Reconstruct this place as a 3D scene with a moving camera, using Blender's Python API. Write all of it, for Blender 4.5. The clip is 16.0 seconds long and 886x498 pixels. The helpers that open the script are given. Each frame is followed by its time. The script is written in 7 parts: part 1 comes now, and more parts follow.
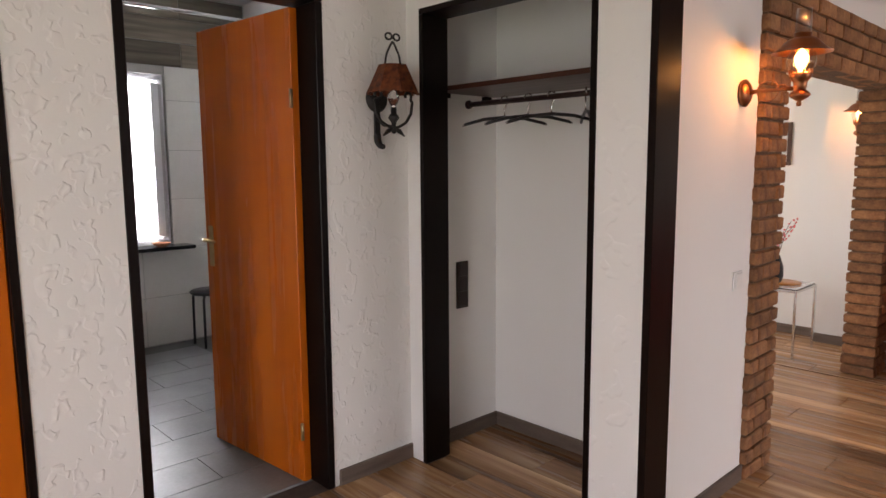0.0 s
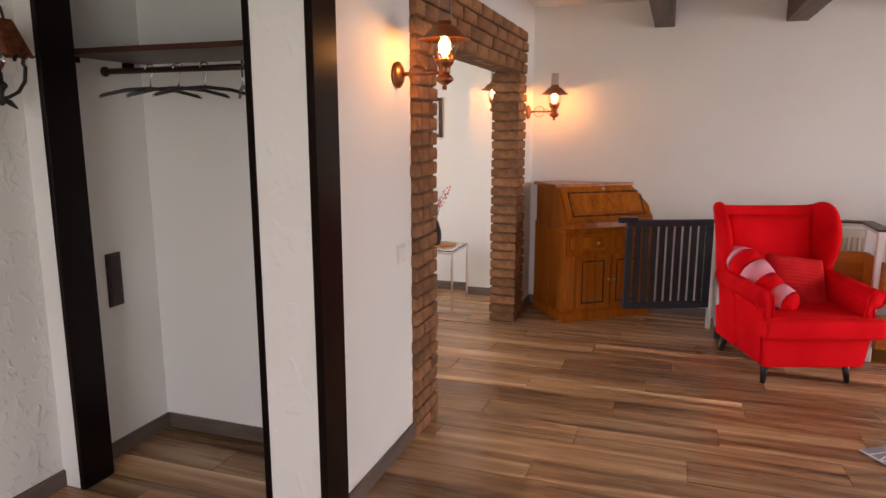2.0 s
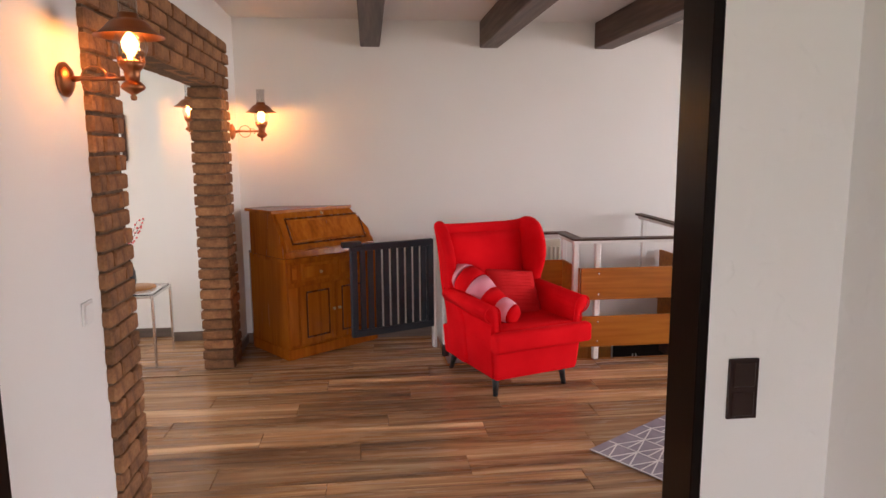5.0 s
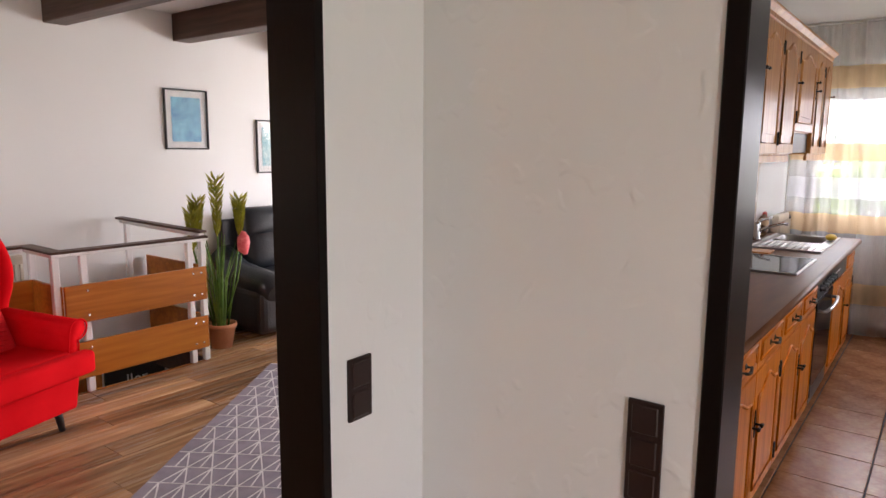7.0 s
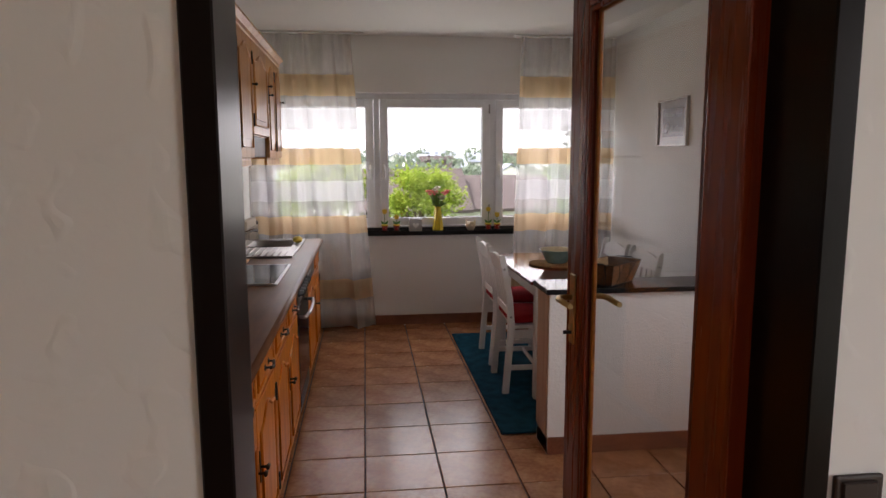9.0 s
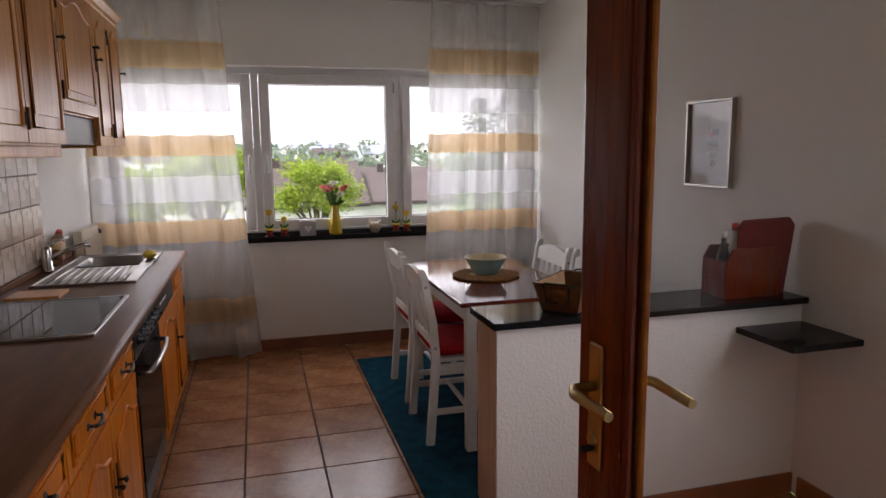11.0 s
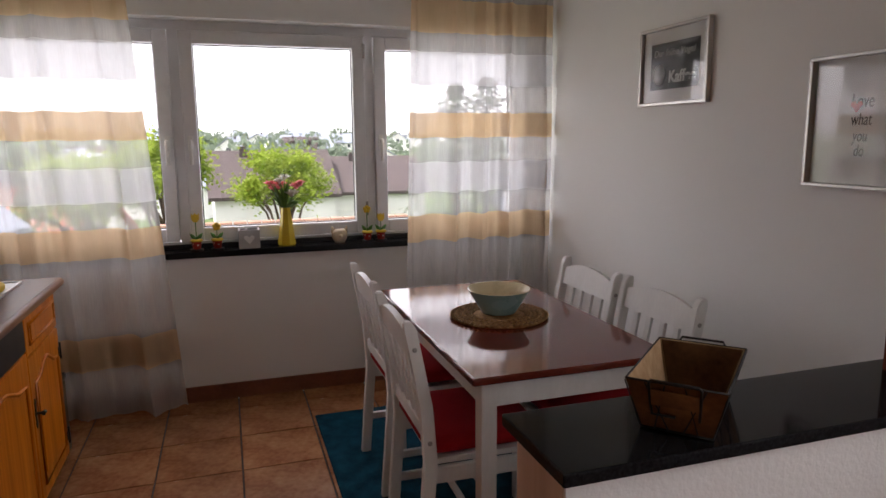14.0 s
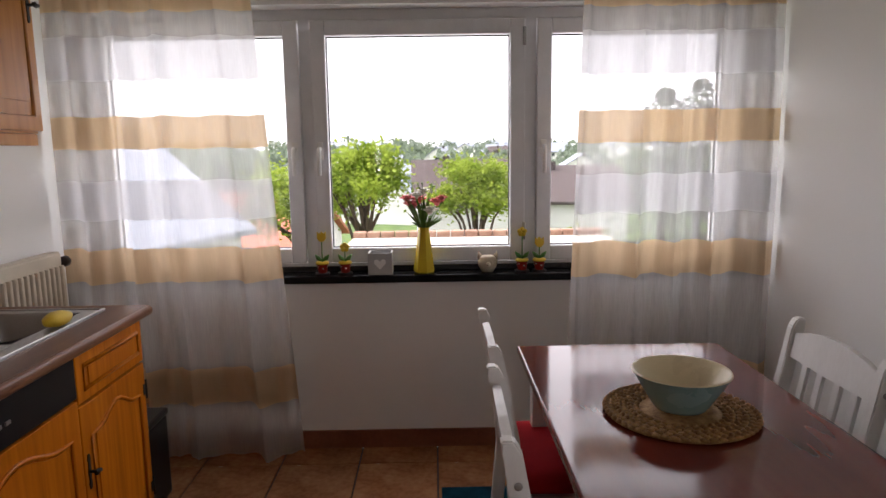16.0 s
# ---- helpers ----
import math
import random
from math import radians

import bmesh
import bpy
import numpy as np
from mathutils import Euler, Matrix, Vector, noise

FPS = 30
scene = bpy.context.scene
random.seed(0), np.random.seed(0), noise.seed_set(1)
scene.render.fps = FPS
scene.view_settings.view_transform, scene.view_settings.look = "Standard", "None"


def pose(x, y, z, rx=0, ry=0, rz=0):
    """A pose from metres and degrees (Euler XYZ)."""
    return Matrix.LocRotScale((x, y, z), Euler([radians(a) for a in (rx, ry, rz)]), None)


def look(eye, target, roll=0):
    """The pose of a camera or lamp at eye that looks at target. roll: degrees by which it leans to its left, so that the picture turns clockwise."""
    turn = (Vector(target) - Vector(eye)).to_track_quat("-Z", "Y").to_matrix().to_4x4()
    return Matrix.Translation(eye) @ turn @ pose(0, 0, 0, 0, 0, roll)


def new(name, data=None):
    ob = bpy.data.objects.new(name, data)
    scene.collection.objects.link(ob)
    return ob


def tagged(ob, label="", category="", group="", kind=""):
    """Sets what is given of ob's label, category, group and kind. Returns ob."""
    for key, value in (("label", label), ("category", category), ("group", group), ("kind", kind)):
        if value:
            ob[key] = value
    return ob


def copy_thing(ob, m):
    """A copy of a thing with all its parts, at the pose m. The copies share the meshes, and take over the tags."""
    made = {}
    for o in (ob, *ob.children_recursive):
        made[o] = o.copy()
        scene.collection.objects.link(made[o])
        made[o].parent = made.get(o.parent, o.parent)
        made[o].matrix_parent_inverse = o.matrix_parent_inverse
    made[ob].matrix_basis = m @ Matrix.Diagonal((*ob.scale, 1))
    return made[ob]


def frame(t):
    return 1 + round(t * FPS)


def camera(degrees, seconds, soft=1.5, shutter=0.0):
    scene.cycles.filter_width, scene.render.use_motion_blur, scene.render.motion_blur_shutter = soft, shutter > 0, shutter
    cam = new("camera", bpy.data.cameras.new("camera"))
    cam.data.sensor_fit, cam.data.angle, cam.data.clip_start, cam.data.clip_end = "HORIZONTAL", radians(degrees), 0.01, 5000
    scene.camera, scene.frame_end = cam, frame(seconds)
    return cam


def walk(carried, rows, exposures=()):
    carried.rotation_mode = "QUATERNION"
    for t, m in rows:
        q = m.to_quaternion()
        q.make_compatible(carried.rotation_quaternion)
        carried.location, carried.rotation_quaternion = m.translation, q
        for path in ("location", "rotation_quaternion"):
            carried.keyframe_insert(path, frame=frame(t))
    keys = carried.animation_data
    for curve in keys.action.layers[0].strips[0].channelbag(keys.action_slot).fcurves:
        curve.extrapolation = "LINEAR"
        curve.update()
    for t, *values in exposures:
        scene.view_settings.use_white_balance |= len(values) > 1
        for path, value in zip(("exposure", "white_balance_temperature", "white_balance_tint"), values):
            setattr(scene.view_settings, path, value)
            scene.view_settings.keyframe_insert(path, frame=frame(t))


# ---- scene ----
cam = camera(67.4, 16.0)
PATH = [
    (0, (1.407, 0.84, 1.458), (2.771, 2.281, 1.209), -0.4),
    (0.5, (1.444, 0.845, 1.481), (2.948, 2.133, 1.202), -0.3),
    (1, (1.48, 0.863, 1.516), (3.165, 1.892, 1.194), -0.1),
    (1.5, (1.518, 0.881, 1.529), (3.338, 1.633, 1.179), -0.1),
    (2, (1.524, 0.867, 1.518), (3.383, 1.512, 1.162), -0.0),
    (2.5, (1.528, 0.867, 1.519), (3.402, 1.467, 1.16), 0.2),
    (3, (1.535, 0.876, 1.52), (3.422, 1.433, 1.163), 0.2),
    (3.2, (1.54, 0.858, 1.52), (3.429, 1.408, 1.164), 0.3),
    (5.5, (2.026, 1.126, 1.501), (3.908, 0.519, 1.202), -0.2),
    (6, (2.139, 1.186, 1.459), (3.844, 0.186, 1.15), 0.6),
    (6.5, (2.241, 1.185, 1.486), (3.724, -0.125, 1.192), 0.9),
    (7, (2.325, 1.24, 1.488), (3.524, -0.333, 1.191), 0.4),
    (7.5, (2.408, 1.255, 1.47), (3.28, -0.521, 1.177), 0.5),
    (8, (2.413, 1.138, 1.458), (2.936, -0.769, 1.161), 0.2),
    (8.5, (2.433, 0.94, 1.459), (2.593, -1.034, 1.179), 0.2),
    (9, (2.476, 0.731, 1.466), (2.246, -1.239, 1.197), -0.2),
    (9.5, (2.505, 0.468, 1.445), (1.97, -1.438, 1.159), -0.9),
    (9.7, (2.483, 0.379, 1.453), (1.913, -1.515, 1.157), -0.9),
    (12, (2.317, -0.591, 1.423), (1.811, -2.504, 1.13), -0.5),
    (12.5, (2.249, -0.742, 1.418), (1.737, -2.652, 1.122), -0.5),
    (13, (2.215, -0.949, 1.424), (1.695, -2.856, 1.121), -0.5),
    (13.5, (2.203, -1.162, 1.43), (1.649, -3.056, 1.106), -0.3),
    (14, (2.14, -1.367, 1.413), (1.532, -3.244, 1.086), -0.5),
    (14.5, (2.096, -1.552, 1.423), (1.505, -3.433, 1.083), -0.3),
    (15, (2.075, -1.766, 1.426), (1.614, -3.681, 1.081), -0.4),
    (15.5, (2.008, -1.933, 1.449), (1.716, -3.884, 1.121), -0.3),
    (16, (1.782, -2.072, 1.397), (1.762, -4.05, 1.103), -0.8),
]
walk(cam, [(t, look(eye, target, roll)) for t, eye, target, roll in PATH],
     exposures=((0, 2.25, 6600, 21), (5.5, 2.4, 6450, 21), (6.5, 2.65, 6300, 20), (7.2, 2.25, 6400, 19), (8, 1.8, 6700, 19), (9, 1.6, 6600, 19), (12, 1.5, 6450, 20), (14.5, 1.45, 6550, 20), (16, 1.45, 6550, 20)))

# ---- daylight: overcast sky, soft sun, area lamps in windows and in added unseen openings ----
world = bpy.data.worlds.new("overcast_sky")
scene.world = world
world.use_nodes = True
wn, wl = world.node_tree.nodes, world.node_tree.links
wn.clear()
sky = wn.new("ShaderNodeTexSky")
sky.sky_type, sky.sun_disc = "NISHITA", False
sky.sun_elevation, sky.sun_rotation = radians(58), radians(100)
sky.air_density, sky.dust_density, sky.ozone_density = 1.0, 2.0, 1.0
desat = wn.new("ShaderNodeHueSaturation")
desat.inputs["Saturation"].default_value = 0.25
bg = wn.new("ShaderNodeBackground")
bg.inputs["Strength"].default_value = 0.15
wo = wn.new("ShaderNodeOutputWorld")
wl.new(sky.outputs[0], desat.inputs["Color"])
cloud = wn.new("ShaderNodeMix")      # thin even cloud over the whole sky
cloud.data_type = "RGBA"
cloud.inputs["Factor"].default_value, cloud.inputs["B"].default_value = 0.6, (9.0, 9.2, 9.5, 1)
wl.new(desat.outputs[0], cloud.inputs["A"])
wl.new(cloud.outputs["Result"], bg.inputs[0])
wl.new(bg.outputs[0], wo.inputs[0])

sun = new("sun", bpy.data.lights.new("sun", "SUN"))
sun.data.energy, sun.data.angle, sun.data.color = 3.0, radians(12), (1.0, 0.96, 0.9)
sun.matrix_world = look((17.5, -8.8, 26), (1.5, -6, 0))


def window_light(name, eye, target, w, h, watts, color=(0.93, 0.97, 1.0)):
    ob = new(name, bpy.data.lights.new(name, "AREA"))
    ob.data.shape, ob.data.size, ob.data.size_y, ob.data.energy, ob.data.color = "RECTANGLE", w, h, watts, color
    ob.matrix_world = look(eye, target)
    return ob


window_light("living_window_light", (5.4, -5.06, 1.35), (5.4, 0, -1.0), 2.6, 1.7, 27, (1.0, 0.95, 0.91))
# unseen lamp added behind the camera to brighten the hall
window_light("entrance_light", (-0.08, 1.5, 1.2), (3, 1.5, 1.2), 0.9, 2.0, 6.0, (1.0, 0.95, 0.93))
# added fill from the west side of the kitchen, no known window there
window_light("kitchen_side_window_light", (0.16, -1.25, 1.5), (3, -1.4, 0.3), 0.9, 1.1, 2.5, (1.0, 0.96, 0.93))
window_light("kitchen_window_light", (1.865, -5.285, 1.43), (1.865, 0, 0.4), 2.9, 1.1, 6.5, (1.0, 0.97, 0.95))
window_light("bathroom_window_light", (3.25, 6.50, 1.52), (3.25, 3, 1.0), 0.55, 1.3, 19)
# out of view, added to light the passage behind the arch
window_light("passage_window_light", (5.6, 4.56, 1.5), (5.6, 2, 1.4), 1.4, 1.3, 4.5, (1.0, 0.95, 0.9))


def bulb_light(name, p, watts):
    ob = new(name, bpy.data.lights.new(name, "POINT"))
    ob.data.energy, ob.data.color, ob.data.shadow_soft_size = watts, (1.0, 0.40, 0.09), 0.036
    ob.matrix_world = pose(*p)


# ---- materials ----
def nodes_of(name):
    m = bpy.data.materials.new(name)
    m.use_nodes = True
    return m, m.node_tree.nodes, m.node_tree.links, m.node_tree.nodes["Principled BSDF"]


def ramp(n, stops):
    r = n.new("ShaderNodeValToRGB")
    while len(r.color_ramp.elements) < len(stops):
        r.color_ramp.elements.new(0.5)
    for e, (p, c) in zip(r.color_ramp.elements, stops):
        e.position, e.color = p, (*c, 1)
    return r


def stuff_mat(name, c1, c2, scale=6.0, rough=0.5, rough2=None, bump=0.1, bscale=120.0, dist=0.002, metal=0.0, stretch=(1, 1, 1), vary=0.0, coat=0.0, sheen=0.0, detail=4.0, spec=0.4):
    """Two colours mixed by coarse and fine noise, with relief of its own size."""
    m, n, l, b = nodes_of(name)
    tc, mp = n.new("ShaderNodeTexCoord"), n.new("ShaderNodeMapping")
    mp.inputs["Scale"].default_value = stretch
    l.new(tc.outputs["Object"], mp.inputs[0])
    big, fine = n.new("ShaderNodeTexNoise"), n.new("ShaderNodeTexNoise")
    big.inputs["Scale"].default_value, big.inputs["Detail"].default_value = scale, detail
    fine.inputs["Scale"].default_value, fine.inputs["Detail"].default_value = bscale, 3
    l.new(mp.outputs[0], big.inputs["Vector"])
    l.new(mp.outputs[0], fine.inputs["Vector"])
    mix = n.new("ShaderNodeMath")
    mix.operation = "MULTIPLY_ADD"
    mix.inputs[1].default_value = 0.3
    l.new(fine.outputs[0], mix.inputs[0])
    sc = n.new("ShaderNodeMath")
    sc.operation = "MULTIPLY"
    sc.inputs[1].default_value = 0.7
    l.new(big.outputs[0], sc.inputs[0])
    l.new(sc.outputs[0], mix.inputs[2])
    r = ramp(n, [(0.35, c1), (0.65, c2)])
    l.new(mix.outputs[0], r.inputs[0])
    out = r.outputs[0]
    if vary:
        oi, hs = n.new("ShaderNodeObjectInfo"), n.new("ShaderNodeHueSaturation")
        mr = n.new("ShaderNodeMapRange")
        mr.inputs["To Min"].default_value, mr.inputs["To Max"].default_value = 1 - vary, 1 + vary
        l.new(oi.outputs["Random"], mr.inputs[0])
        l.new(mr.outputs[0], hs.inputs["Value"])
        l.new(out, hs.inputs["Color"])
        out = hs.outputs[0]
    l.new(out, b.inputs["Base Color"])
    rr = n.new("ShaderNodeMapRange")
    rr.inputs["To Min"].default_value, rr.inputs["To Max"].default_value = rough, rough2 if rough2 is not None else min(1, rough + 0.12)
    l.new(big.outputs[0], rr.inputs[0])
    l.new(rr.outputs[0], b.inputs["Roughness"])
    b.inputs["Metallic"].default_value, b.inputs["Coat Weight"].default_value = metal, coat
    b.inputs["Specular IOR Level"].default_value = spec if not metal else 0.5
    if bump:
        bp = n.new("ShaderNodeBump")
        bp.inputs["Strength"].default_value, bp.inputs["Distance"].default_value = bump, dist
        l.new(fine.outputs[0], bp.inputs["Height"])
        l.new(bp.outputs[0], b.inputs["Normal"])
    return m


def wood_mat(name, dark, mid, light, axis="Z", rough=0.35, vary=0.0, fine=1.0, coat=0.0, bands=7.0, shift=True, spec=0.3, relief=0.18, sway=1.0):
    """Grain that runs along one axis, each piece cut from another place of the log."""
    m, n, l, b = nodes_of(name)
    tc, mp = n.new("ShaderNodeTexCoord"), n.new("ShaderNodeMapping")
    s = {"X": (0.35, 6, 6), "Y": (6, 0.35, 6), "Z": (6, 6, 0.35)}[axis]
    mp.inputs["Scale"].default_value = [v * fine for v in s]
    l.new(tc.outputs["Object"], mp.inputs[0])
    oi = n.new("ShaderNodeObjectInfo")
    if shift:
        sc = n.new("ShaderNodeVectorMath")
        sc.operation = "SCALE"
        sc.inputs[0].default_value = (31, 17, 23)
        l.new(oi.outputs["Random"], sc.inputs["Scale"])
        l.new(sc.outputs[0], mp.inputs["Location"])
    a, f = n.new("ShaderNodeTexNoise"), n.new("ShaderNodeTexNoise")
    a.inputs["Scale"].default_value, a.inputs["Detail"].default_value, a.inputs["Distortion"].default_value = 1.3, 6, 1.2
    f.inputs["Scale"].default_value, f.inputs["Detail"].default_value = bands, 8
    l.new(mp.outputs[0], a.inputs["Vector"])
    l.new(mp.outputs[0], f.inputs["Vector"])
    mix = n.new("ShaderNodeMix")
    mix.inputs["Factor"].default_value = 0.42
    l.new(a.outputs[0], mix.inputs["A"])
    l.new(f.outputs[0], mix.inputs["B"])
    r = ramp(n, [(0.32, dark), (0.5, mid), (0.68, light)])
    l.new(mix.outputs["Result"], r.inputs[0])
    out = r.outputs[0]
    if vary:
        hs, mr = n.new("ShaderNodeHueSaturation"), n.new("ShaderNodeMapRange")
        mr.inputs["To Min"].default_value, mr.inputs["To Max"].default_value = 1 - vary, 1 + vary
        l.new(oi.outputs["Random"], mr.inputs[0])
        l.new(mr.outputs[0], hs.inputs["Value"])
        l.new(out, hs.inputs["Color"])
        out = hs.outputs[0]
    l.new(out, b.inputs["Base Color"])
    rr = n.new("ShaderNodeMapRange")
    rr.inputs["To Min"].default_value, rr.inputs["To Max"].default_value = rough + 0.1 * sway, rough - 0.05 * sway
    l.new(f.outputs[0], rr.inputs[0])
    l.new(rr.outputs[0], b.inputs["Roughness"])
    b.inputs["Coat Weight"].default_value, b.inputs["Specular IOR Level"].default_value = coat * 0.5, spec
    bp = n.new("ShaderNodeBump")
    bp.inputs["Strength"].default_value, bp.inputs["Distance"].default_value = relief, 0.0015
    l.new(f.outputs[0], bp.inputs["Height"])
    l.new(bp.outputs[0], b.inputs["Normal"])
    return m


def plaster_mat(name, color, strokes=0.0, grain=0.1, size=90):
    """White wall paint, with the ridges of a trowel where strokes is above nought."""
    m, n, l, b = nodes_of(name)
    tc, mp = n.new("ShaderNodeTexCoord"), n.new("ShaderNodeMapping")
    mp.inputs["Scale"].default_value, mp.inputs["Rotation"].default_value = (1, 1, 0.5), (0.5, 0.5, 0.0)
    l.new(tc.outputs["Object"], mp.inputs[0])
    big, fine = n.new("ShaderNodeTexNoise"), n.new("ShaderNodeTexNoise")
    big.inputs["Scale"].default_value, fine.inputs["Scale"].default_value = 0.9, size
    l.new(tc.outputs["Object"], big.inputs["Vector"])
    l.new(tc.outputs["Object"], fine.inputs["Vector"])
    r = ramp(n, [(0.3, [c * 0.95 for c in color]), (0.7, color)])
    l.new(big.outputs[0], r.inputs[0])
    l.new(r.outputs[0], b.inputs["Base Color"])
    b.inputs["Roughness"].default_value = 0.7
    bp = n.new("ShaderNodeBump")
    bp.inputs["Strength"].default_value, bp.inputs["Distance"].default_value = min(1, grain), 0.002 * max(1, grain)
    l.new(fine.outputs[0], bp.inputs["Height"])
    last = bp
    if strokes:
        w, gap = n.new("ShaderNodeTexNoise"), n.new("ShaderNodeTexNoise")
        w.inputs["Scale"].default_value, w.inputs["Detail"].default_value, w.inputs["Distortion"].default_value = 13.0 if strokes > 0.4 else 8.0, 0.5, 0.8
        gap.inputs["Scale"].default_value, gap.inputs["Detail"].default_value = 22.0 if strokes > 0.4 else 15.0, 1.0
        l.new(mp.outputs[0], w.inputs["Vector"])
        l.new(tc.outputs["Object"], gap.inputs["Vector"])
        ridge = ramp(n, [(0.41, (0, 0, 0)), (0.48, (1, 1, 1)), (0.52, (0.9, 0.9, 0.9)), (0.66, (0, 0, 0))])
        broken = ramp(n, [(0.5, (0, 0, 0)), (0.57, (1, 1, 1))] if strokes > 0.4 else [(0.54, (0, 0, 0)), (0.62, (1, 1, 1))])
        l.new(w.outputs[0], ridge.inputs[0])
        l.new(gap.outputs[0], broken.inputs[0])
        rr = n.new("ShaderNodeMath")
        rr.operation = "MULTIPLY"
        l.new(ridge.outputs[0], rr.inputs[0])
        l.new(broken.outputs[0], rr.inputs[1])
        b2 = n.new("ShaderNodeBump")
        b2.inputs["Strength"].default_value, b2.inputs["Distance"].default_value = strokes, 0.006
        l.new(rr.outputs[0], b2.inputs["Height"])
        l.new(bp.outputs[0], b2.inputs["Normal"])
        last = b2
    l.new(last.outputs[0], b.inputs["Normal"])
    return m


def plain(name, c, rough=0.4, metal=0.0, coat=0.0):
    return stuff_mat(name, [v * 0.88 for v in c], c, scale=9, rough=rough, bump=0.04, bscale=200, metal=metal, coat=coat)


def glass_mat(name, tint=(1, 1, 1), rough=0.0):
    m, n, l, b = nodes_of(name)
    b.inputs["Base Color"].default_value, b.inputs["Roughness"].default_value = (*tint, 1), rough
    b.inputs["Transmission Weight"].default_value, b.inputs["IOR"].default_value = 1.0, 1.45
    return m


def pane_mat(name, clear=0.9):
    """Thin flat glass: mostly clear, with a mirror's share that grows towards grazing."""
    m, n, l, b = nodes_of(name)
    n.remove(b)
    t, g, mx, lw = n.new("ShaderNodeBsdfTransparent"), n.new("ShaderNodeBsdfGlossy"), n.new("ShaderNodeMixShader"), n.new("ShaderNodeLayerWeight")
    lw.inputs["Blend"].default_value = 0.5
    pw, ma = n.new("ShaderNodeMath"), n.new("ShaderNodeMath")
    pw.operation, ma.operation = "POWER", "MULTIPLY_ADD"
    pw.inputs[1].default_value, ma.inputs[1].default_value, ma.inputs[2].default_value = 5.0, 0.8, 0.035
    g.inputs["Roughness"].default_value = 0.02
    t.inputs[0].default_value = (clear, clear, clear, 1)
    l.new(lw.outputs["Facing"], pw.inputs[0])
    l.new(pw.outputs[0], ma.inputs[0])
    l.new(ma.outputs[0], mx.inputs[0])
    l.new(t.outputs[0], mx.inputs[1])
    l.new(g.outputs[0], mx.inputs[2])
    l.new(mx.outputs[0], n["Material Output"].inputs[0])
    return m


def sheer_mat(name, c, clear):
    """Woven net: part open, part thread that scatters light to both sides."""
    m, n, l, b = nodes_of(name)
    n.remove(b)
    t, d, tr = n.new("ShaderNodeBsdfTransparent"), n.new("ShaderNodeBsdfDiffuse"), n.new("ShaderNodeBsdfTranslucent")
    tc, nz = n.new("ShaderNodeTexCoord"), n.new("ShaderNodeTexNoise")
    mp = n.new("ShaderNodeMapping")
    mp.inputs["Scale"].default_value = (160, 160, 14)
    l.new(tc.outputs["Object"], mp.inputs[0])
    l.new(mp.outputs[0], nz.inputs["Vector"])
    nz.inputs["Scale"].default_value = 1.0
    rr = n.new("ShaderNodeMapRange")
    rr.inputs["To Min"].default_value, rr.inputs["To Max"].default_value = max(0, clear - 0.06), min(1, clear + 0.06)
    l.new(nz.outputs[0], rr.inputs[0])
    d.inputs[0].default_value = tr.inputs[0].default_value = (*c, 1)
    a, f = n.new("ShaderNodeMixShader"), n.new("ShaderNodeMixShader")
    a.inputs[0].default_value = 0.45
    l.new(d.outputs[0], a.inputs[1])
    l.new(tr.outputs[0], a.inputs[2])
    l.new(rr.outputs[0], f.inputs[0])
    l.new(a.outputs[0], f.inputs[1])
    l.new(t.outputs[0], f.inputs[2])
    l.new(f.outputs[0], n["Material Output"].inputs[0])
    return m


def leaf_mat(name, c1, c2):
    """Leaves that let part of the light through."""
    m, n, l, b = nodes_of(name)
    n.remove(b)
    tc, nz = n.new("ShaderNodeTexCoord"), n.new("ShaderNodeTexNoise")
    nz.inputs["Scale"].default_value = 2.2
    l.new(tc.outputs["Object"], nz.inputs["Vector"])
    r = ramp(n, [(0.35, c1), (0.65, c2)])
    l.new(nz.outputs[0], r.inputs[0])
    d, t, mx = n.new("ShaderNodeBsdfDiffuse"), n.new("ShaderNodeBsdfTranslucent"), n.new("ShaderNodeMixShader")
    mx.inputs[0].default_value = 0.45
    l.new(r.outputs[0], d.inputs[0])
    l.new(r.outputs[0], t.inputs[0])
    l.new(d.outputs[0], mx.inputs[1])
    l.new(t.outputs[0], mx.inputs[2])
    l.new(mx.outputs[0], n["Material Output"].inputs[0])
    return m


def glow_mat(name, c, strength):
    m, n, l, b = nodes_of(name)
    b.inputs["Base Color"].default_value = b.inputs["Emission Color"].default_value = (*c, 1)
    b.inputs["Emission Strength"].default_value = strength
    return m


WHITE = (0.8, 0.8, 0.78)
PLASTER_STROKES = plaster_mat("troweled_plaster", WHITE, 0.5)
PLASTER_FAINT = plaster_mat("lightly_troweled_plaster", WHITE, 0.3)
PLASTER = plaster_mat("smooth_plaster", WHITE, 0.0, 0.12)
WOODCHIP = plaster_mat("coarse_plaster", (0.8, 0.79, 0.77), 0.0, 1.3, 75)
CEILING = plaster_mat("ceiling_paint", (0.8, 0.79, 0.77), 0.0, 0.15)
FRAME_DARK = stuff_mat("dark_brown_frame_paint", (0.005, 0.0028, 0.0022), (0.009, 0.005, 0.004), 3, 0.25, 0.36, 0.05, 90, stretch=(1, 1, 0.2), spec=0.13)
PLANK = wood_mat("plank_floor", (0.065, 0.03, 0.014), (0.36, 0.2, 0.097), (0.72, 0.5, 0.29), "Y", 0.24, 0.34, 0.75, bands=5.0, spec=0.3)
GROUT = stuff_mat("grout", (0.05, 0.035, 0.03), (0.09, 0.065, 0.055), 20, 0.8)
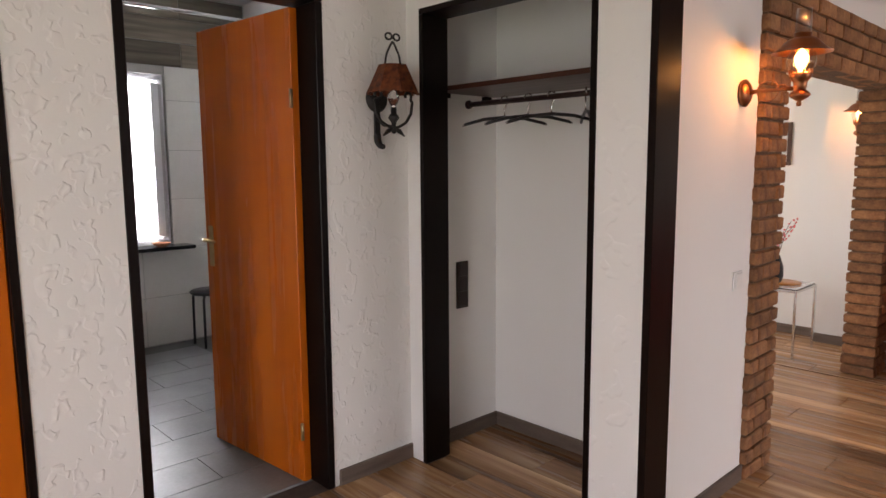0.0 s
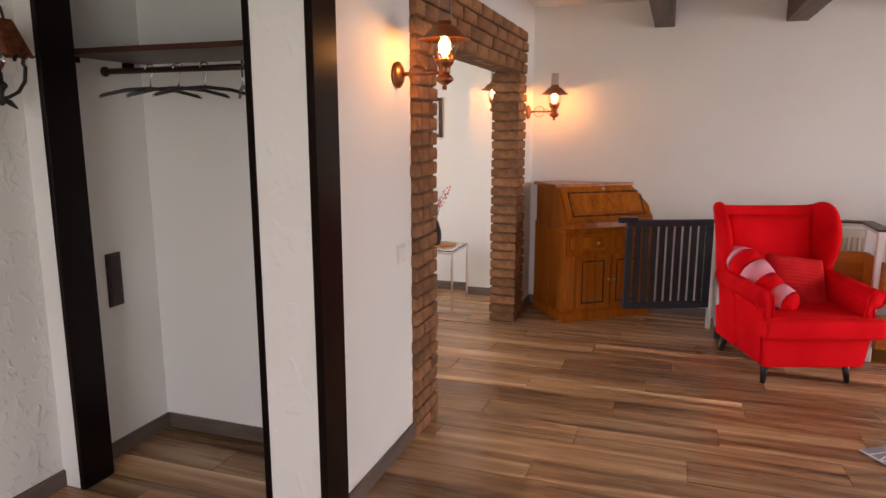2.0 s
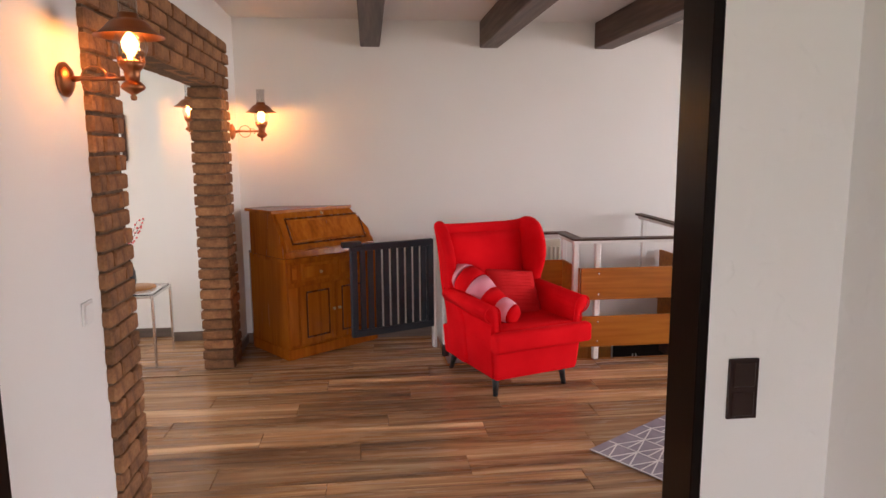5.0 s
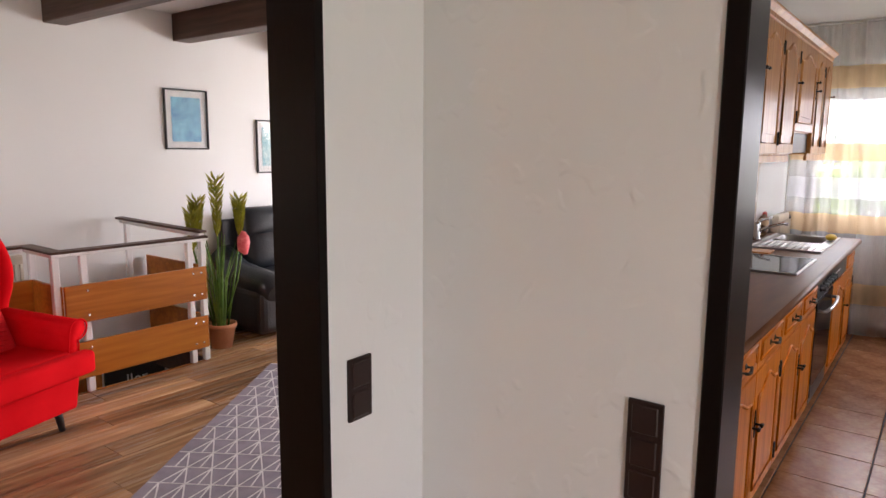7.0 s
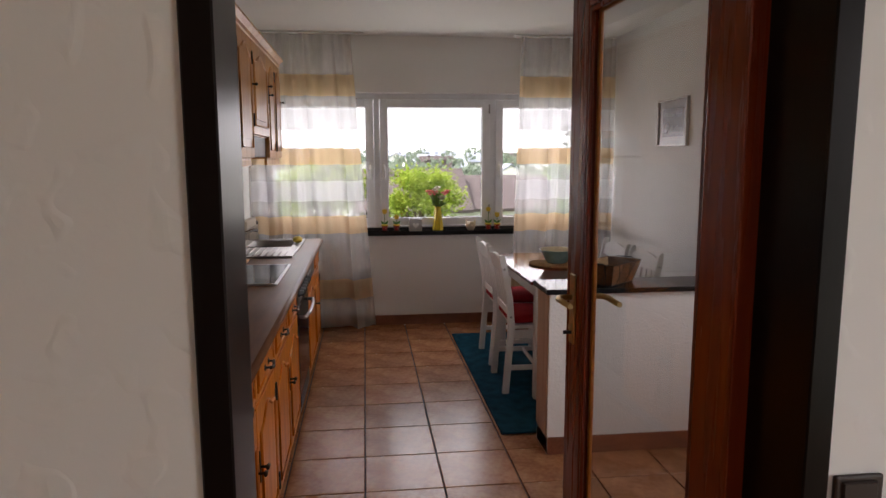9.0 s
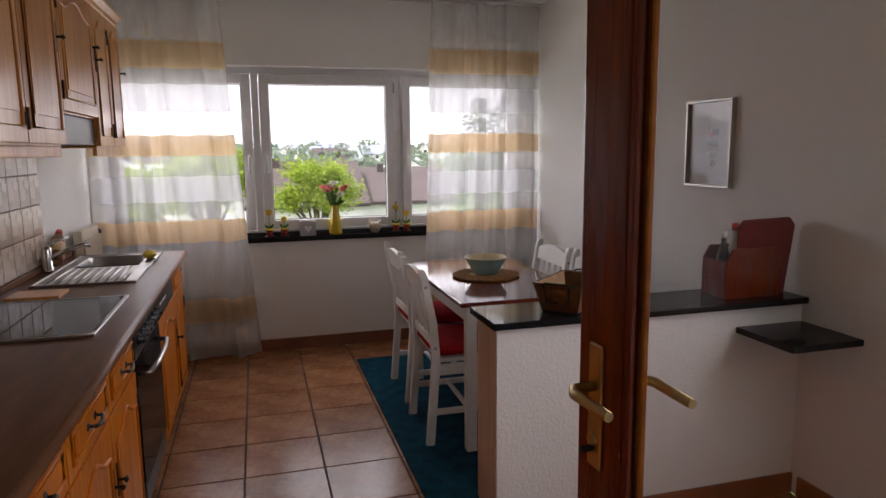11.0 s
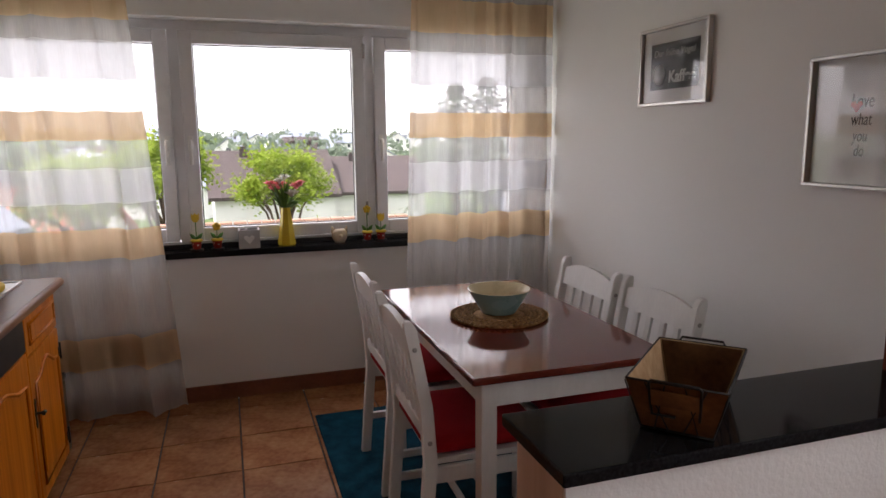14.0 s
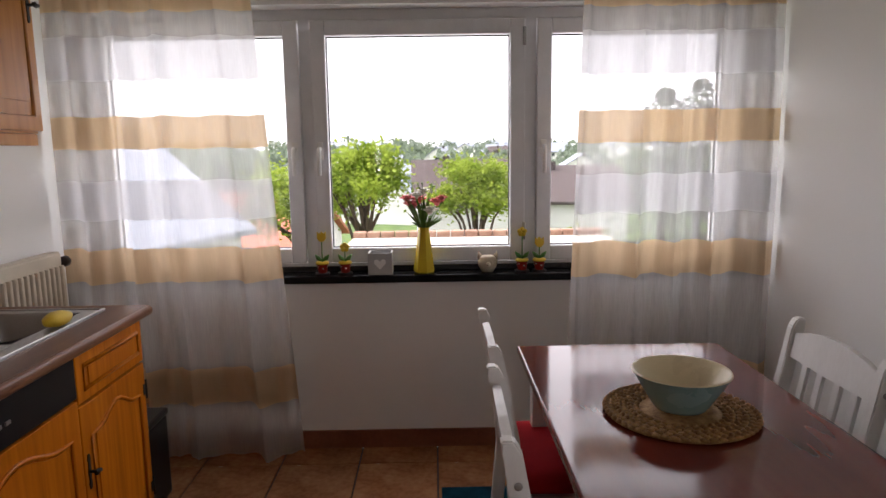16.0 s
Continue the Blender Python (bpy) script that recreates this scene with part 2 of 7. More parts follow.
TERRACOTTA = stuff_mat("terracotta_tile", (0.23, 0.082, 0.03), (0.42, 0.2, 0.092), 5.5, 0.16, 0.34, 0.12, 45, 0.001, vary=0.12)
TERRA_BASE = stuff_mat("terracotta_skirting_tile", (0.17, 0.055, 0.028), (0.27, 0.10, 0.05), 6, 0.25, 0.4, 0.1, 60, vary=0.1)
SKIRT = stuff_mat("grey_brown_skirting", (0.09, 0.068, 0.055), (0.17, 0.13, 0.105), 5, 0.4, stretch=(0.5, 0.5, 5))
BATH_TILE = stuff_mat("grey_bath_floor_tile", (0.15, 0.155, 0.155), (0.22, 0.225, 0.225), 4, 0.28, 0.45, 0.08, 60, vary=0.06)
WHITE_TILE = stuff_mat("white_wall_tile", (0.76, 0.76, 0.71), (0.82, 0.82, 0.78), 3, 0.18, 0.26, 0.03, 60, vary=0.02)
GREY_WOOD_TILE = wood_mat("grey_wood_look_tile", (0.10, 0.085, 0.065), (0.20, 0.17, 0.13), (0.33, 0.29, 0.23), "X", 0.4, 0.1, 0.8)
BRICK = stuff_mat("reddish_brown_brick", (0.15, 0.066, 0.03), (0.34, 0.165, 0.07), 11, 0.75, 0.9, 0.8, 70, 0.006, vary=0.28)
MORTAR = stuff_mat("brown_mortar", (0.10, 0.06, 0.035), (0.18, 0.11, 0.065), 30, 0.9, bump=0.6, dist=0.005)
BEAM = wood_mat("dark_stained_beam", (0.035, 0.017, 0.011), (0.075, 0.038, 0.025), (0.12, 0.068, 0.046), "X", 0.42, 0.1)
VENEER = wood_mat("orange_mahogany_veneer", (0.42, 0.088, 0.003), (0.50, 0.11, 0.004), (0.57, 0.14, 0.006), "Z", 0.24, 0.0, 0.4, coat=0.08, bands=5)
REDWOOD = wood_mat("dark_red_wood", (0.075, 0.008, 0.002), (0.15, 0.019, 0.004), (0.24, 0.042, 0.008), "Z", 0.25, 0.0, 0.8, coat=0.3)
OAK = wood_mat("golden_oak", (0.36, 0.09, 0.003), (0.55, 0.155, 0.005), (0.68, 0.235, 0.014), "Z", 0.36, 0.05, 1.0, coat=0.0, shift=False, spec=0.2)
OAK_PALE = wood_mat("pale_oak", (0.36, 0.13, 0.025), (0.5, 0.21, 0.05), (0.62, 0.3, 0.09), "Z", 0.3, 0.05, 1.0, coat=0.2, shift=False)
OAK_Y = wood_mat("oak_board", (0.24, 0.068, 0.006), (0.39, 0.122, 0.011), (0.51, 0.185, 0.022), "Y", 0.3, 0.1, 0.9, coat=0.2)
BUREAU_WOOD = wood_mat("honey_oak_bureau", (0.24, 0.06, 0.004), (0.38, 0.105, 0.007), (0.5, 0.165, 0.013), "Z", 0.22, 0.08, 0.9, coat=0.2)
END_BOARD = wood_mat("pale_beech", (0.45, 0.30, 0.2), (0.55, 0.38, 0.27), (0.63, 0.46, 0.34), "Z", 0.4, 0.0, 0.8)
BUREAU_EDGE = wood_mat("dark_oak_moulding", (0.06, 0.013, 0.002), (0.10, 0.024, 0.003), (0.15, 0.04, 0.004), "Z", 0.25, 0.05, 0.9, coat=0.2)
WORKTOP = stuff_mat("brown_laminate_worktop", (0.12, 0.05, 0.025), (0.19, 0.09, 0.047), 5, 0.3, 0.34, 0.03, 150, stretch=(4, 0.6, 1), spec=0.07)
GRANITE = stuff_mat("black_granite", (0.006, 0.006, 0.007), (0.018, 0.018, 0.02), 160, 0.06, 0.12, 0.0, spec=0.12)
STEEL = stuff_mat("brushed_steel", (0.34, 0.33, 0.32), (0.44, 0.43, 0.42), 4, 0.3, 0.36, 0.05, 200, metal=1.0, stretch=(1, 8, 1))
CHROME = plain("chrome", (0.7, 0.7, 0.7), 0.08, 1.0)
BRASS = plain("aged_brass", (0.55, 0.42, 0.2), 0.28, 1.0)
COPPER = plain("aged_copper", (0.36, 0.15, 0.07), 0.3, 1.0)
IRON = stuff_mat("black_wrought_iron", (0.008, 0.007, 0.007), (0.02, 0.018, 0.017), 20, 0.4, 0.6, 0.3, 120)
BLACK = plain("black_enamel", (0.012, 0.012, 0.013), 0.25)
BLACK_GLASS = stuff_mat("black_ceramic_glass", (0.006, 0.006, 0.007), (0.009, 0.009, 0.010), 9, 0.04, 0.06, 0.0, spec=0.06)
BROWN_PLASTIC = plain("dark_brown_plastic", (0.022, 0.009, 0.007), 0.35)
WHITE_PLASTIC = plain("white_plastic", (0.78, 0.78, 0.76), 0.3)
UPVC = plain("white_window_frame", (0.74, 0.75, 0.77), 0.28)
WHITE_PAINT = stuff_mat("white_painted_wood", (0.72, 0.72, 0.7), (0.8, 0.8, 0.78), 5, 0.35, 0.5, 0.08, 60, stretch=(2, 2, 0.6))
IVORY = plain("ivory_enamel", (0.62, 0.56, 0.45), 0.35)
RED_CLOTH = stuff_mat("red_wool_cloth", (0.66, 0.004, 0.007), (0.8, 0.009, 0.013), 4, 0.9, 1.0, 0.4, 420, 0.001, spec=0.08)
RED_CUSHION = stuff_mat("red_cushion_cloth", (0.52, 0.012, 0.014), (0.66, 0.024, 0.026), 6, 0.85, 0.95, 0.5, 300, 0.001, spec=0.08)
SEAT_RED = stuff_mat("red_seat_cloth", (0.26, 0.008, 0.012), (0.4, 0.014, 0.018), 6, 0.85, 0.95, 0.5, 300, 0.001, spec=0.08)
PINK = stuff_mat("pink_knit", (0.72, 0.24, 0.32), (0.82, 0.36, 0.43), 8, 0.9, 0.95, 0.6, 260, 0.002, spec=0.08)
LEATHER = stuff_mat("black_leather", (0.008, 0.010, 0.015), (0.016, 0.02, 0.028), 6, 0.24, 0.38, 0.5, 60, 0.004, spec=0.55)
ANTHRACITE = stuff_mat("anthracite_paint", (0.018, 0.026, 0.036), (0.03, 0.042, 0.056), 4, 0.35, 0.45, 0.05)
TABLETOP = wood_mat("mahogany_table_top", (0.10, 0.013, 0.007), (0.125, 0.017, 0.009), (0.15, 0.024, 0.012), "Y", 0.09, 0.0, 0.7, coat=0.0, spec=0.36, relief=0.0, sway=0.1)
TEAL = stuff_mat("teal_rug_pile", (0.003, 0.028, 0.05), (0.008, 0.065, 0.105), 14, 0.95, 1.0, 0.9, 300, 0.006, spec=0.08)
RUG_GREY = stuff_mat("mauve_grey_rug", (0.23, 0.205, 0.245), (0.31, 0.28, 0.325), 10, 0.9, 1.0, 0.6, 300, 0.003, spec=0.08)
RUG_LINE = stuff_mat("white_rug_yarn", (0.62, 0.6, 0.6), (0.74, 0.72, 0.72), 10, 0.95, 1.0, 0.6, 300, 0.003, spec=0.08)
BOWL_OUT = plain("pale_blue_glaze", (0.30, 0.48, 0.48), 0.2)
BOWL_IN = plain("cream_glaze", (0.74, 0.64, 0.42), 0.22)
STRAW = stuff_mat("braided_water_hyacinth", (0.17, 0.075, 0.025), (0.42, 0.24, 0.085), 40, 0.75, 0.9, 0.7, 120, 0.004, vary=0.2)
PAPER = stuff_mat("waxed_paper", (0.40, 0.25, 0.12), (0.60, 0.43, 0.26), 14, 0.6, 0.75, 0.3, 60)
PAPER_BROWN = stuff_mat("printed_brown_paper", (0.09, 0.032, 0.010), (0.24, 0.11, 0.04), 12, 0.55, 0.7, 0.3, 60)
YELLOW = plain("yellow_glaze", (0.62, 0.46, 0.03), 0.18)
YELLOW_MATT = plain("yellow_painted_wood", (0.72, 0.5, 0.04), 0.5)
RED_PAINT = plain("red_painted_wood", (0.55, 0.03, 0.02), 0.4)
GREEN_PAINT = plain("green_painted_wood", (0.06, 0.2, 0.04), 0.45)
LEAF = stuff_mat("plant_leaf", (0.05, 0.13, 0.02), (0.14, 0.26, 0.04), 12, 0.5, 0.65, 0.1, 60, vary=0.2)
LIME = stuff_mat("yellow_green_bract", (0.27, 0.28, 0.02), (0.46, 0.44, 0.05), 12, 0.55, 0.7, 0.1, 60)
PETAL_PINK = stuff_mat("coral_petal", (0.62, 0.06, 0.08), (0.78, 0.2, 0.2), 30, 0.6)
PETAL_WHITE = stuff_mat("white_petal", (0.68, 0.66, 0.55), (0.8, 0.78, 0.7), 30, 0.6)
CLAY = stuff_mat("terracotta_pot_clay", (0.42, 0.17, 0.08), (0.55, 0.25, 0.13), 8, 0.75)
SHADE_BROWN = stuff_mat("pierced_copper_shade", (0.05, 0.012, 0.006), (0.22, 0.06, 0.018), 42, 0.4, 0.55, 0.4, 60, metal=0.5)
BULB = glow_mat("lit_bulb", (1.0, 0.46, 0.1), 5.0)
GLASS = glass_mat("clear_glass")
PANE = pane_mat("window_pane", 0.96)
DOOR_PANE = pane_mat("door_pane", 0.9)
NET = sheer_mat("white_net", (0.82, 0.82, 0.82), 0.58)
NET_DENSE = sheer_mat("dense_white_net", (0.66, 0.66, 0.68), 0.16)
NET_TAN = sheer_mat("tan_net_band", (0.62, 0.46, 0.29), 0.06)
NET_BATH = sheer_mat("bathroom_net", (0.8, 0.8, 0.8), 0.5)
SILVER = plain("silver_picture_frame", (0.55, 0.53, 0.5), 0.3, 0.9)
MAT_WHITE = plain("white_picture_mount", (0.78, 0.78, 0.76), 0.6)
CHARCOAL = plain("chalkboard_print", (0.035, 0.035, 0.038), 0.5)
BLUE_PRINT = stuff_mat("blue_underwater_print", (0.03, 0.20, 0.42), (0.22, 0.58, 0.72), 9, 0.4, bscale=40)
PALE_BLUE_PRINT = stuff_mat("pale_blue_print", (0.16, 0.42, 0.5), (0.62, 0.76, 0.74), 10, 0.4, bscale=40)
INK = plain("black_ink", (0.01, 0.01, 0.01), 0.6)
CHALK = plain("chalk_white_ink", (0.74, 0.74, 0.72), 0.7)
BACKSPLASH = stuff_mat("beige_wall_tile", (0.42, 0.32, 0.25), (0.56, 0.45, 0.37), 5, 0.2, 0.35, 0.05, 60, vary=0.1)
CAT_CLAY = stuff_mat("beige_stoneware", (0.42, 0.34, 0.23), (0.58, 0.49, 0.36), 20, 0.55)

# ---- shapes ----
def box(bm, a, b, bevel=0.0, seg=1, m=None):
    """A box between two corners, its edges rounded by bevel."""
    lo, hi = [min(p, q) for p, q in zip(a, b)], [max(p, q) for p, q in zip(a, b)]
    r = bmesh.ops.create_cube(bm, size=1.0)
    vs = r["verts"]
    for v in vs:
        v.co = Vector([lo[i] + (v.co[i] + 0.5) * (hi[i] - lo[i]) for i in range(3)])
    if bevel:
        es = list({e for v in vs for e in v.link_edges})
        out = bmesh.ops.bevel(bm, geom=es, offset=bevel, segments=seg, affect="EDGES", profile=0.6)
        vs = list({v for f in out["faces"] for v in f.verts} | {v for v in vs if v.is_valid})
    if m is not None:
        bmesh.ops.transform(bm, matrix=m, verts=vs)
    return vs


def lathe(bm, profile, seg=20, m=None, caps=True):
    """A turned shape from (radius, height) pairs."""
    rings = []
    for r, z in profile:
        rings.append([bm.verts.new((r * math.cos(2 * math.pi * i / seg), r * math.sin(2 * math.pi * i / seg), z)) for i in range(seg)])
    for p, q in zip(rings, rings[1:]):
        for i in range(seg):
            f = bm.faces.new((p[i], p[(i + 1) % seg], q[(i + 1) % seg], q[i]))
            f.smooth = True
    if caps:
        for ring, flip in ((rings[0], True), (rings[-1], False)):
            bm.faces.new(ring[::-1] if flip else ring)
    vs = [v for r in rings for v in r]
    if m is not None:
        bmesh.ops.transform(bm, matrix=m, verts=vs)
    return vs


def tube(bm, pts, r, seg=8, closed=False, m=None):
    """A round bar along points; r is one radius or one for each point."""
    pts = [Vector(p) for p in pts]
    n = len(pts)
    rad = r if isinstance(r, (list, tuple)) else [r] * n
    rings, up = [], None
    for i, p in enumerate(pts):
        d = (pts[(i + 1) % n] - pts[i - 1]) if closed or 0 < i < n - 1 else (pts[1] - pts[0] if i == 0 else pts[-1] - pts[-2])
        d.normalize()
        if up is None:
            up = Vector((0, 0, 1)) if abs(d.z) < 0.9 else Vector((1, 0, 0))
        s = d.cross(up).normalized()
        up = s.cross(d).normalized()
        rings.append([bm.verts.new(p + rad[i] * (math.cos(2 * math.pi * k / seg) * s + math.sin(2 * math.pi * k / seg) * up)) for k in range(seg)])
    pairs = list(zip(rings, rings[1:])) + ([(rings[-1], rings[0])] if closed else [])
    for a, b in pairs:
        for k in range(seg):
            f = bm.faces.new((a[k], a[(k + 1) % seg], b[(k + 1) % seg], b[k]))
            f.smooth = True
    if not closed:
        bm.faces.new(rings[0][::-1])
        bm.faces.new(rings[-1])
    vs = [v for g in rings for v in g]
    if m is not None:
        bmesh.ops.transform(bm, matrix=m, verts=vs)
    return vs


def prism(bm, outline, depth, m=None, bevel=0.0):
    """A flat outline (x, y) given a depth along z."""
    lo = [bm.verts.new((x, y, 0)) for x, y in outline]
    hi = [bm.verts.new((x, y, depth)) for x, y in outline]
    n = len(outline)
    fs = [bm.faces.new(lo[::-1]), bm.faces.new(hi)]
    fs += [bm.faces.new((lo[i], lo[(i + 1) % n], hi[(i + 1) % n], hi[i])) for i in range(n)]
    vs = lo + hi
    if bevel:
        out = bmesh.ops.bevel(bm, geom=list({e for f in fs for e in f.edges}), offset=bevel, segments=2, affect="EDGES")
        vs = list({v for f in out["faces"] for v in f.verts} | {v for v in vs if v.is_valid})
    if m is not None:
        bmesh.ops.transform(bm, matrix=m, verts=vs)
    return vs


def blob(bm, c, s, sub=2, rough=0.0, m=None, seed=0):
    r = bmesh.ops.create_icosphere(bm, subdivisions=sub, radius=1.0)
    for v in r["verts"]:
        k = 1 + rough * noise.noise(v.co * 1.7 + Vector((seed * 3.1, seed, 0)))
        v.co = Vector([c[i] + v.co[i] * s[i] * k for i in range(3)])
        for f in v.link_faces:
            f.smooth = True
    if m is not None:
        bmesh.ops.transform(bm, matrix=m, verts=r["verts"])
    return r["verts"]


def cushion(bm, size, puff=0.5, n=8, m=None, p=3.0):
    """A stuffed cushion: w, d, h, thickest in the middle."""
    w, d, h = size
    grids = []
    for side in (1, -1):
        g = []
        for i in range(n + 1):
            row = []
            for j in range(n + 1):
                u, v = 2 * i / n - 1, 2 * j / n - 1
                k = (1 - abs(u) ** p) * (1 - abs(v) ** p)
                t = h / 2 * (1 - puff + puff * max(0, k) ** 0.5) if 0 < i < n and 0 < j < n else h / 2 * (1 - puff)
                row.append(bm.verts.new((u * w / 2, v * d / 2, side * t)))
            g.append(row)
        for i in range(n):
            for j in range(n):
                q = (g[i][j], g[i + 1][j], g[i + 1][j + 1], g[i][j + 1])
                f = bm.faces.new(q if side > 0 else q[::-1])
                f.smooth = True
        grids.append(g)
    a, b = grids
    rim = [(i, 0) for i in range(n)] + [(n, j) for j in range(n)] + [(i, n) for i in range(n, 0, -1)] + [(0, j) for j in range(n, 0, -1)]
    for (i, j), (k, o) in zip(rim, rim[1:] + rim[:1]):
        f = bm.faces.new((a[i][j], b[i][j], b[k][o], a[k][o]))
        f.smooth = True
    vs = [v for g in grids for row in g for v in row]
    if m is not None:
        bmesh.ops.transform(bm, matrix=m, verts=vs)
    return vs


def mesh_of(name, bm, material):
    me = bpy.data.meshes.new(name)
    bmesh.ops.recalc_face_normals(bm, faces=bm.faces)
    bm.to_mesh(me)
    bm.free()
    me.materials.append(material)
    return me


def part(name, bm, material, parent, label=""):
    ob = new(name, mesh_of(name, bm, material))
    ob.parent = parent
    if label:
        tagged(ob, label)
    return ob


def thing(name, label, category, m=None, group="", kind=""):
    ob = new(name)
    ob.empty_display_size = 0.1
    if m is not None:
        ob.matrix_world = m
    return tagged(ob, label, category, group, kind)


def struct(name, bm, material, label=""):
    return tagged(new(name, mesh_of(name, bm, material)), label, "", "", "structure")


def boxes(*list_of):
    bm = bmesh.new()
    for a, b in list_of:
        box(bm, a, b)
    return bm


def bx(a, b, bevel=0.0, seg=1, m=None):
    bm = bmesh.new()
    box(bm, a, b, bevel, seg, m)
    return bm


def lt(profile, seg=20, m=None):
    bm = bmesh.new()
    lathe(bm, profile, seg, m)
    return bm


def tb(pts, r, seg=8, closed=False, m=None):
    bm = bmesh.new()
    tube(bm, pts, r, seg, closed, m)
    return bm


def arc(c, r, a0, a1, n, plane="xz"):
    out = []
    for i in range(n + 1):
        a = radians(a0 + (a1 - a0) * i / n)
        u, v = r * math.cos(a), r * math.sin(a)
        out.append((c[0] + u, c[1], c[2] + v) if plane == "xz" else (c[0] + u, c[1] + v, c[2]) if plane == "xy" else (c[0], c[1] + u, c[2] + v))
    return out


def text_mesh(words, size, m, bold=0.0):
    cu = bpy.data.curves.new("lettering", "FONT")
    cu.body, cu.size, cu.align_x, cu.align_y, cu.extrude, cu.offset = words, size, "CENTER", "CENTER", 0.0006, bold
    ob = bpy.data.objects.new("lettering", cu)
    me = bpy.data.meshes.new_from_object(ob)
    bpy.data.objects.remove(ob)
    bm = bmesh.new()
    bm.from_mesh(me)
    bpy.data.meshes.remove(me)
    bmesh.ops.transform(bm, matrix=m, verts=bm.verts)
    return bm

# ---- the shell: hall, closet, bathroom, living room, passage behind the arch, kitchen ----
XE, YN, YS, TH, CZ = 3.49, 3.28, -0.195, 0.15, 2.5   # hall's east, north and south walls; wall thickness; ceiling
XR, YL, YK, XW, KE = 7.19, 2.03, -5.08, 0.285, 3.45   # living east, living north, kitchen window wall, kitchen west and east

# hall, north wall with two doors
struct("wall_north", boxes(((0, YN, 0), (1.02, YN + TH, CZ)), ((1.86, YN, 0), (2.195, YN + TH, CZ)), ((3.02, YN, 0), (XE, YN + TH, CZ)),
       ((1.02, YN, 2.165), (1.86, YN + TH, CZ)), ((2.195, YN, 2.165), (3.02, YN + TH, CZ))), PLASTER_STROKES, "white wall with rough trowelled plaster strokes")
# hall, east wall: closet opening, wide opening to the living room
struct("wall_east", boxes(((XE, 3.185, 0), (XE + TH, YN, CZ)), ((XE, 2.02, 0), (XE + TH, 2.23, CZ)), ((XE, YS, 0), (XE + TH, 0.17, CZ)),
       ((XE, 2.23, 2.165), (XE + TH, 3.185, CZ)), ((XE, 0.17, 2.165), (XE + TH, 2.02, CZ))), PLASTER_FAINT, "white plastered wall beside the wide opening")
struct("wall_closet", boxes(((XE, YN, 0), (4.27, YN + TH, CZ)), ((4.12, 2.18, 0), (4.27, YN, CZ)), ((XE + TH, 2.18, 0), (4.12, 2.2, CZ))), PLASTER, "smooth white closet wall")
struct("wall_south", boxes(((0, YS - TH, 0), (1.754, YS, CZ)), ((2.71, YS - TH, 0), (XE + TH, YS, CZ)), ((1.767, YS - TH, 2.03), (2.697, YS, CZ))), PLASTER_FAINT, "white wall with faint trowel marks")
# opening never in view, left for the hall's added fill lamp
struct("wall_west", boxes(((-0.15, YS, 0), (0, 1.0, CZ)), ((-0.15, 2.0, 0), (0, YN, CZ)), ((-0.15, 1.0, 2.25), (0, 2.0, CZ))), PLASTER)
# living room and passage
struct("wall_living_north", boxes(((XE + TH, YL, 0), (4.42, YL + TH, CZ)), ((6.8, YL, 0), (XR, YL + TH, CZ)), ((4.42, YL, 2.27), (6.8, YL + TH, CZ))), PLASTER, "white wall around the brick arch")
struct("wall_living_east", boxes(((XR, YK - 0.3, -2.6), (XR + TH, YL + TH, CZ))), PLASTER, "plain white living room wall")
struct("wall_living_west", boxes(((XE, YK - 0.3, 0), (XE + TH, YS, CZ))), PLASTER)
struct("wall_living_south", boxes(((XE + TH, YK - 0.3, 0), (4.0, YK, CZ)), ((6.8, YK - 0.3, 0), (XR, YK, CZ)), ((4.0, YK - 0.3, 0), (6.8, YK, 0.45)), ((4.0, YK - 0.3, 2.25), (6.8, YK, CZ))), PLASTER)
struct("wall_passage_east", boxes(((7.3, YL + TH, 0), (7.6, 2.63, CZ)), ((7.45, 2.63, 0), (7.6, 4.6, CZ))), PLASTER, "white passage wall with a shallow step")
# unseen gap made for the passage's added lamp
struct("wall_passage_north", boxes(((4.27, 4.6, 0), (4.8, 4.75, CZ)), ((6.4, 4.6, 0), (7.6, 4.75, CZ)), ((4.8, 4.6, 0), (6.4, 4.75, 0.8)), ((4.8, 4.6, 2.2), (6.4, 4.75, CZ))), PLASTER)
struct("wall_passage_west", boxes(((4.27, YL + TH, 0), (4.42, 4.6, CZ))), PLASTER)
# kitchen
struct("wall_kitchen_south", boxes(((XW, YK - 0.3, 0), (0.36, YK, CZ)), ((3.37, YK - 0.3, 0), (KE, YK, CZ)), ((0.36, YK - 0.3, 0), (3.37, YK, 0.8)), ((0.36, YK - 0.3, 2.03), (3.37, YK, CZ))), PLASTER, "white wall under and over the window")
# the gap in the west wall is made up, for the side fill lamp
struct("wall_kitchen_west", boxes(((XW - TH, YK - 0.3, 0), (XW, -1.75, CZ)), ((XW - TH, -0.75, 0), (XW, YS - TH, CZ)), ((XW - TH, -1.75, 0), (XW, -0.75, 0.9)), ((XW - TH, -1.75, 2.1), (XW, -0.75, CZ))), PLASTER, "plain white kitchen wall with pictures")
struct("wall_kitchen_east", boxes(((KE, YK - 0.3, 0), (XE, YS - TH, CZ))), PLASTER)
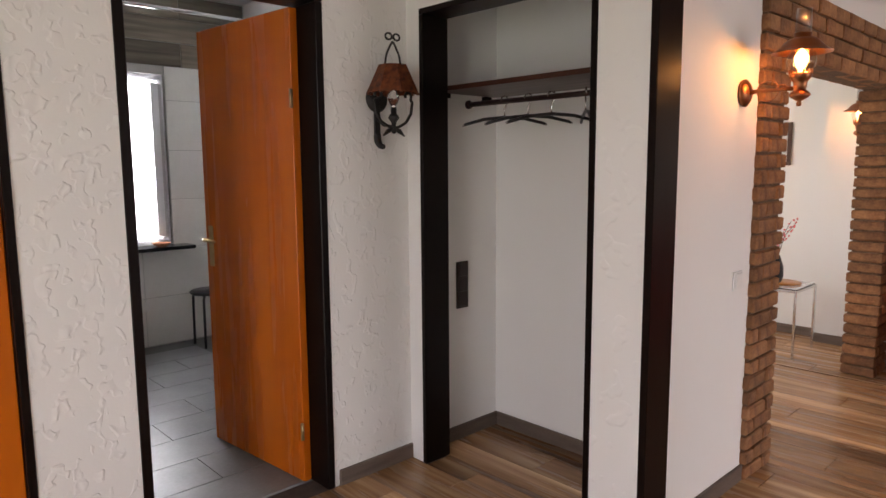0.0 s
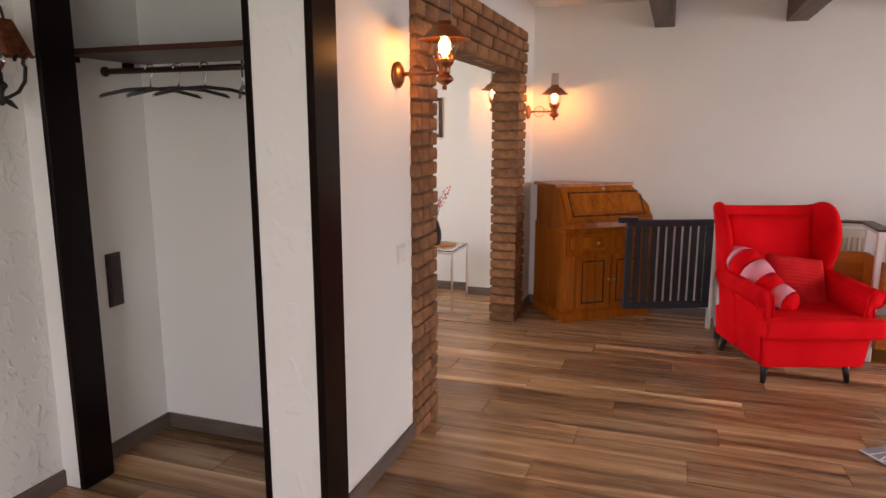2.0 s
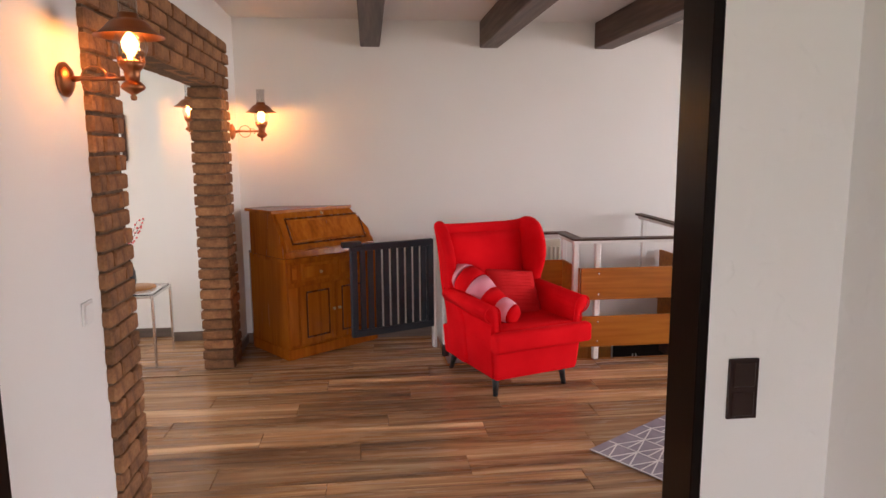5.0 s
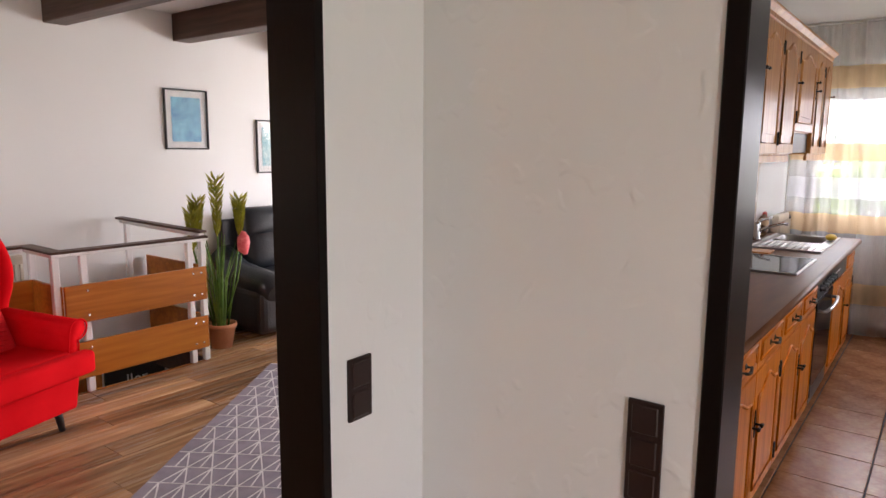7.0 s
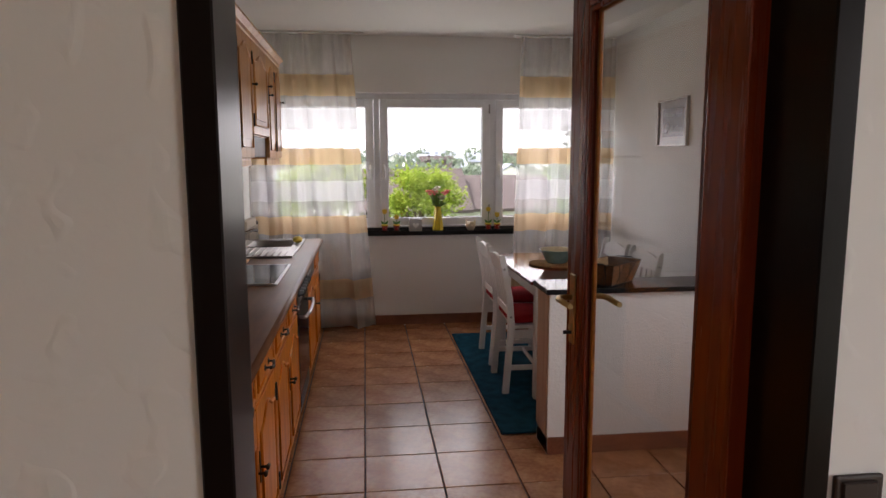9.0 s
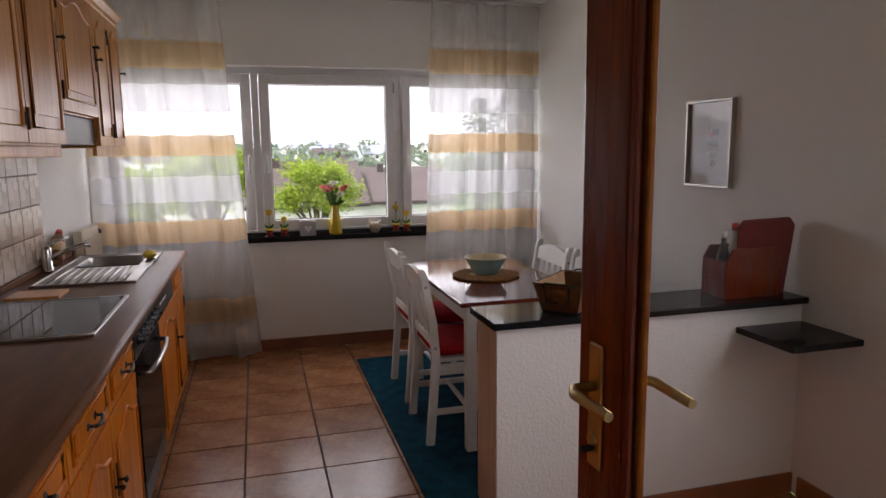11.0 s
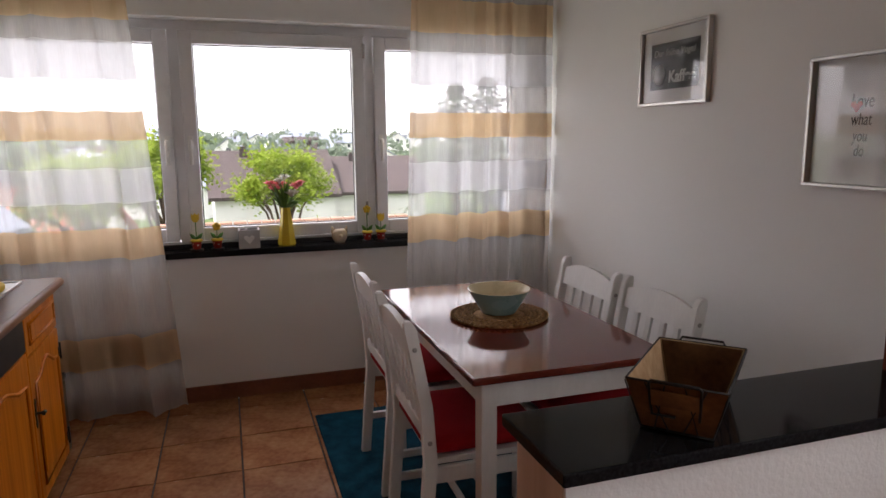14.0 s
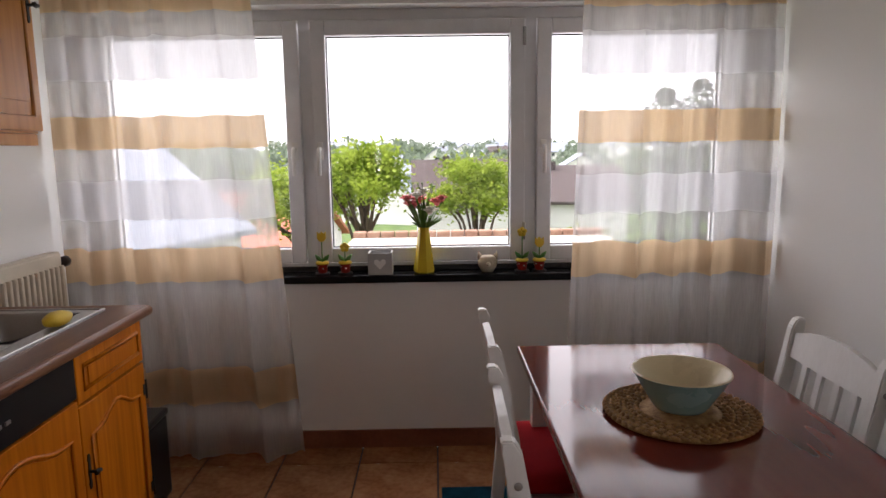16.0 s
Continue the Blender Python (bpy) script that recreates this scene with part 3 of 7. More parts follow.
# bathroom
struct("wall_bathroom_north", boxes(((1.2, 6.37, -0.2), (2.95, 6.55, 2.85)), ((3.55, 6.37, -0.2), (4.4, 6.55, 2.85)), ((2.95, 6.37, -0.2), (3.55, 6.55, 0.83)), ((2.95, 6.37, 2.2), (3.55, 6.55, 2.85))), plain("grey_tile_joint", (0.5, 0.5, 0.47), 0.8))
struct("wall_bathroom_east", boxes(((4.27, YN + TH, -0.2), (4.4, 6.37, 2.85))), WHITE_TILE)
struct("wall_bathroom_west", boxes(((1.05, YN + TH, -0.2), (1.2, 6.37, 2.85))), WHITE_TILE)
struct("wall_bathroom_south", boxes(((1.2, YN + TH, CZ), (4.27, YN + TH + 0.1, 2.85))), PLASTER)
# ceilings and beams
struct("ceiling_hall", bx((-0.15, YS - TH, CZ), (XE + TH, YN + TH, CZ + 0.12)), CEILING)
struct("ceiling_closet", bx((XE + TH, YL + TH, CZ), (4.27, YN + TH, CZ + 0.12)), CEILING)
struct("ceiling_bathroom", bx((1.05, YN + TH, 2.85), (4.4, 6.55, 2.95)), CEILING)
struct("ceiling_living", bx((XE + TH, YK - 0.3, CZ), (XR + TH, YL + TH, CZ + 0.12)), CEILING, "white ceiling between dark beams")
struct("ceiling_passage", bx((4.27, YL + TH, CZ), (7.6, 4.75, CZ + 0.12)), CEILING)
struct("ceiling_kitchen", bx((XW - TH, YK - 0.3, CZ), (XE, YS - TH, CZ + 0.12)), CEILING, "plain white kitchen ceiling")
for k in range(8):
    y = 1.005 - 0.924 * k
    if y > YK:
        bm = bx((XE + TH, y - 0.075, 2.295), (XR - 0.003, y + 0.075, CZ - 0.003), 0.006)
        tagged(new("ceiling_beam", mesh_of("ceiling_beam", bm, BEAM)), "dark brown stained ceiling beam under white ceiling", "beam", "living room beams", "structure")

# floors: slabs under the pieces
struct("floor", boxes(((-0.15, YS - TH, -0.2), (XE + TH, YN + TH, -0.012)), ((XE + TH, YL, -0.2), (7.6, 4.75, -0.012)), ((XE + TH, YK - 0.3, -0.2), (6.42, YL, -0.012)),
       ((6.42, 0.52, -0.2), (XR, YL, -0.012)), ((6.42, YK - 0.3, -0.2), (XR, -1.4, -0.012))), GROUT, "wood-look plank floor")
struct("floor_kitchen", bx((XW, YK, -0.2), (KE, YS - TH, -0.008)), GROUT, "terracotta tile floor with dark joints")
struct("floor_bathroom", bx((1.2, YN + TH, -0.2), (4.27, 6.37, -0.01)), plain("grey_floor_joint", (0.17, 0.17, 0.17), 0.8), "large grey bathroom floor tiles")
struct("stair_floor", bx((5.6, -2.4, -2.7), (XR, 1.4, -2.6)), GROUT)
struct("stair_wall", boxes(((6.35, -1.55, -2.6), (6.42, 0.52, -0.2)), ((6.42, 0.52, -2.6), (XR, 0.6, -0.2)), ((6.42, -1.55, -2.6), (XR, -1.47, -0.2))), PLASTER)


# door linings in dark brown
def lining(name, axis, a, b, face, depth, top, t=0.026, label="dark brown painted door frame"):
    """Jambs and head of an opening from a to b in a wall of that depth, standing 8 mm proud."""
    bm = bmesh.new()
    for lo, hi in ((a - t, a), (b, b + t)):
        p, q = ((lo, face[0]), (hi, face[1])) if axis == "x" else ((face[0], lo), (face[1], hi))
        box(bm, (*p, 0), (*q, top), 0.003)
    p, q = ((a - t, face[0]), (b + t, face[1])) if axis == "x" else ((face[0], a - t), (face[1], b + t))
    box(bm, (*p, top), (*q, top + t), 0.003)
    return struct(name, bm, FRAME_DARK, label)


lining("door_frame_1", "x", 1.05, 1.835, (YN - 0.008, YN + TH + 0.008), TH, 2.14)
lining("door_frame_2", "x", 2.228, 2.988, (YN - 0.008, YN + TH + 0.02), TH, 2.14, 0.036)
lining("door_frame_3", "y", 2.256, 3.16, (XE - 0.008, XE + TH + 0.004), TH, 2.14)
lining("door_frame_4", "y", 0.2, 1.99, (XE - 0.008, XE + TH + 0.008), TH, 2.14, 0.03)
lining("door_frame_5", "x", 1.797, 2.667, (YS - TH - 0.008, YS + 0.008), TH, 2.005, 0.045)


# skirting boards
def skirting(name, a, b, h, t=0.014, mat=None):
    """a, b: ends of the foot along a wall; t towards the room on the left of a to b."""
    d = Vector((b[0] - a[0], b[1] - a[1], 0)).normalized()
    n = Vector((-d.y, d.x, 0)) * t
    pts = [(a[0], a[1]), (b[0], b[1]), (b[0] + n.x, b[1] + n.y), (a[0] + n.x, a[1] + n.y)]
    bm = bmesh.new()
    prism(bm, pts, h, pose(0, 0, 0.0), 0.002)
    return struct(name, bm, mat or SKIRT, "grey-brown wood-look skirting")


skirting("baseboard_1", (XE, YN), (3.05, YN), 0.075)
skirting("baseboard_2", (4.12, YN - 0.004), (XE + TH, YN - 0.004), 0.075)
skirting("baseboard_3", (4.12, 2.2), (4.12, YN - 0.02), 0.075)
skirting("baseboard_4", (4.42, YL), (XE + TH + 0.01, YL), 0.075)
skirting("baseboard_5", (XR, 0.55), (XR, YL), 0.075)
skirting("baseboard_6", (XR, -5.0), (XR, -1.4), 0.075)
skirting("baseboard_7", (7.3, YL + TH), (7.3, 2.63), 0.075)
skirting("baseboard_8", (7.45, 2.63), (7.45, 4.6), 0.075)
skirting("baseboard_9", (2.19, YN), (1.87, YN), 0.075)
skirting("baseboard_10", (XE, YS + 0.01), (XE, 0.17), 0.075)
skirting("baseboard_11", (2.713, YS), (XE - 0.015, YS), 0.075)
skirting("baseboard_12", (XR, YL), (6.81, YL), 0.075)
for i, (a, b) in enumerate((((KE, YK), (XW, YK)), ((XW, YK + 0.015), (XW, -2.56)), ((XW, -2.3), (XW, -0.36)), ((XW, -2.345), (1.597, -2.345)))):
    skirting("kitchen_baseboard_%d" % (i + 1), b if i in (0, ) else (b if i in (1, 2) else a), a if i in (0, ) else (a if i in (1, 2) else b), 0.088, 0.012, TERRA_BASE)


# ---- hall, closet and bathroom ----
def lever(parent, m, mat, name="door_handle", label="", side=1):
    """Lever handle on a long plate; lies in x-z, sticks out along -y."""
    bm = bmesh.new()
    box(bm, (-0.02, -0.007, -0.11), (0.02, 0, 0.1), 0.003)
    tube(bm, [(0, 0, 0.03), (0, -0.045, 0.03), (side * 0.02, -0.055, 0.03), (side * 0.115, -0.052, 0.028)], [0.009, 0.009, 0.009, 0.008], 8)
    tube(bm, [(0, -0.012, -0.06), (0, -0.004, -0.06)], 0.012, 8)
    bmesh.ops.transform(bm, matrix=m, verts=bm.verts)
    return part(name, bm, mat, parent, label)


door_1 = tagged(new("door_1", mesh_of("door_1", bx((1.052, YN + 0.02, 0.006), (1.833, YN + 0.06, 2.137), 0.003), VENEER)), "closed orange-brown veneered door in a dark frame", "door", "", "structure")
lever(door_1, pose(1.13, YN + 0.02, 1.03), BRASS)

door_2 = thing("door_2", "orange-brown veneered wooden door standing open into the bathroom", "door", pose(2.966, YN + TH - 0.02, 0, 0, 0, 94.8), kind="structure")
part("door_leaf", bx((0, -0.02, 0.006), (0.785, 0.02, 2.132), 0.003), VENEER, door_2)
lever(door_2, pose(0.73, -0.02, 1.06, 0, 0, 180) @ pose(0, -0.04, 0), BRASS, label="brass lever handle on a long plate")
lever(door_2, pose(0.73, -0.02, 1.06), BRASS, side=-1)
for z in (0.25, 1.75):
    part("hinge", tb([(0, 0.024, z - 0.04), (0, 0.024, z + 0.04)], 0.008, 8), BRASS, door_2)


def rocker(name, m, n, mat, label, h=0.083):
    """Switch plate with n stacked rockers; its back on y = 0, facing -y."""
    ob = thing(name, label, "light switch", m)
    part("plate", bx((-0.042, -0.009, -n * h / 2), (0.042, 0, n * h / 2), 0.004, 2), mat, ob)
    for k in range(n):
        z = (k - (n - 1) / 2) * h * 0.97
        part("rocker", bx((-0.031, -0.014, z - 0.034), (0.031, -0.008, z + 0.034), 0.003, 1, None), mat, ob)
    return ob


rocker("light_switch", pose(XE, 0.067, 0.88, 0, 0, 90) @ pose(0, 0, 0, 0, 0, 180), 2, BROWN_PLASTIC, "dark brown double light switch on the white wall")
rocker("light_switch", pose(2.83, YS, 0.8, 0, 0, 180), 3, BROWN_PLASTIC, "dark brown triple light switch beside the kitchen door")
rocker("light_switch", pose(1.70, YS, 0.88, 0, 0, 180), 2, BROWN_PLASTIC, "dark brown double light switch beside the kitchen door")
rocker("light_switch", pose(3.85, YN, 0.835, 0, 0, 0), 3, BROWN_PLASTIC, "dark brown triple switch inside the closet")
rocker("light_switch", pose(4.285, YL, 0.955, 0, 0, 0), 1, WHITE_PLASTIC, "small white light switch on the white wall")

# wrought-iron wall lamp
wl_ob = thing("wall_lamp", "black wrought-iron wall lamp with brown pierced shade", "wall lamp", pose(3.30, YN, 1.55))
part("wall_plate", lt([(0.0, -0.012), (0.05, -0.012), (0.062, 0.0), (0.0, 0.004)], 18, pose(0, -0.01, 0.21, 90, 0, 0)), IRON, wl_ob)
bm = bmesh.new()
box(bm, (-0.018, -0.014, 0.03), (0.018, -0.006, 0.25), 0.003)
tube(bm, [(0, -0.01, 0.05), (0, -0.014, 0.02), (0, -0.03, 0.0), (0.0, -0.055, -0.006)], [0.017, 0.017, 0.015, 0.012], 6)
part("bracket", bm, IRON, wl_ob)
for s in (-1, 1):
    pts = [(s * 0.085 + s * 0.018 * math.cos(a), -0.13, 0.215 + 0.018 * math.sin(a)) for a in [radians(200 - 40 * i) if s > 0 else radians(-20 + 40 * i) for i in range(7)]]
    pts += [(s * 0.108, -0.13, 0.19), (s * 0.1, -0.13, 0.14), (s * 0.07, -0.13, 0.1), (s * 0.03, -0.13, 0.08), (0, -0.13, 0.075)]
    part("scroll", tb(pts, 0.0065, 6), IRON, wl_ob)
    part("leaf_tip", tb([(0, -0.13, 0.075), (s * 0.03, -0.13, 0.062), (s * 0.06, -0.13, 0.04)], [0.004, 0.011, 0.003], 6), IRON, wl_ob)
part("arm", tb([(0, -0.01, 0.12), (0, -0.06, 0.09), (0, -0.13, 0.08)], 0.007, 6), IRON, wl_ob)
part("candle_cup", lt([(0.006, 0.05), (0.014, 0.06), (0.008, 0.075), (0.012, 0.1), (0.026, 0.118), (0.02, 0.13), (0.013, 0.135), (0.013, 0.165)], 14, pose(0, -0.13, 0)), IRON, wl_ob)
part("bulb", lt([(0.008, 0.165), (0.018, 0.18), (0.026, 0.2), (0.026, 0.215), (0.016, 0.235), (0.004, 0.243)], 14, pose(0, -0.13, 0)), GLASS, wl_ob, "clear unlit bulb")
bm = bmesh.new()
lathe(bm, [(0.118, 0.225), (0.116, 0.235), (0.064, 0.345), (0.060, 0.345), (0.112, 0.232), (0.118, 0.225)], 8, pose(0, -0.13, 0, 0, 0, 22.5), caps=False)
for f in bm.faces:
    f.smooth = False
part("shade", bm, SHADE_BROWN, wl_ob, "pierced brown tapering shade")
for k in range(16):
    a0 = radians(22.5 * k)
    bm = bmesh.new()
    lathe(bm, [(0.006, -0.004), (0.008, 0), (0.001, 0.003)], 6, pose(0, -0.13, 0) @ pose(0.112 * math.cos(a0), 0.112 * math.sin(a0), 0.224))
    part("bead", bm, SHADE_BROWN, wl_ob)
bm = bmesh.new()
for s in (-1, 1):
    tube(bm, [(s * 0.045, -0.13, 0.34), (s * 0.035, -0.13, 0.39), (s * 0.012, -0.13, 0.43), (0, -0.13, 0.445)], 0.0045, 6)
    tube(bm, [(0.004 * s + s * 0.018 + 0.018 * math.cos(a), -0.13, 0.465 + 0.014 * math.sin(a)) for a in [radians(40 * i) for i in range(9)]], 0.0045, 6, True)
part("hanger_loop", bm, IRON, wl_ob)

# closet: shelf, rail, hangers
sh = thing("closet_shelf", "dark brown closet shelf with a hanging rail", "shelf", pose(0, 0, 0))
part("board", bx((3.66, 2.205, 1.815), (4.11, YN - 0.005, 1.837), 0.002), wood_mat("brown_shelf_board", (0.025, 0.009, 0.006), (0.045, 0.015, 0.009), (0.065, 0.024, 0.014), "Y", 0.32), sh)
for x in (3.70, 4.0):
    part("batten", bx((x, YN - 0.03, 1.79), (x + 0.05, YN - 0.003, 1.813), 0.002), FRAME_DARK, sh)
rail_y = [2.21, YN - 0.03]
part("rail", tb([(3.88, rail_y[0], 1.765), (3.88, rail_y[1], 1.765)], 0.013, 10), BROWN_PLASTIC, sh, "dark brown hanging rail")
part("rail_end", lt([(0.022, 0), (0.022, 0.012), (0.014, 0.02)], 12, pose(3.88, YN - 0.02, 1.765, 90, 0, 0)), BROWN_PLASTIC, sh)


def hanger(y, turn):
    ob = thing("coat_hanger", "black and chrome coat hanger on the closet rail", "coat hanger", pose(3.88, y, 1.765, 0, 0, turn), group="coat hangers")
    part("hook", tb([(0.017 * math.cos(a), 0, 0.006 + 0.017 * math.sin(a)) for a in [radians(200 - 36 * i) for i in range(7)]] + [(0.006, 0, -0.025), (0, 0, -0.04), (0, 0, -0.075)], 0.0042, 6), CHROME, ob)
    part("bow", tb([(-0.2, 0.0, -0.115), (-0.19, 0, -0.108), (-0.1, 0, -0.085), (0, 0, -0.076), (0.1, 0, -0.085), (0.19, 0, -0.108), (0.2, 0, -0.115)], [0.005, 0.0075, 0.008, 0.008, 0.008, 0.0075, 0.005], 8), BLACK, ob)
    for s in (-1, 1):
        part("tip", lt([(0.004, 0), (0.0075, 0.006), (0.004, 0.012)], 8, pose(s * 0.2, 0, -0.12)), CHROME, ob)


for y, a in ((3.012, -51), (2.865, -53), (2.729, -50), (2.545, 40)):
    hanger(y, a)

# bathroom
bw = thing("window_1", "white bathroom window with a stone sill", "window", pose(0, 0, 0), kind="structure")
bm = boxes(((2.95, 6.4, 0.83), (3.0, 6.46, 2.2)), ((3.5, 6.4, 0.83), (3.55, 6.46, 2.2)), ((3.0, 6.4, 0.83), (3.5, 6.46, 0.89)), ((3.0, 6.4, 2.14), (3.5, 6.46, 2.2)), ((3.44, 6.37, 0.9), (3.5, 6.42, 2.13)))
part("window_frame", bm, UPVC, bw)
part("window_sill", bx((2.85, 6.17, 0.80), (3.66, 6.4, 0.828), 0.004), GRANITE, bw)
part("pane", bx((3.0, 6.425, 0.89), (3.5, 6.431, 2.14)), PANE, bw).visible_shadow = False
part("net_blind", bx((2.97, 6.385, 0.86), (3.53, 6.387, 2.17)), NET_BATH, bw, "white net across the window")
bath_n = bpy.data.objects["wall_bathroom_north"]
tm = {}


def wall_tile(x0, x1, z0, z1, y, mat, key):
    k = (key, round(x1 - x0, 3), round(z1 - z0, 3))
    if k not in tm:
        tm[k] = mesh_of(key, bx((0, -0.008, 0), (x1 - x0 - 0.004, 0, z1 - z0 - 0.004), 0.0015), mat)
    ob = new(key, tm[k])
    ob.parent, ob.location = bath_n, (x0, y, z0)


for r in range(6):
    z0 = 0.4 * r
    z1 = min(z0 + 0.4, 2.27)
    for c in range(4):
        x0, x1 = 2.2 + 0.55 * c, min(2.75 + 0.55 * c, 4.26)
        if x0 < 3.5 and x1 > 3.0 and z1 > 0.83:
            x0, x1 = (x0, 2.945) if c == 1 else (3.555, x1)
            if c == 1 and z0 > 2.2:
                continue
        wall_tile(x0, x1, z0, z1, 6.37, WHITE_TILE, "wall_tile")
for r in range(3):
    for c in range(3):
        wall_tile(1.9 + 0.9 * c - 0.45 * (r % 2), min(2.8 + 0.9 * c - 0.45 * (r % 2), 4.26), 2.27 + 0.19 * r, 2.46 + 0.19 * r, 6.368, GREY_WOOD_TILE, "wood_look_tile")
stool = thing("stool", "small black metal stool on the bathroom floor", "stool", pose(3.72, 6.08, 0))
part("seat", lt([(0.0, 0.43), (0.15, 0.43), (0.165, 0.445), (0.15, 0.46), (0.0, 0.462)], 20), BLACK, stool)
for k in range(4):
    a = radians(45 + 90 * k)
    part("leg", tb([(0.15 * math.cos(a), 0.15 * math.sin(a), 0.0), (0.145 * math.cos(a), 0.145 * math.sin(a), 0.4), (0.11 * math.cos(a), 0.11 * math.sin(a), 0.44)], 0.011, 8), BLACK, stool)
sk = thing("wall_socket", "white wall socket on the bathroom tiles", "socket", pose(3.29, 6.362, 0.335))
part("plate", bx((-0.04, -0.01, -0.04), (0.04, 0, 0.04), 0.004), WHITE_PLASTIC, sk)
part("insert", lt([(0.0, 0.004), (0.02, 0.004), (0.022, 0.012)], 14, pose(0, -0.002, 0, 90, 0, 0)), WHITE_PLASTIC, sk)
sill_bowl = thing("soap_dish", "small reddish dish on the bathroom sill", "dish", pose(3.42, 6.27, 0.828))
part("dish", lt([(0.03, 0), (0.06, 0.012), (0.075, 0.03), (0.068, 0.03), (0.03, 0.01)], 16), CLAY, sill_bowl)
sr = thing("shower_rail", "chrome rail under the bathroom ceiling", "rail", pose(0, 0, 0))
part("pipe", tb([(2.6, 5.4, 2.5), (3.9, 5.4, 2.5)], 0.013, 8), CHROME, sr)
part("hanger_rod", tb([(2.95, 5.4, 2.5), (2.95, 5.4, 2.849)], 0.012, 8), CHROME, sr)


# ---- living room and passage ----
def oil_lamp(m, z_bulb_watts):
    """Wall lamp in the style of an oil lamp; wall on y = 0, arm along -y."""
    ob = thing("wall_lamp", "lit copper oil-lamp style wall light with glass chimney", "wall lamp", m, group="oil-lamp wall lights")
    part("wall_plate", lt([(0.0, 0), (0.05, 0), (0.052, 0.01), (0.036, 0.022), (0.018, 0.028), (0.0, 0.03)], 20, pose(0, 0, 0, 90, 0, 0)), COPPER, ob)
    part("arm", tb([(0, -0.02, 0), (0, -0.06, 0.004), (0, -0.12, 0.002), (0, -0.185, 0.004)], [0.010, 0.007, 0.006, 0.008], 8), COPPER, ob)
    part("ring", tb([(0, -0.09 + 0.038 * math.cos(a), 0.002 + 0.038 * math.sin(a)) for a in [2 * math.pi * i / 20 for i in range(20)]], 0.0022, 6, True), COPPER, ob)
    part("curl", tb([(0.0, -0.11, 0.0), (0.0, -0.13, 0.02), (0, -0.15, 0.018), (0, -0.158, 0.0), (0, -0.15, -0.014)], 0.0022, 6), COPPER, ob)
    f = pose(0, -0.2, 0)
    part("font", lt([(0.0, -0.062), (0.008, -0.06), (0.01, -0.05), (0.006, -0.045), (0.03, -0.03), (0.036, -0.022), (0.03, -0.012), (0.02, -0.004), (0.024, 0.025), (0.03, 0.032), (0.036, 0.04), (0.038, 0.05), (0.03, 0.056)], 20, f), COPPER, ob)
    for k in range(12):
        part("gallery_prong", bx((-0.003, -0.002, 0.05), (0.003, 0.002, 0.066), 0, 1, f @ pose(0, 0, 0, 0, 0, 30 * k) @ pose(0.037, 0, 0)), COPPER, ob)
    bm = bmesh.new()
    lathe(bm, [(0.03, 0.056), (0.044, 0.075), (0.05, 0.095), (0.045, 0.118), (0.034, 0.14), (0.026, 0.16), (0.025, 0.275), (0.0265, 0.276), (0.0265, 0.16)], 24, f, caps=False)
    ch = part("chimney", bm, DOOR_PANE, ob, "clear glass chimney")
    bm = bmesh.new()
    lathe(bm, [(0.1, 0.127), (0.092, 0.131), (0.074, 0.143), (0.058, 0.162), (0.042, 0.174), (0.029, 0.178), (0.029, 0.192), (0.025, 0.192), (0.027, 0.174), (0.054, 0.158), (0.072, 0.139), (0.09, 0.128), (0.1, 0.125)], 28, f, caps=False)
    part("shade", bm, COPPER, ob, "flared copper shade")
    part("bulb", lt([(0.008, 0.06), (0.012, 0.075), (0.022, 0.095), (0.022, 0.112), (0.012, 0.132), (0.002, 0.14)], 14, f), BULB, ob, "glowing warm bulb")
    ob.scale = (1.1, 1.1, 1.1)
    p = m @ Vector((0, -0.22, 0.11))
    ob_l = bulb_light("bulb_glow", (p.x, p.y - 0.0, p.z), z_bulb_watts)
    return ob


oil_lamp(pose(4.262, YL, 1.748), 3.6)
oil_lamp(pose(6.97, YL, 1.652), 3.1)
oil_lamp(pose(7.3, 2.34, 1.70, 0, 0, -90), 2.4)


# bureau in the corner
def trim_to_walls(bm):
    """Cut a mesh off flush with the two walls of the corner."""
    for co, no in (((7.184, 0, 0), (1, 0, 0)), ((0, 2.02, 0), (0, 1, 0))):
        g = bm.verts[:] + bm.edges[:] + bm.faces[:]
        r = bmesh.ops.bisect_plane(bm, geom=g, plane_co=co, plane_no=no, clear_outer=True)
        cut = [e for e in r["geom_cut"] if isinstance(e, bmesh.types.BMEdge)]
        if cut:
            bmesh.ops.edgeloop_fill(bm, edges=cut)


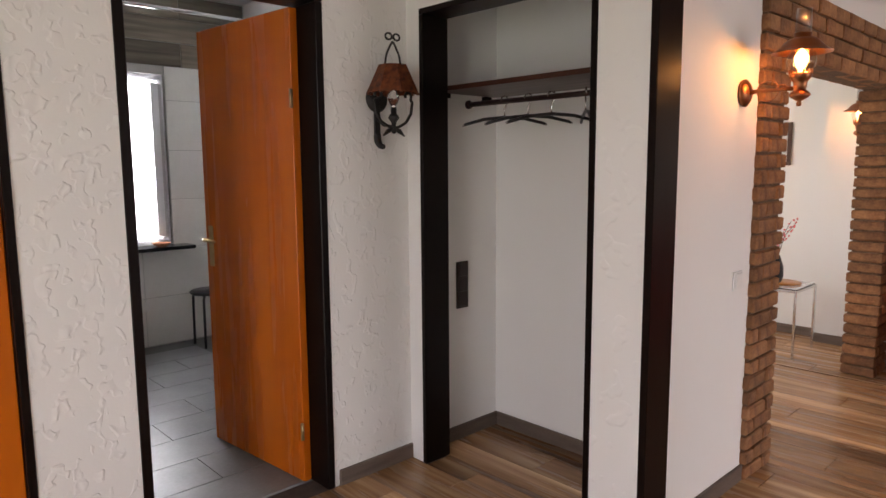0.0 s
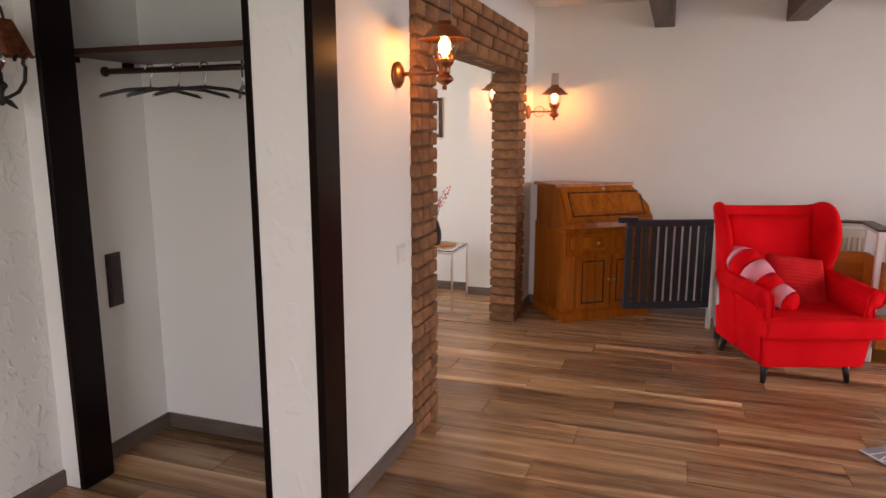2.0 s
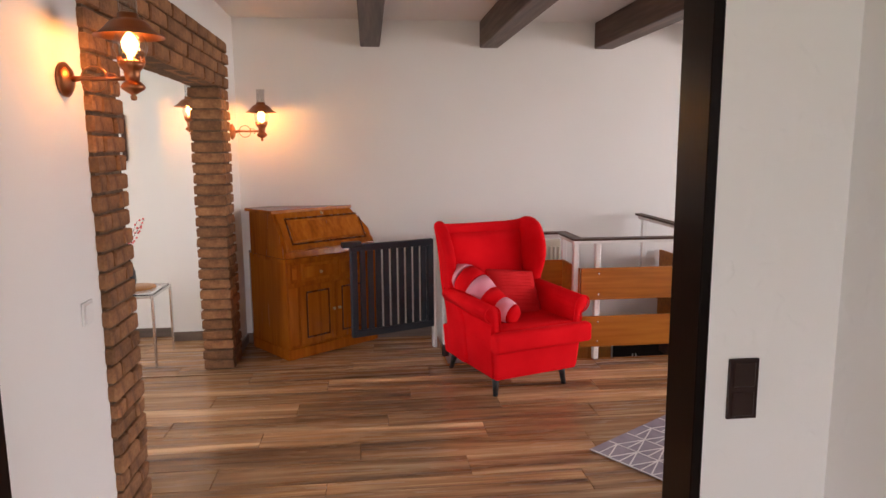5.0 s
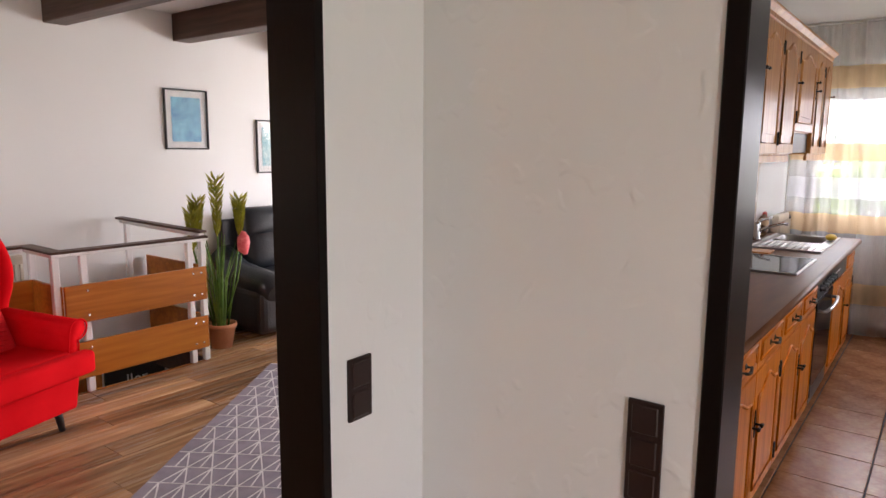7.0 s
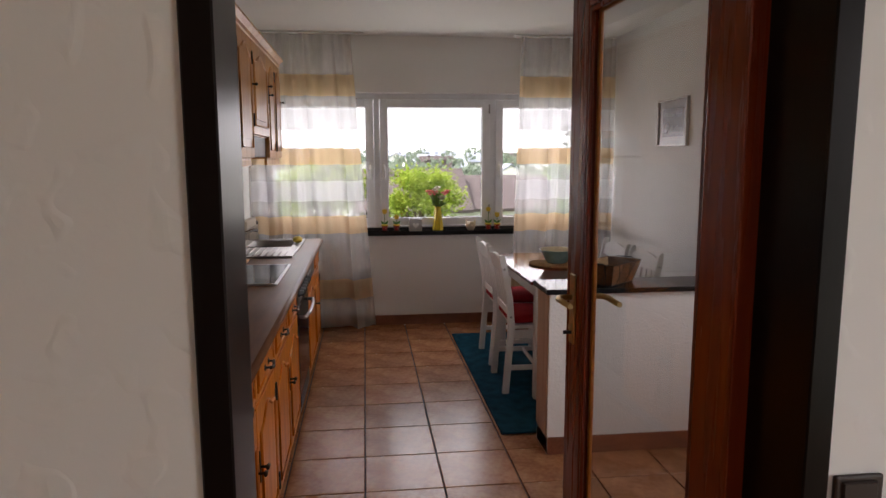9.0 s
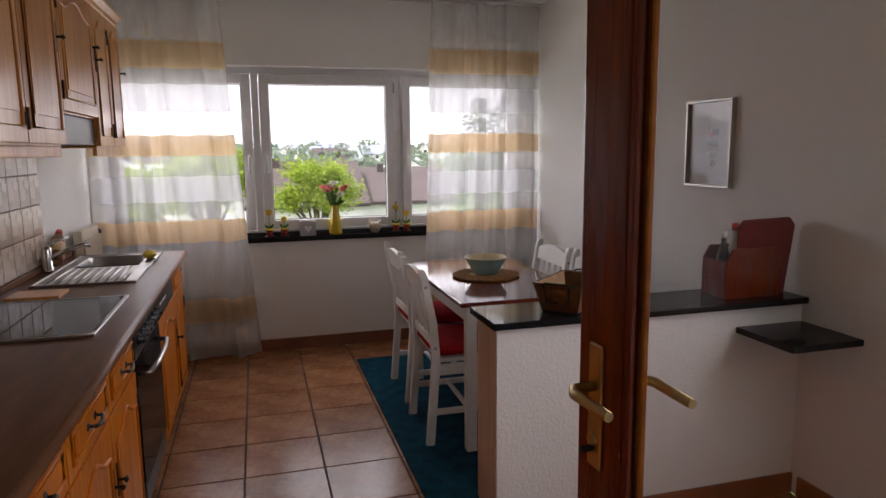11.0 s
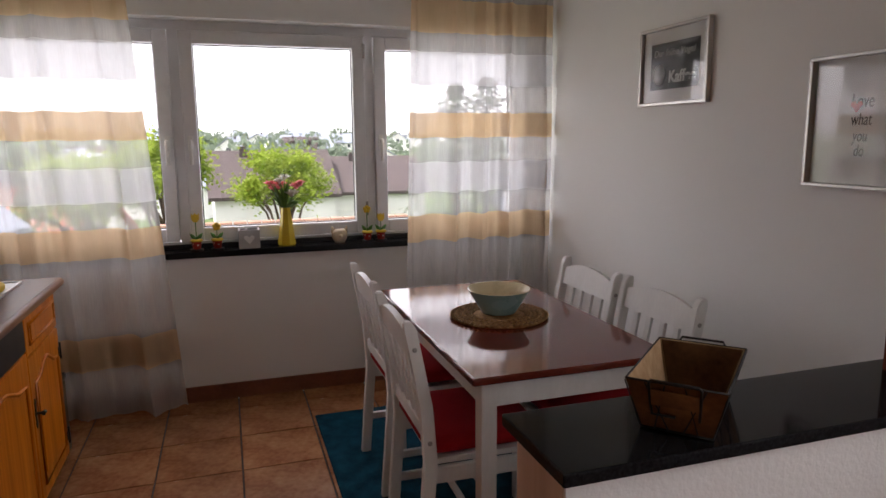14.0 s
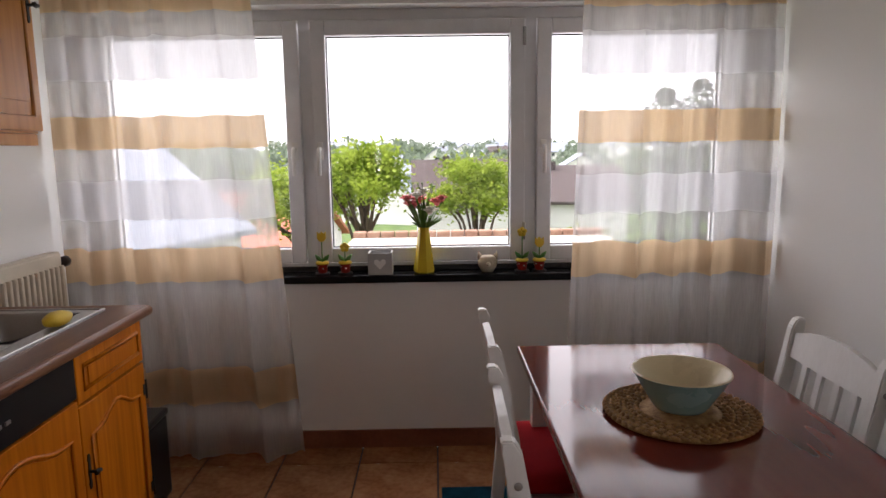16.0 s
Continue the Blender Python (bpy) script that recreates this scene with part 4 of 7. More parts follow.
def bureau():
    ob = thing("bureau", "honey-oak corner writing bureau with fall front", "bureau", pose(0, 0, 0))
    A, B = Vector((6.66, 1.64, 0)), Vector((7.16, 1.0, 0))
    d = (B - A).normalized()
    n = Vector((d.y, -d.x, 0))          # towards the room
    if n.x > 0:
        n = -n
    L = (B - A).length
    F = Matrix.Translation(A) @ Matrix(((d.x, -n.x, 0, 0), (d.y, -n.y, 0, 0), (0, 0, 1, 0), (0, 0, 0, 1)))  # x along the front, y into the corner

    def plan(o, z0, z1, bevel=0.003):
        bm = bmesh.new()
        pts = [(A + n * o - d * o), (B + n * o), Vector((7.178, 1.0, 0)), Vector((7.178, 1.985, 0)), Vector((7.08 - o, 1.96, 0))]
        prism(bm, [(p.x, p.y) for p in pts], z1 - z0, pose(0, 0, z0), bevel)
        return bm
    part("plinth", plan(0.014, 0.0, 0.075), BUREAU_WOOD, ob)
    part("base_body", plan(0.0, 0.075, 0.72), BUREAU_WOOD, ob)
    part("ledge", plan(0.018, 0.72, 0.745), BUREAU_WOOD, ob)
    bm = bmesh.new()
    side = [(0.0, 0.745), (0.01, 0.79), (0.16, 1.062), (0.5, 1.062), (0.5, 0.745)]
    prism(bm, [(y, z) for y, z in side], L, F @ Matrix(((0, 0, 1, 0), (1, 0, 0, 0), (0, 1, 0, 0), (0, 0, 0, 1))), 0.002)
    trim_to_walls(bm)
    part("upper_body", bm, BUREAU_WOOD, ob)
    bm = bmesh.new()
    box(bm, (-0.025, 0.13, 1.062), (L + 0.02, 0.52, 1.086), 0.004, 2, F)
    trim_to_walls(bm)
    part("top", bm, BUREAU_WOOD, ob)
    ang = math.degrees(math.atan2(0.272, 0.15))
    S = F @ pose(0, 0.008, 0.79, ang, 0, 0)
    bm = bmesh.new()
    box(bm, (0.02, 0.0, 0.0), (L - 0.02, 0.305, 0.014), 0.004, 2, S)
    fl = part("fall_front", bm, BUREAU_WOOD, ob)
    bm = bmesh.new()
    for a, b in (((0.07, 0.045, 0.014), (L - 0.07, 0.06, 0.02)), ((0.07, 0.245, 0.014), (L - 0.07, 0.26, 0.02)), ((0.07, 0.045, 0.014), (0.085, 0.26, 0.02)), ((L - 0.085, 0.045, 0.014), (L - 0.07, 0.26, 0.02))):
        box(bm, a, b, 0.003, 1, S)
    part("panel_moulding", bm, BUREAU_EDGE, fl)
    bm = bmesh.new()
    box(bm, (0.1, 0.075, 0.014), (L - 0.1, 0.23, 0.019), 0.004, 1, S)
    part("raised_panel", bm, BUREAU_WOOD, fl)
    bm = bmesh.new()
    lathe(bm, [(0.014, 0), (0.01, 0.004), (0.004, 0.008)], 10, S @ pose(L / 2, 0.283, 0.014))
    part("escutcheon", bm, BRASS, fl)
    for x0, x1, knob in ((0.02, 0.10, 0), (0.12, 0.43, 1), (0.45, L - 0.11, 0), (L - 0.1, L - 0.02, 0)):
        bm = bmesh.new()
        box(bm, (x0, -0.012, 0.565), (x1, 0.0, 0.7), 0.005, 2, F)
        dr = part("drawer", bm, BUREAU_WOOD, ob)
        bm = bmesh.new()
        box(bm, (x0 + 0.022, -0.017, 0.59), (x1 - 0.022, -0.011, 0.675), 0.004, 1, F)
        part("drawer_panel", bm, BUREAU_WOOD, dr)
        if knob:
            part("knob", lt([(0.004, 0), (0.004, 0.012), (0.012, 0.018), (0.01, 0.026), (0.0, 0.028)], 12, F @ pose((x0 + x1) / 2, -0.016, 0.63, 90, 0, 0)), BRASS, dr)
    for x0, x1 in ((0.1, 0.405), (0.415, L - 0.1)):
        bm = bmesh.new()
        box(bm, (x0, -0.012, 0.095), (x1, 0.0, 0.535), 0.004, 1, F)
        dd = part("door", bm, BUREAU_WOOD, ob)
        bm = bmesh.new()
        for a, b in (((x0 + 0.05, -0.019, 0.14), (x1 - 0.05, -0.011, 0.152)), ((x0 + 0.05, -0.019, 0.478), (x1 - 0.05, -0.011, 0.49)), ((x0 + 0.05, -0.019, 0.14), (x0 + 0.062, -0.011, 0.49)), ((x1 - 0.062, -0.019, 0.14), (x1 - 0.05, -0.011, 0.49))):
            box(bm, a, b, 0.003, 1, F)
        part("panel_moulding", bm, BUREAU_EDGE, dd)
        kx = x1 - 0.02 if x0 < 0.2 else x0 + 0.02
        part("knob", lt([(0.004, 0), (0.004, 0.012), (0.012, 0.018), (0.01, 0.026), (0.0, 0.028)], 12, F @ pose(kx, -0.012, 0.33, 90, 0, 0)), BRASS, dd)
    bm = bmesh.new()
    box(bm, (0.012, -0.008, 0.1), (0.085, 0.0, 0.53), 0.006, 2, F)
    part("side_panel", bm, BUREAU_WOOD, ob)


bureau()


# stair gate
def gate():
    P, Q = Vector((6.60, 1.18, 0)), Vector((6.86, 0.57, 0))
    d = Q - P
    L = d.length
    m = Matrix.Translation(P) @ Matrix.Rotation(math.atan2(d.y, d.x), 4, "Z")
    ob = thing("stair_gate", "anthracite grey wooden child-safety gate before the stairwell", "gate", m)
    z0, z1 = 0.17, 0.85
    part("top_rail", bx((0, -0.02, z1 - 0.05), (L, 0.02, z1), 0.006, 2), ANTHRACITE, ob)
    part("bottom_rail", bx((0, -0.02, z0), (L, 0.02, z0 + 0.05), 0.006, 2), ANTHRACITE, ob)
    for x in (0.0, L - 0.045):
        part("stile", bx((x, -0.02, z0 + 0.05), (x + 0.045, 0.02, z1 - 0.05), 0.005, 2), ANTHRACITE, ob)
    n = 9
    for k in range(n):
        x = 0.07 + (L - 0.17) * k / (n - 1)
        part("slat", bx((x, -0.009, z0 + 0.05), (x + 0.042, 0.009, z1 - 0.05), 0.004, 2), ANTHRACITE, ob)
    part("latch", bx((-0.06, -0.025, z1 - 0.02), (0.08, 0.025, z1 + 0.022), 0.008, 2), BLACK, ob)
    part("foot", bx((L, -0.022, 0.0), (L + 0.025, 0.022, z1 + 0.03), 0.004), WHITE_PAINT, ob)


gate()


# wing chair
def soften(ob, levels=2):
    md = ob.modifiers.new("soft", "SUBSURF")
    md.levels = md.render_levels = levels
    for p in ob.data.polygons:
        p.use_smooth = True
    return ob


def cushioned(ob, levels=2):
    """One padded body out of touching boxes, its edges rounded."""
    bm = bmesh.new()
    bm.from_mesh(ob.data)
    bmesh.ops.bevel(bm, geom=bm.edges[:], offset=0.026, segments=4, affect="EDGES", profile=0.5)
    bm.to_mesh(ob.data)
    bm.free()
    for p in ob.data.polygons:
        p.use_smooth = True
    return ob


CHAIR_POSE = pose(6.125, 0.14, 0, 0, 0, -70.6) @ Matrix.Scale(0.97, 4)


def tapered(bm):
    """Sides and front of the chair lean in towards the floor."""
    for v in bm.verts:
        k = min(1.0, max(0.0, v.co.z - 0.1) / 0.5)
        v.co.x *= 0.87 + 0.13 * k
        if v.co.y < 0:
            v.co.y *= 0.9 + 0.1 * k
    return bm


def wing_chair():
    ob = thing("wing_chair", "bright red upholstered wing armchair with black legs", "armchair", CHAIR_POSE)
    # front towards -y
    part("seat_base", tapered(bx((-0.350, -0.405, 0.125), (0.350, 0.36, 0.335), 0.022, 4)), RED_CLOTH, ob)
    cushioned(part("seat_cushion", boxes(((-0.287, -0.38, 0.325), (0.287, 0.24, 0.45)), ((-0.362, -0.465, 0.325), (0.362, -0.38, 0.45))), RED_CLOTH, ob, "thick red seat cushion"), 2)
    # back and wings: one padded shell bent round the sitter
    bm = bmesh.new()
    nz = 14
    cols = [(-1, f) for f in (1.0, 0.72, 0.45, 0.2)] + [(None, u) for u in (-0.86, -0.6, -0.3, 0, 0.3, 0.6, 0.86)] + [(1, f) for f in (0.2, 0.45, 0.72, 1.0)]

    def shell(c, v):
        z0 = 0.135
        side, f = c
        W = 0.325 + 0.045 * v
        depth = 0.36 if v < 0.4 else 0.36 - 0.17 * min(1, (v - 0.4) / 0.12) + 0.10 * math.sin(math.pi * min(1, max(0, (v - 0.5) / 0.5)) ** 1.2)
        if side is None:
            top = 1.035 + 0.006 * abs(f) ** 3
            x, y = W * f * 1.02, 0.0
        else:
            top = 1.035 + 0.035 * math.sin(math.pi * min(1, f * 0.9)) - 0.07 * max(0, f - 0.5) ** 1.5
            x, y = side * (W + 0.03 * f + 0.055 * max(0, v - 0.45) * f), -depth * f
        z = z0 + v * (top - z0)
        return Vector((x, 0.33 + y + 0.15 * max(0, z - 0.36), z))
    grid = [[bm.verts.new(shell(c, k / nz)) for c in cols] for k in range(nz + 1)]
    for k in range(nz):
        for i in range(len(cols) - 1):
            bm.faces.new((grid[k][i], grid[k][i + 1], grid[k + 1][i + 1], grid[k + 1][i]))
    bmesh.ops.recalc_face_normals(bm, faces=bm.faces)
    bmesh.ops.solidify(bm, geom=bm.faces[:], thickness=0.075)
    soften(part("backrest", bm, RED_CLOTH, ob, "tall red backrest with padded wings"), 2)
    bm = bmesh.new()
    cushion(bm, (0.6, 0.56, 0.12), 0.6, 12, pose(0, 0.31, 0.70, 81, 0, 0))
    part("back_pad", bm, RED_CLOTH, ob)
    for s in (-1, 1):
        prof = [(0.285, 0.14), (0.285, 0.53)] + [(0.342 + 0.057 * math.cos(radians(a)), 0.556 + 0.057 * math.sin(radians(a))) for a in range(170, -91, -20)] + [(0.352, 0.48), (0.362, 0.36), (0.362, 0.14)]
        bm = bmesh.new()
        prism(bm, prof, 0.6, Matrix(((s, 0, 0, 0), (0, 0, 1, -0.375), (0, 1, 0, 0), (0, 0, 0, 1))), 0.008)
        for v in bm.verts:
            v.co.z += 0.10 * max(0.0, v.co.y + 0.05) if v.co.z > 0.45 else 0.0
        for fc in bm.faces:
            fc.smooth = True
        ar = part("armrest", tapered(bm), RED_CLOTH, ob, "rolled red armrest")
        part("piping", tapered(tb([(s * x, -0.377, z) for x, z in prof], 0.005, 6, True)), RED_CLOTH, ar)
    for s in (-1, 1):
        for y, dy in ((-0.27, -0.02), (0.29, 0.05)):
            part("leg", tb([(s * 0.25, y, 0.15), (s * 0.265, y + dy, 0.0)], [0.026, 0.016], 10), BLACK, ob, "tapered black wooden leg")


wing_chair()
CH = CHAIR_POSE
bm = bmesh.new()
cushion(bm, (0.4, 0.34, 0.13), 0.8, 10, CH @ pose(0.08, 0.05, 0.57, 60, 8, 6))
cu = thing("red_cushion", "red ribbed cushion leaning in the armchair", "cushion", pose(0, 0, 0))
part("cover", bm, RED_CUSHION, cu)
for k in range(12):
    z = -0.14 + 0.025 * k
    part("rib", tb([(x, z, 0.068 * (1 - (abs(x) / 0.19) ** 3) ** 0.5 * (1 - (abs(z) / 0.17) ** 3) ** 0.5 + 0.003) for x in (-0.17, -0.12, -0.06, 0, 0.06, 0.12, 0.17)], 0.0035, 5, False, CH @ pose(0.08, 0.05, 0.57, 60, 8, 6)), RED_CUSHION, cu)
# striped knitted bolster over the arm
bo = thing("bolster", "pink and red striped knitted bolster on the armchair", "cushion", pose(0, 0, 0))
bp = [Vector((-0.30, 0.2, 0.74)), Vector((-0.27, 0.12, 0.70)), Vector((-0.23, 0.03, 0.65)), Vector((-0.19, -0.06, 0.59)), Vector((-0.15, -0.15, 0.54)), Vector((-0.11, -0.23, 0.51)), Vector((-0.09, -0.27, 0.495))]
rad = [0.055, 0.1, 0.105, 0.09, 0.078, 0.07, 0.035]
for k in range(6):
    a, b = bp[k], bp[k + 1]
    ra, rb = rad[k], rad[k + 1]
    part("stripe", tb([a + (b - a) * 0.02, (a + b) / 2, b - (b - a) * 0.02], [ra, (ra + rb) / 2 + 0.004, rb], 16, False, CH), PINK if k % 2 == 0 else RED_CLOTH, bo)


# railing round the stairwell
def railing():
    ob = thing("stair_railing", "white stairwell railing with brown oak boards", "railing", pose(0, 0, 0))
    X0, X1, Y0, Y1, Y2 = 6.39, 6.78, 0.5, -0.44, -1.37
    for x, y in ((6.60, Y0), (X1, -0.02), (X1, Y1), (X0, Y1 + 0.03), (X0, -0.57), (X0, -1.27), (X0, Y2)):
        dark = y == Y0
        part("post", bx((x + 0.012, y - 0.02, -0.0 if not dark else 0.06), (x + 0.052, y + 0.02, 0.85), 0.004), WHITE_PAINT, ob)
        if dark:
            part("shoe", bx((x + 0.008, y - 0.024, 0), (x + 0.056, y + 0.024, 0.09), 0.004), BROWN_PLASTIC, ob)
    for z0, z1 in ((0.445, 0.675), (0.1, 0.325)):
        part("board", bx((X0 - 0.01, Y2, z0), (X0 + 0.01, Y1, z1), 0.003), OAK_Y, ob, "oak-veneered railing board")
        part("board", bx((X1 - 0.01, Y1 + 0.02, z0), (X1 + 0.01, 0.1, z1), 0.003), OAK_Y, ob)
        part("board", bx((X0 + 0.012, Y1 - 0.0, z0), (X1 + 0.01, Y1 + 0.02, z1), 0.003), OAK_Y, ob)
        part("board", bx((X0 + 0.012, Y2 - 0.02, z0), (XR - 0.02, Y2, z1), 0.003), OAK_Y, ob)
        for y in (-0.57, -1.27, -1.33):
            for z in (z0 + 0.04, z1 - 0.04):
                part("bolt", lt([(0.009, 0), (0.009, 0.003), (0.005, 0.006)], 8, pose(X0 - 0.01, y, z, 0, -90, 0)), CHROME, ob)
        for z in (z0 + 0.04, z1 - 0.04):
            part("bolt", lt([(0.009, 0), (0.009, 0.003), (0.005, 0.006)], 8, pose(X1 - 0.01, -0.12, z, 0, -90, 0)), CHROME, ob)
    tops = [((X0 - 0.015, Y2 - 0.02), (X0 + 0.065, Y1 + 0.06)), ((X0 + 0.065, Y1 - 0.02), (X1 + 0.065, Y1 + 0.06)), ((X1 - 0.015, Y1 + 0.06), (X1 + 0.065, 0.3))]
    for a, b in tops:
        part("handrail", bx((*a, 0.852), (*b, 0.872), 0.003), WHITE_PAINT, ob)
        part("cap", bx((a[0] - 0.004, a[1] - 0.004, 0.872), (b[0] + 0.004, b[1] + 0.004, 0.887), 0.004), BEAM, ob, "dark brown handrail cap")
    part("rear_handrail", tb([(X0 + 0.03, Y2, 0.895), (7.12, Y2 + 0.2, 0.96)], 0.022, 6), WHITE_PAINT, ob)
    part("rear_cap", bx((0, -0.035, 0), (0.78, 0.035, 0.016), 0.004, 1, pose(X0 + 0.0, Y2 - 0.0, 0.905, 0, -4.8, 15.5)), BEAM, ob)
    part("rear_post", bx((7.06, Y2 + 0.16, 0.3), (7.095, Y2 + 0.2, 0.94), 0.003), WHITE_PAINT, ob)


railing()
# board edge along the well and the sign on the stair below
struct("trim", boxes(((6.42, -1.4, -0.2), (6.436, 0.52, -0.002)), ((6.436, 0.504, -0.2), (XR, 0.52, -0.002))), OAK_Y, "brown boarded edge of the stairwell")
sg = thing("stair_sign", "black sign with white lettering on the stairwell wall", "sign", pose(0, 0, 0))
part("panel", bx((7.168, -1.47, -0.36), (XR - 0.001, -1.0, -0.1), 0.003, 1), BLACK, sg)
part("lettering", text_mesh("ller", 0.13, pose(7.166, -1.24, -0.27, 90, 0, -90)), CHALK, sg)
sb = thing("stair_board", "golden-brown board on the stairwell wall", "board", pose(0, 0, 0))
part("board", bx((7.17, -0.98, -0.36), (XR - 0.001, -0.58, -0.1), 0.003, 1), OAK_PALE, sb)
sta = thing("staircase", "wooden stair flight going down", "stairs", pose(0, 0, 0))
for k in range(9):
    part("step", bx((6.46, 0.48 - 0.2 * k - 0.26, -0.28 - 0.19 * k), (7.17, 0.48 - 0.2 * k, -0.24 - 0.19 * k), 0.004), OAK_Y, sta)


def radiator(m, L, h, t, name="radiator", label="ivory ribbed panel radiator on the white wall"):
    """Back on y = 0, facing -y, foot at z = 0."""
    ob = thing(name, label, "radiator", m)
    part("panel", bx((0, -t + 0.012, 0), (L, -0.03, h), 0.006, 2), IVORY, ob)
    n = int(L / 0.033)
    for k in range(n):
        x = (k + 0.5) * L / n
        part("rib", bx((x - 0.009, -t - 0.004, 0.035), (x + 0.009, -t + 0.014, h - 0.05), 0.006, 2), IVORY, ob)
    part("top_grille", bx((0.004, -t + 0.016, h), (L - 0.004, -0.034, h + 0.006)), IVORY, ob)
    for x in (0.08, L - 0.08):
        part("bracket", bx((x - 0.01, -0.03, h - 0.2), (x + 0.01, 0, h - 0.1)), IVORY, ob)
    return ob


radiator(pose(XR, 0.45, 0.2, 0, 0, -90), 0.95, 0.58, 0.1)


# sofa, plant, rug, glass table, pictures
def sofa():
    ob = thing("sofa", "black leather sofa against the white wall", "sofa", pose(7.17, -1.92, 0, 0, 0, -90))
    # x along the wall, front towards -y
    D, L = 0.78, 1.9
    part("base", bx((0.1, -D + 0.1, 0.04), (L, -0.02, 0.3), 0.03, 3), LEATHER, ob)
    bm = bmesh.new()
    box(bm, (-0.06, -D + 0.04, 0.04), (0.2, -0.05, 0.42), 0.09, 5)
    tube(bm, [(0.06, -D - 0.0, 0.38), (0.06, -D + 0.08, 0.42), (0.06, -0.3, 0.47), (0.06, -0.08, 0.6)], [0.08, 0.115, 0.12, 0.11], 16)
    part("armrest", bm, LEATHER, ob, "bulging black leather armrest")
    for k in range(2):
        x = 0.2 + 0.8 * k
        bm = bmesh.new()
        cushion(bm, (0.8, 0.62, 0.22), 0.45, 10, pose(x + 0.4, -D / 2 - 0.06, 0.39))
        part("seat_cushion", bm, LEATHER, ob)
        bm = bmesh.new()
        cushion(bm, (0.82, 0.34, 0.26), 0.7, 10, pose(x + 0.4, -0.2, 0.63, 78, 0, 0))
        part("back_cushion", bm, LEATHER, ob)
        bm = bmesh.new()
        cushion(bm, (0.84, 0.26, 0.26), 0.7, 10, pose(x + 0.4, -0.15, 0.86, 76, 0, 0))
        part("head_roll", bm, LEATHER, ob)
        part("button", lt([(0.018, 0), (0.014, 0.008), (0.0, 0.01)], 10, pose(x + 0.25, -0.335, 0.7, 90, 0, 0)), LEATHER, ob)
    part("back_frame", bx((0.05, -0.1, 0.2), (L, -0.02, 0.9), 0.04, 3), LEATHER, ob)


sofa()


def agave(m):
    ob = thing("potted_plant", "artificial yellow-green plume plant with pink flower in clay pot", "plant", m)
    part("pot", lt([(0.0, 0.0), (0.075, 0.0), (0.1, 0.15), (0.112, 0.155), (0.112, 0.185), (0.1, 0.185), (0.095, 0.16), (0.0, 0.15)], 20), CLAY, ob)
    for k in range(20):
        a, L = k * 2.4, 0.45 + 0.35 * random.random()
        r = 0.1 + 0.16 * random.random()
        bm = bmesh.new()
        pts = [Vector((0.03 * math.cos(a), 0.03 * math.sin(a), 0.15)), Vector((r * 0.4 * math.cos(a), r * 0.4 * math.sin(a), 0.15 + L * 0.6)), Vector((r * math.cos(a), r * math.sin(a), 0.15 + L))]
        s = Vector((-math.sin(a), math.cos(a), 0))
        prev = None
        for p, w in zip(pts, (0.006, 0.009, 0.001)):
            cur = (bm.verts.new(p - s * w), bm.verts.new(p + s * w), bm.verts.new(p + Vector((math.cos(a), math.sin(a), 0)) * w * 0.5))
            if prev:
                for i in range(3):
                    bm.faces.new((prev[i], prev[(i + 1) % 3], cur[(i + 1) % 3], cur[i]))
            prev = cur
        part("leaf", bm, LEAF, ob)
    for x, y, z0, z1 in ((0.0, 0.0, 0.84, 1.26), (0.1, 0.1, 0.80, 1.1), (-0.06, -0.15, 0.83, 1.11), (0.05, 0.17, 0.75, 1.02)):
        st = part("stem", tb([(x * 0.3, y * 0.3, 0.15), (x, y, z0)], 0.008, 6), LEAF, ob)
        bm = bmesh.new()
        for k in range(70):
            a, f = k * 2.4, k / 70
            z = z0 + (z1 - z0) * f
            w = 0.03 + 0.045 * f
            c = Vector((x, y, z))
            o = Vector((math.cos(a), math.sin(a), 0))
            s = Vector((-math.sin(a), math.cos(a), 0))
            t = c + o * w + Vector((0, 0, 0.07))
            vs = [bm.verts.new(p) for p in (c - s * 0.006, c + s * 0.006, c + o * w * 0.7 + s * 0.008 + Vector((0, 0, 0.03)), t, c + o * w * 0.7 - s * 0.008 + Vector((0, 0, 0.03)))]
            bm.faces.new(vs)
            bm.faces.new([bm.verts.new(v.co - o * 0.002) for v in vs][::-1])
        part("plume", bm, LIME, st, "feathery yellow-green plume")
    st = part("stem", tb([(0.02, -0.03, 0.15), (-0.08, -0.1, 0.5), (-0.12, -0.12, 0.72)], 0.006, 6), LEAF, ob)
    bm = bmesh.new()
    blob(bm, (-0.13, -0.13, 0.79), (0.035, 0.05, 0.09), 2, 0.3)
    part("flower", bm, PETAL_PINK, st, "coral pink flower")


agave(pose(6.60, -1.62, 0))


def rug_of(name, label, c0, c1, width, mat, t=0.008):
    d = (Vector(c1) - Vector(c0))
    L = d.length
    m = Matrix.Translation((c0[0], c0[1], 0.0)) @ Matrix.Rotation(math.atan2(d.y, d.x), 4, "Z")
    ob = thing(name, label, "rug", m)
    part("field", bx((0, -width, 0.001), (L, 0, t), 0.003), mat, ob)
    return ob, L


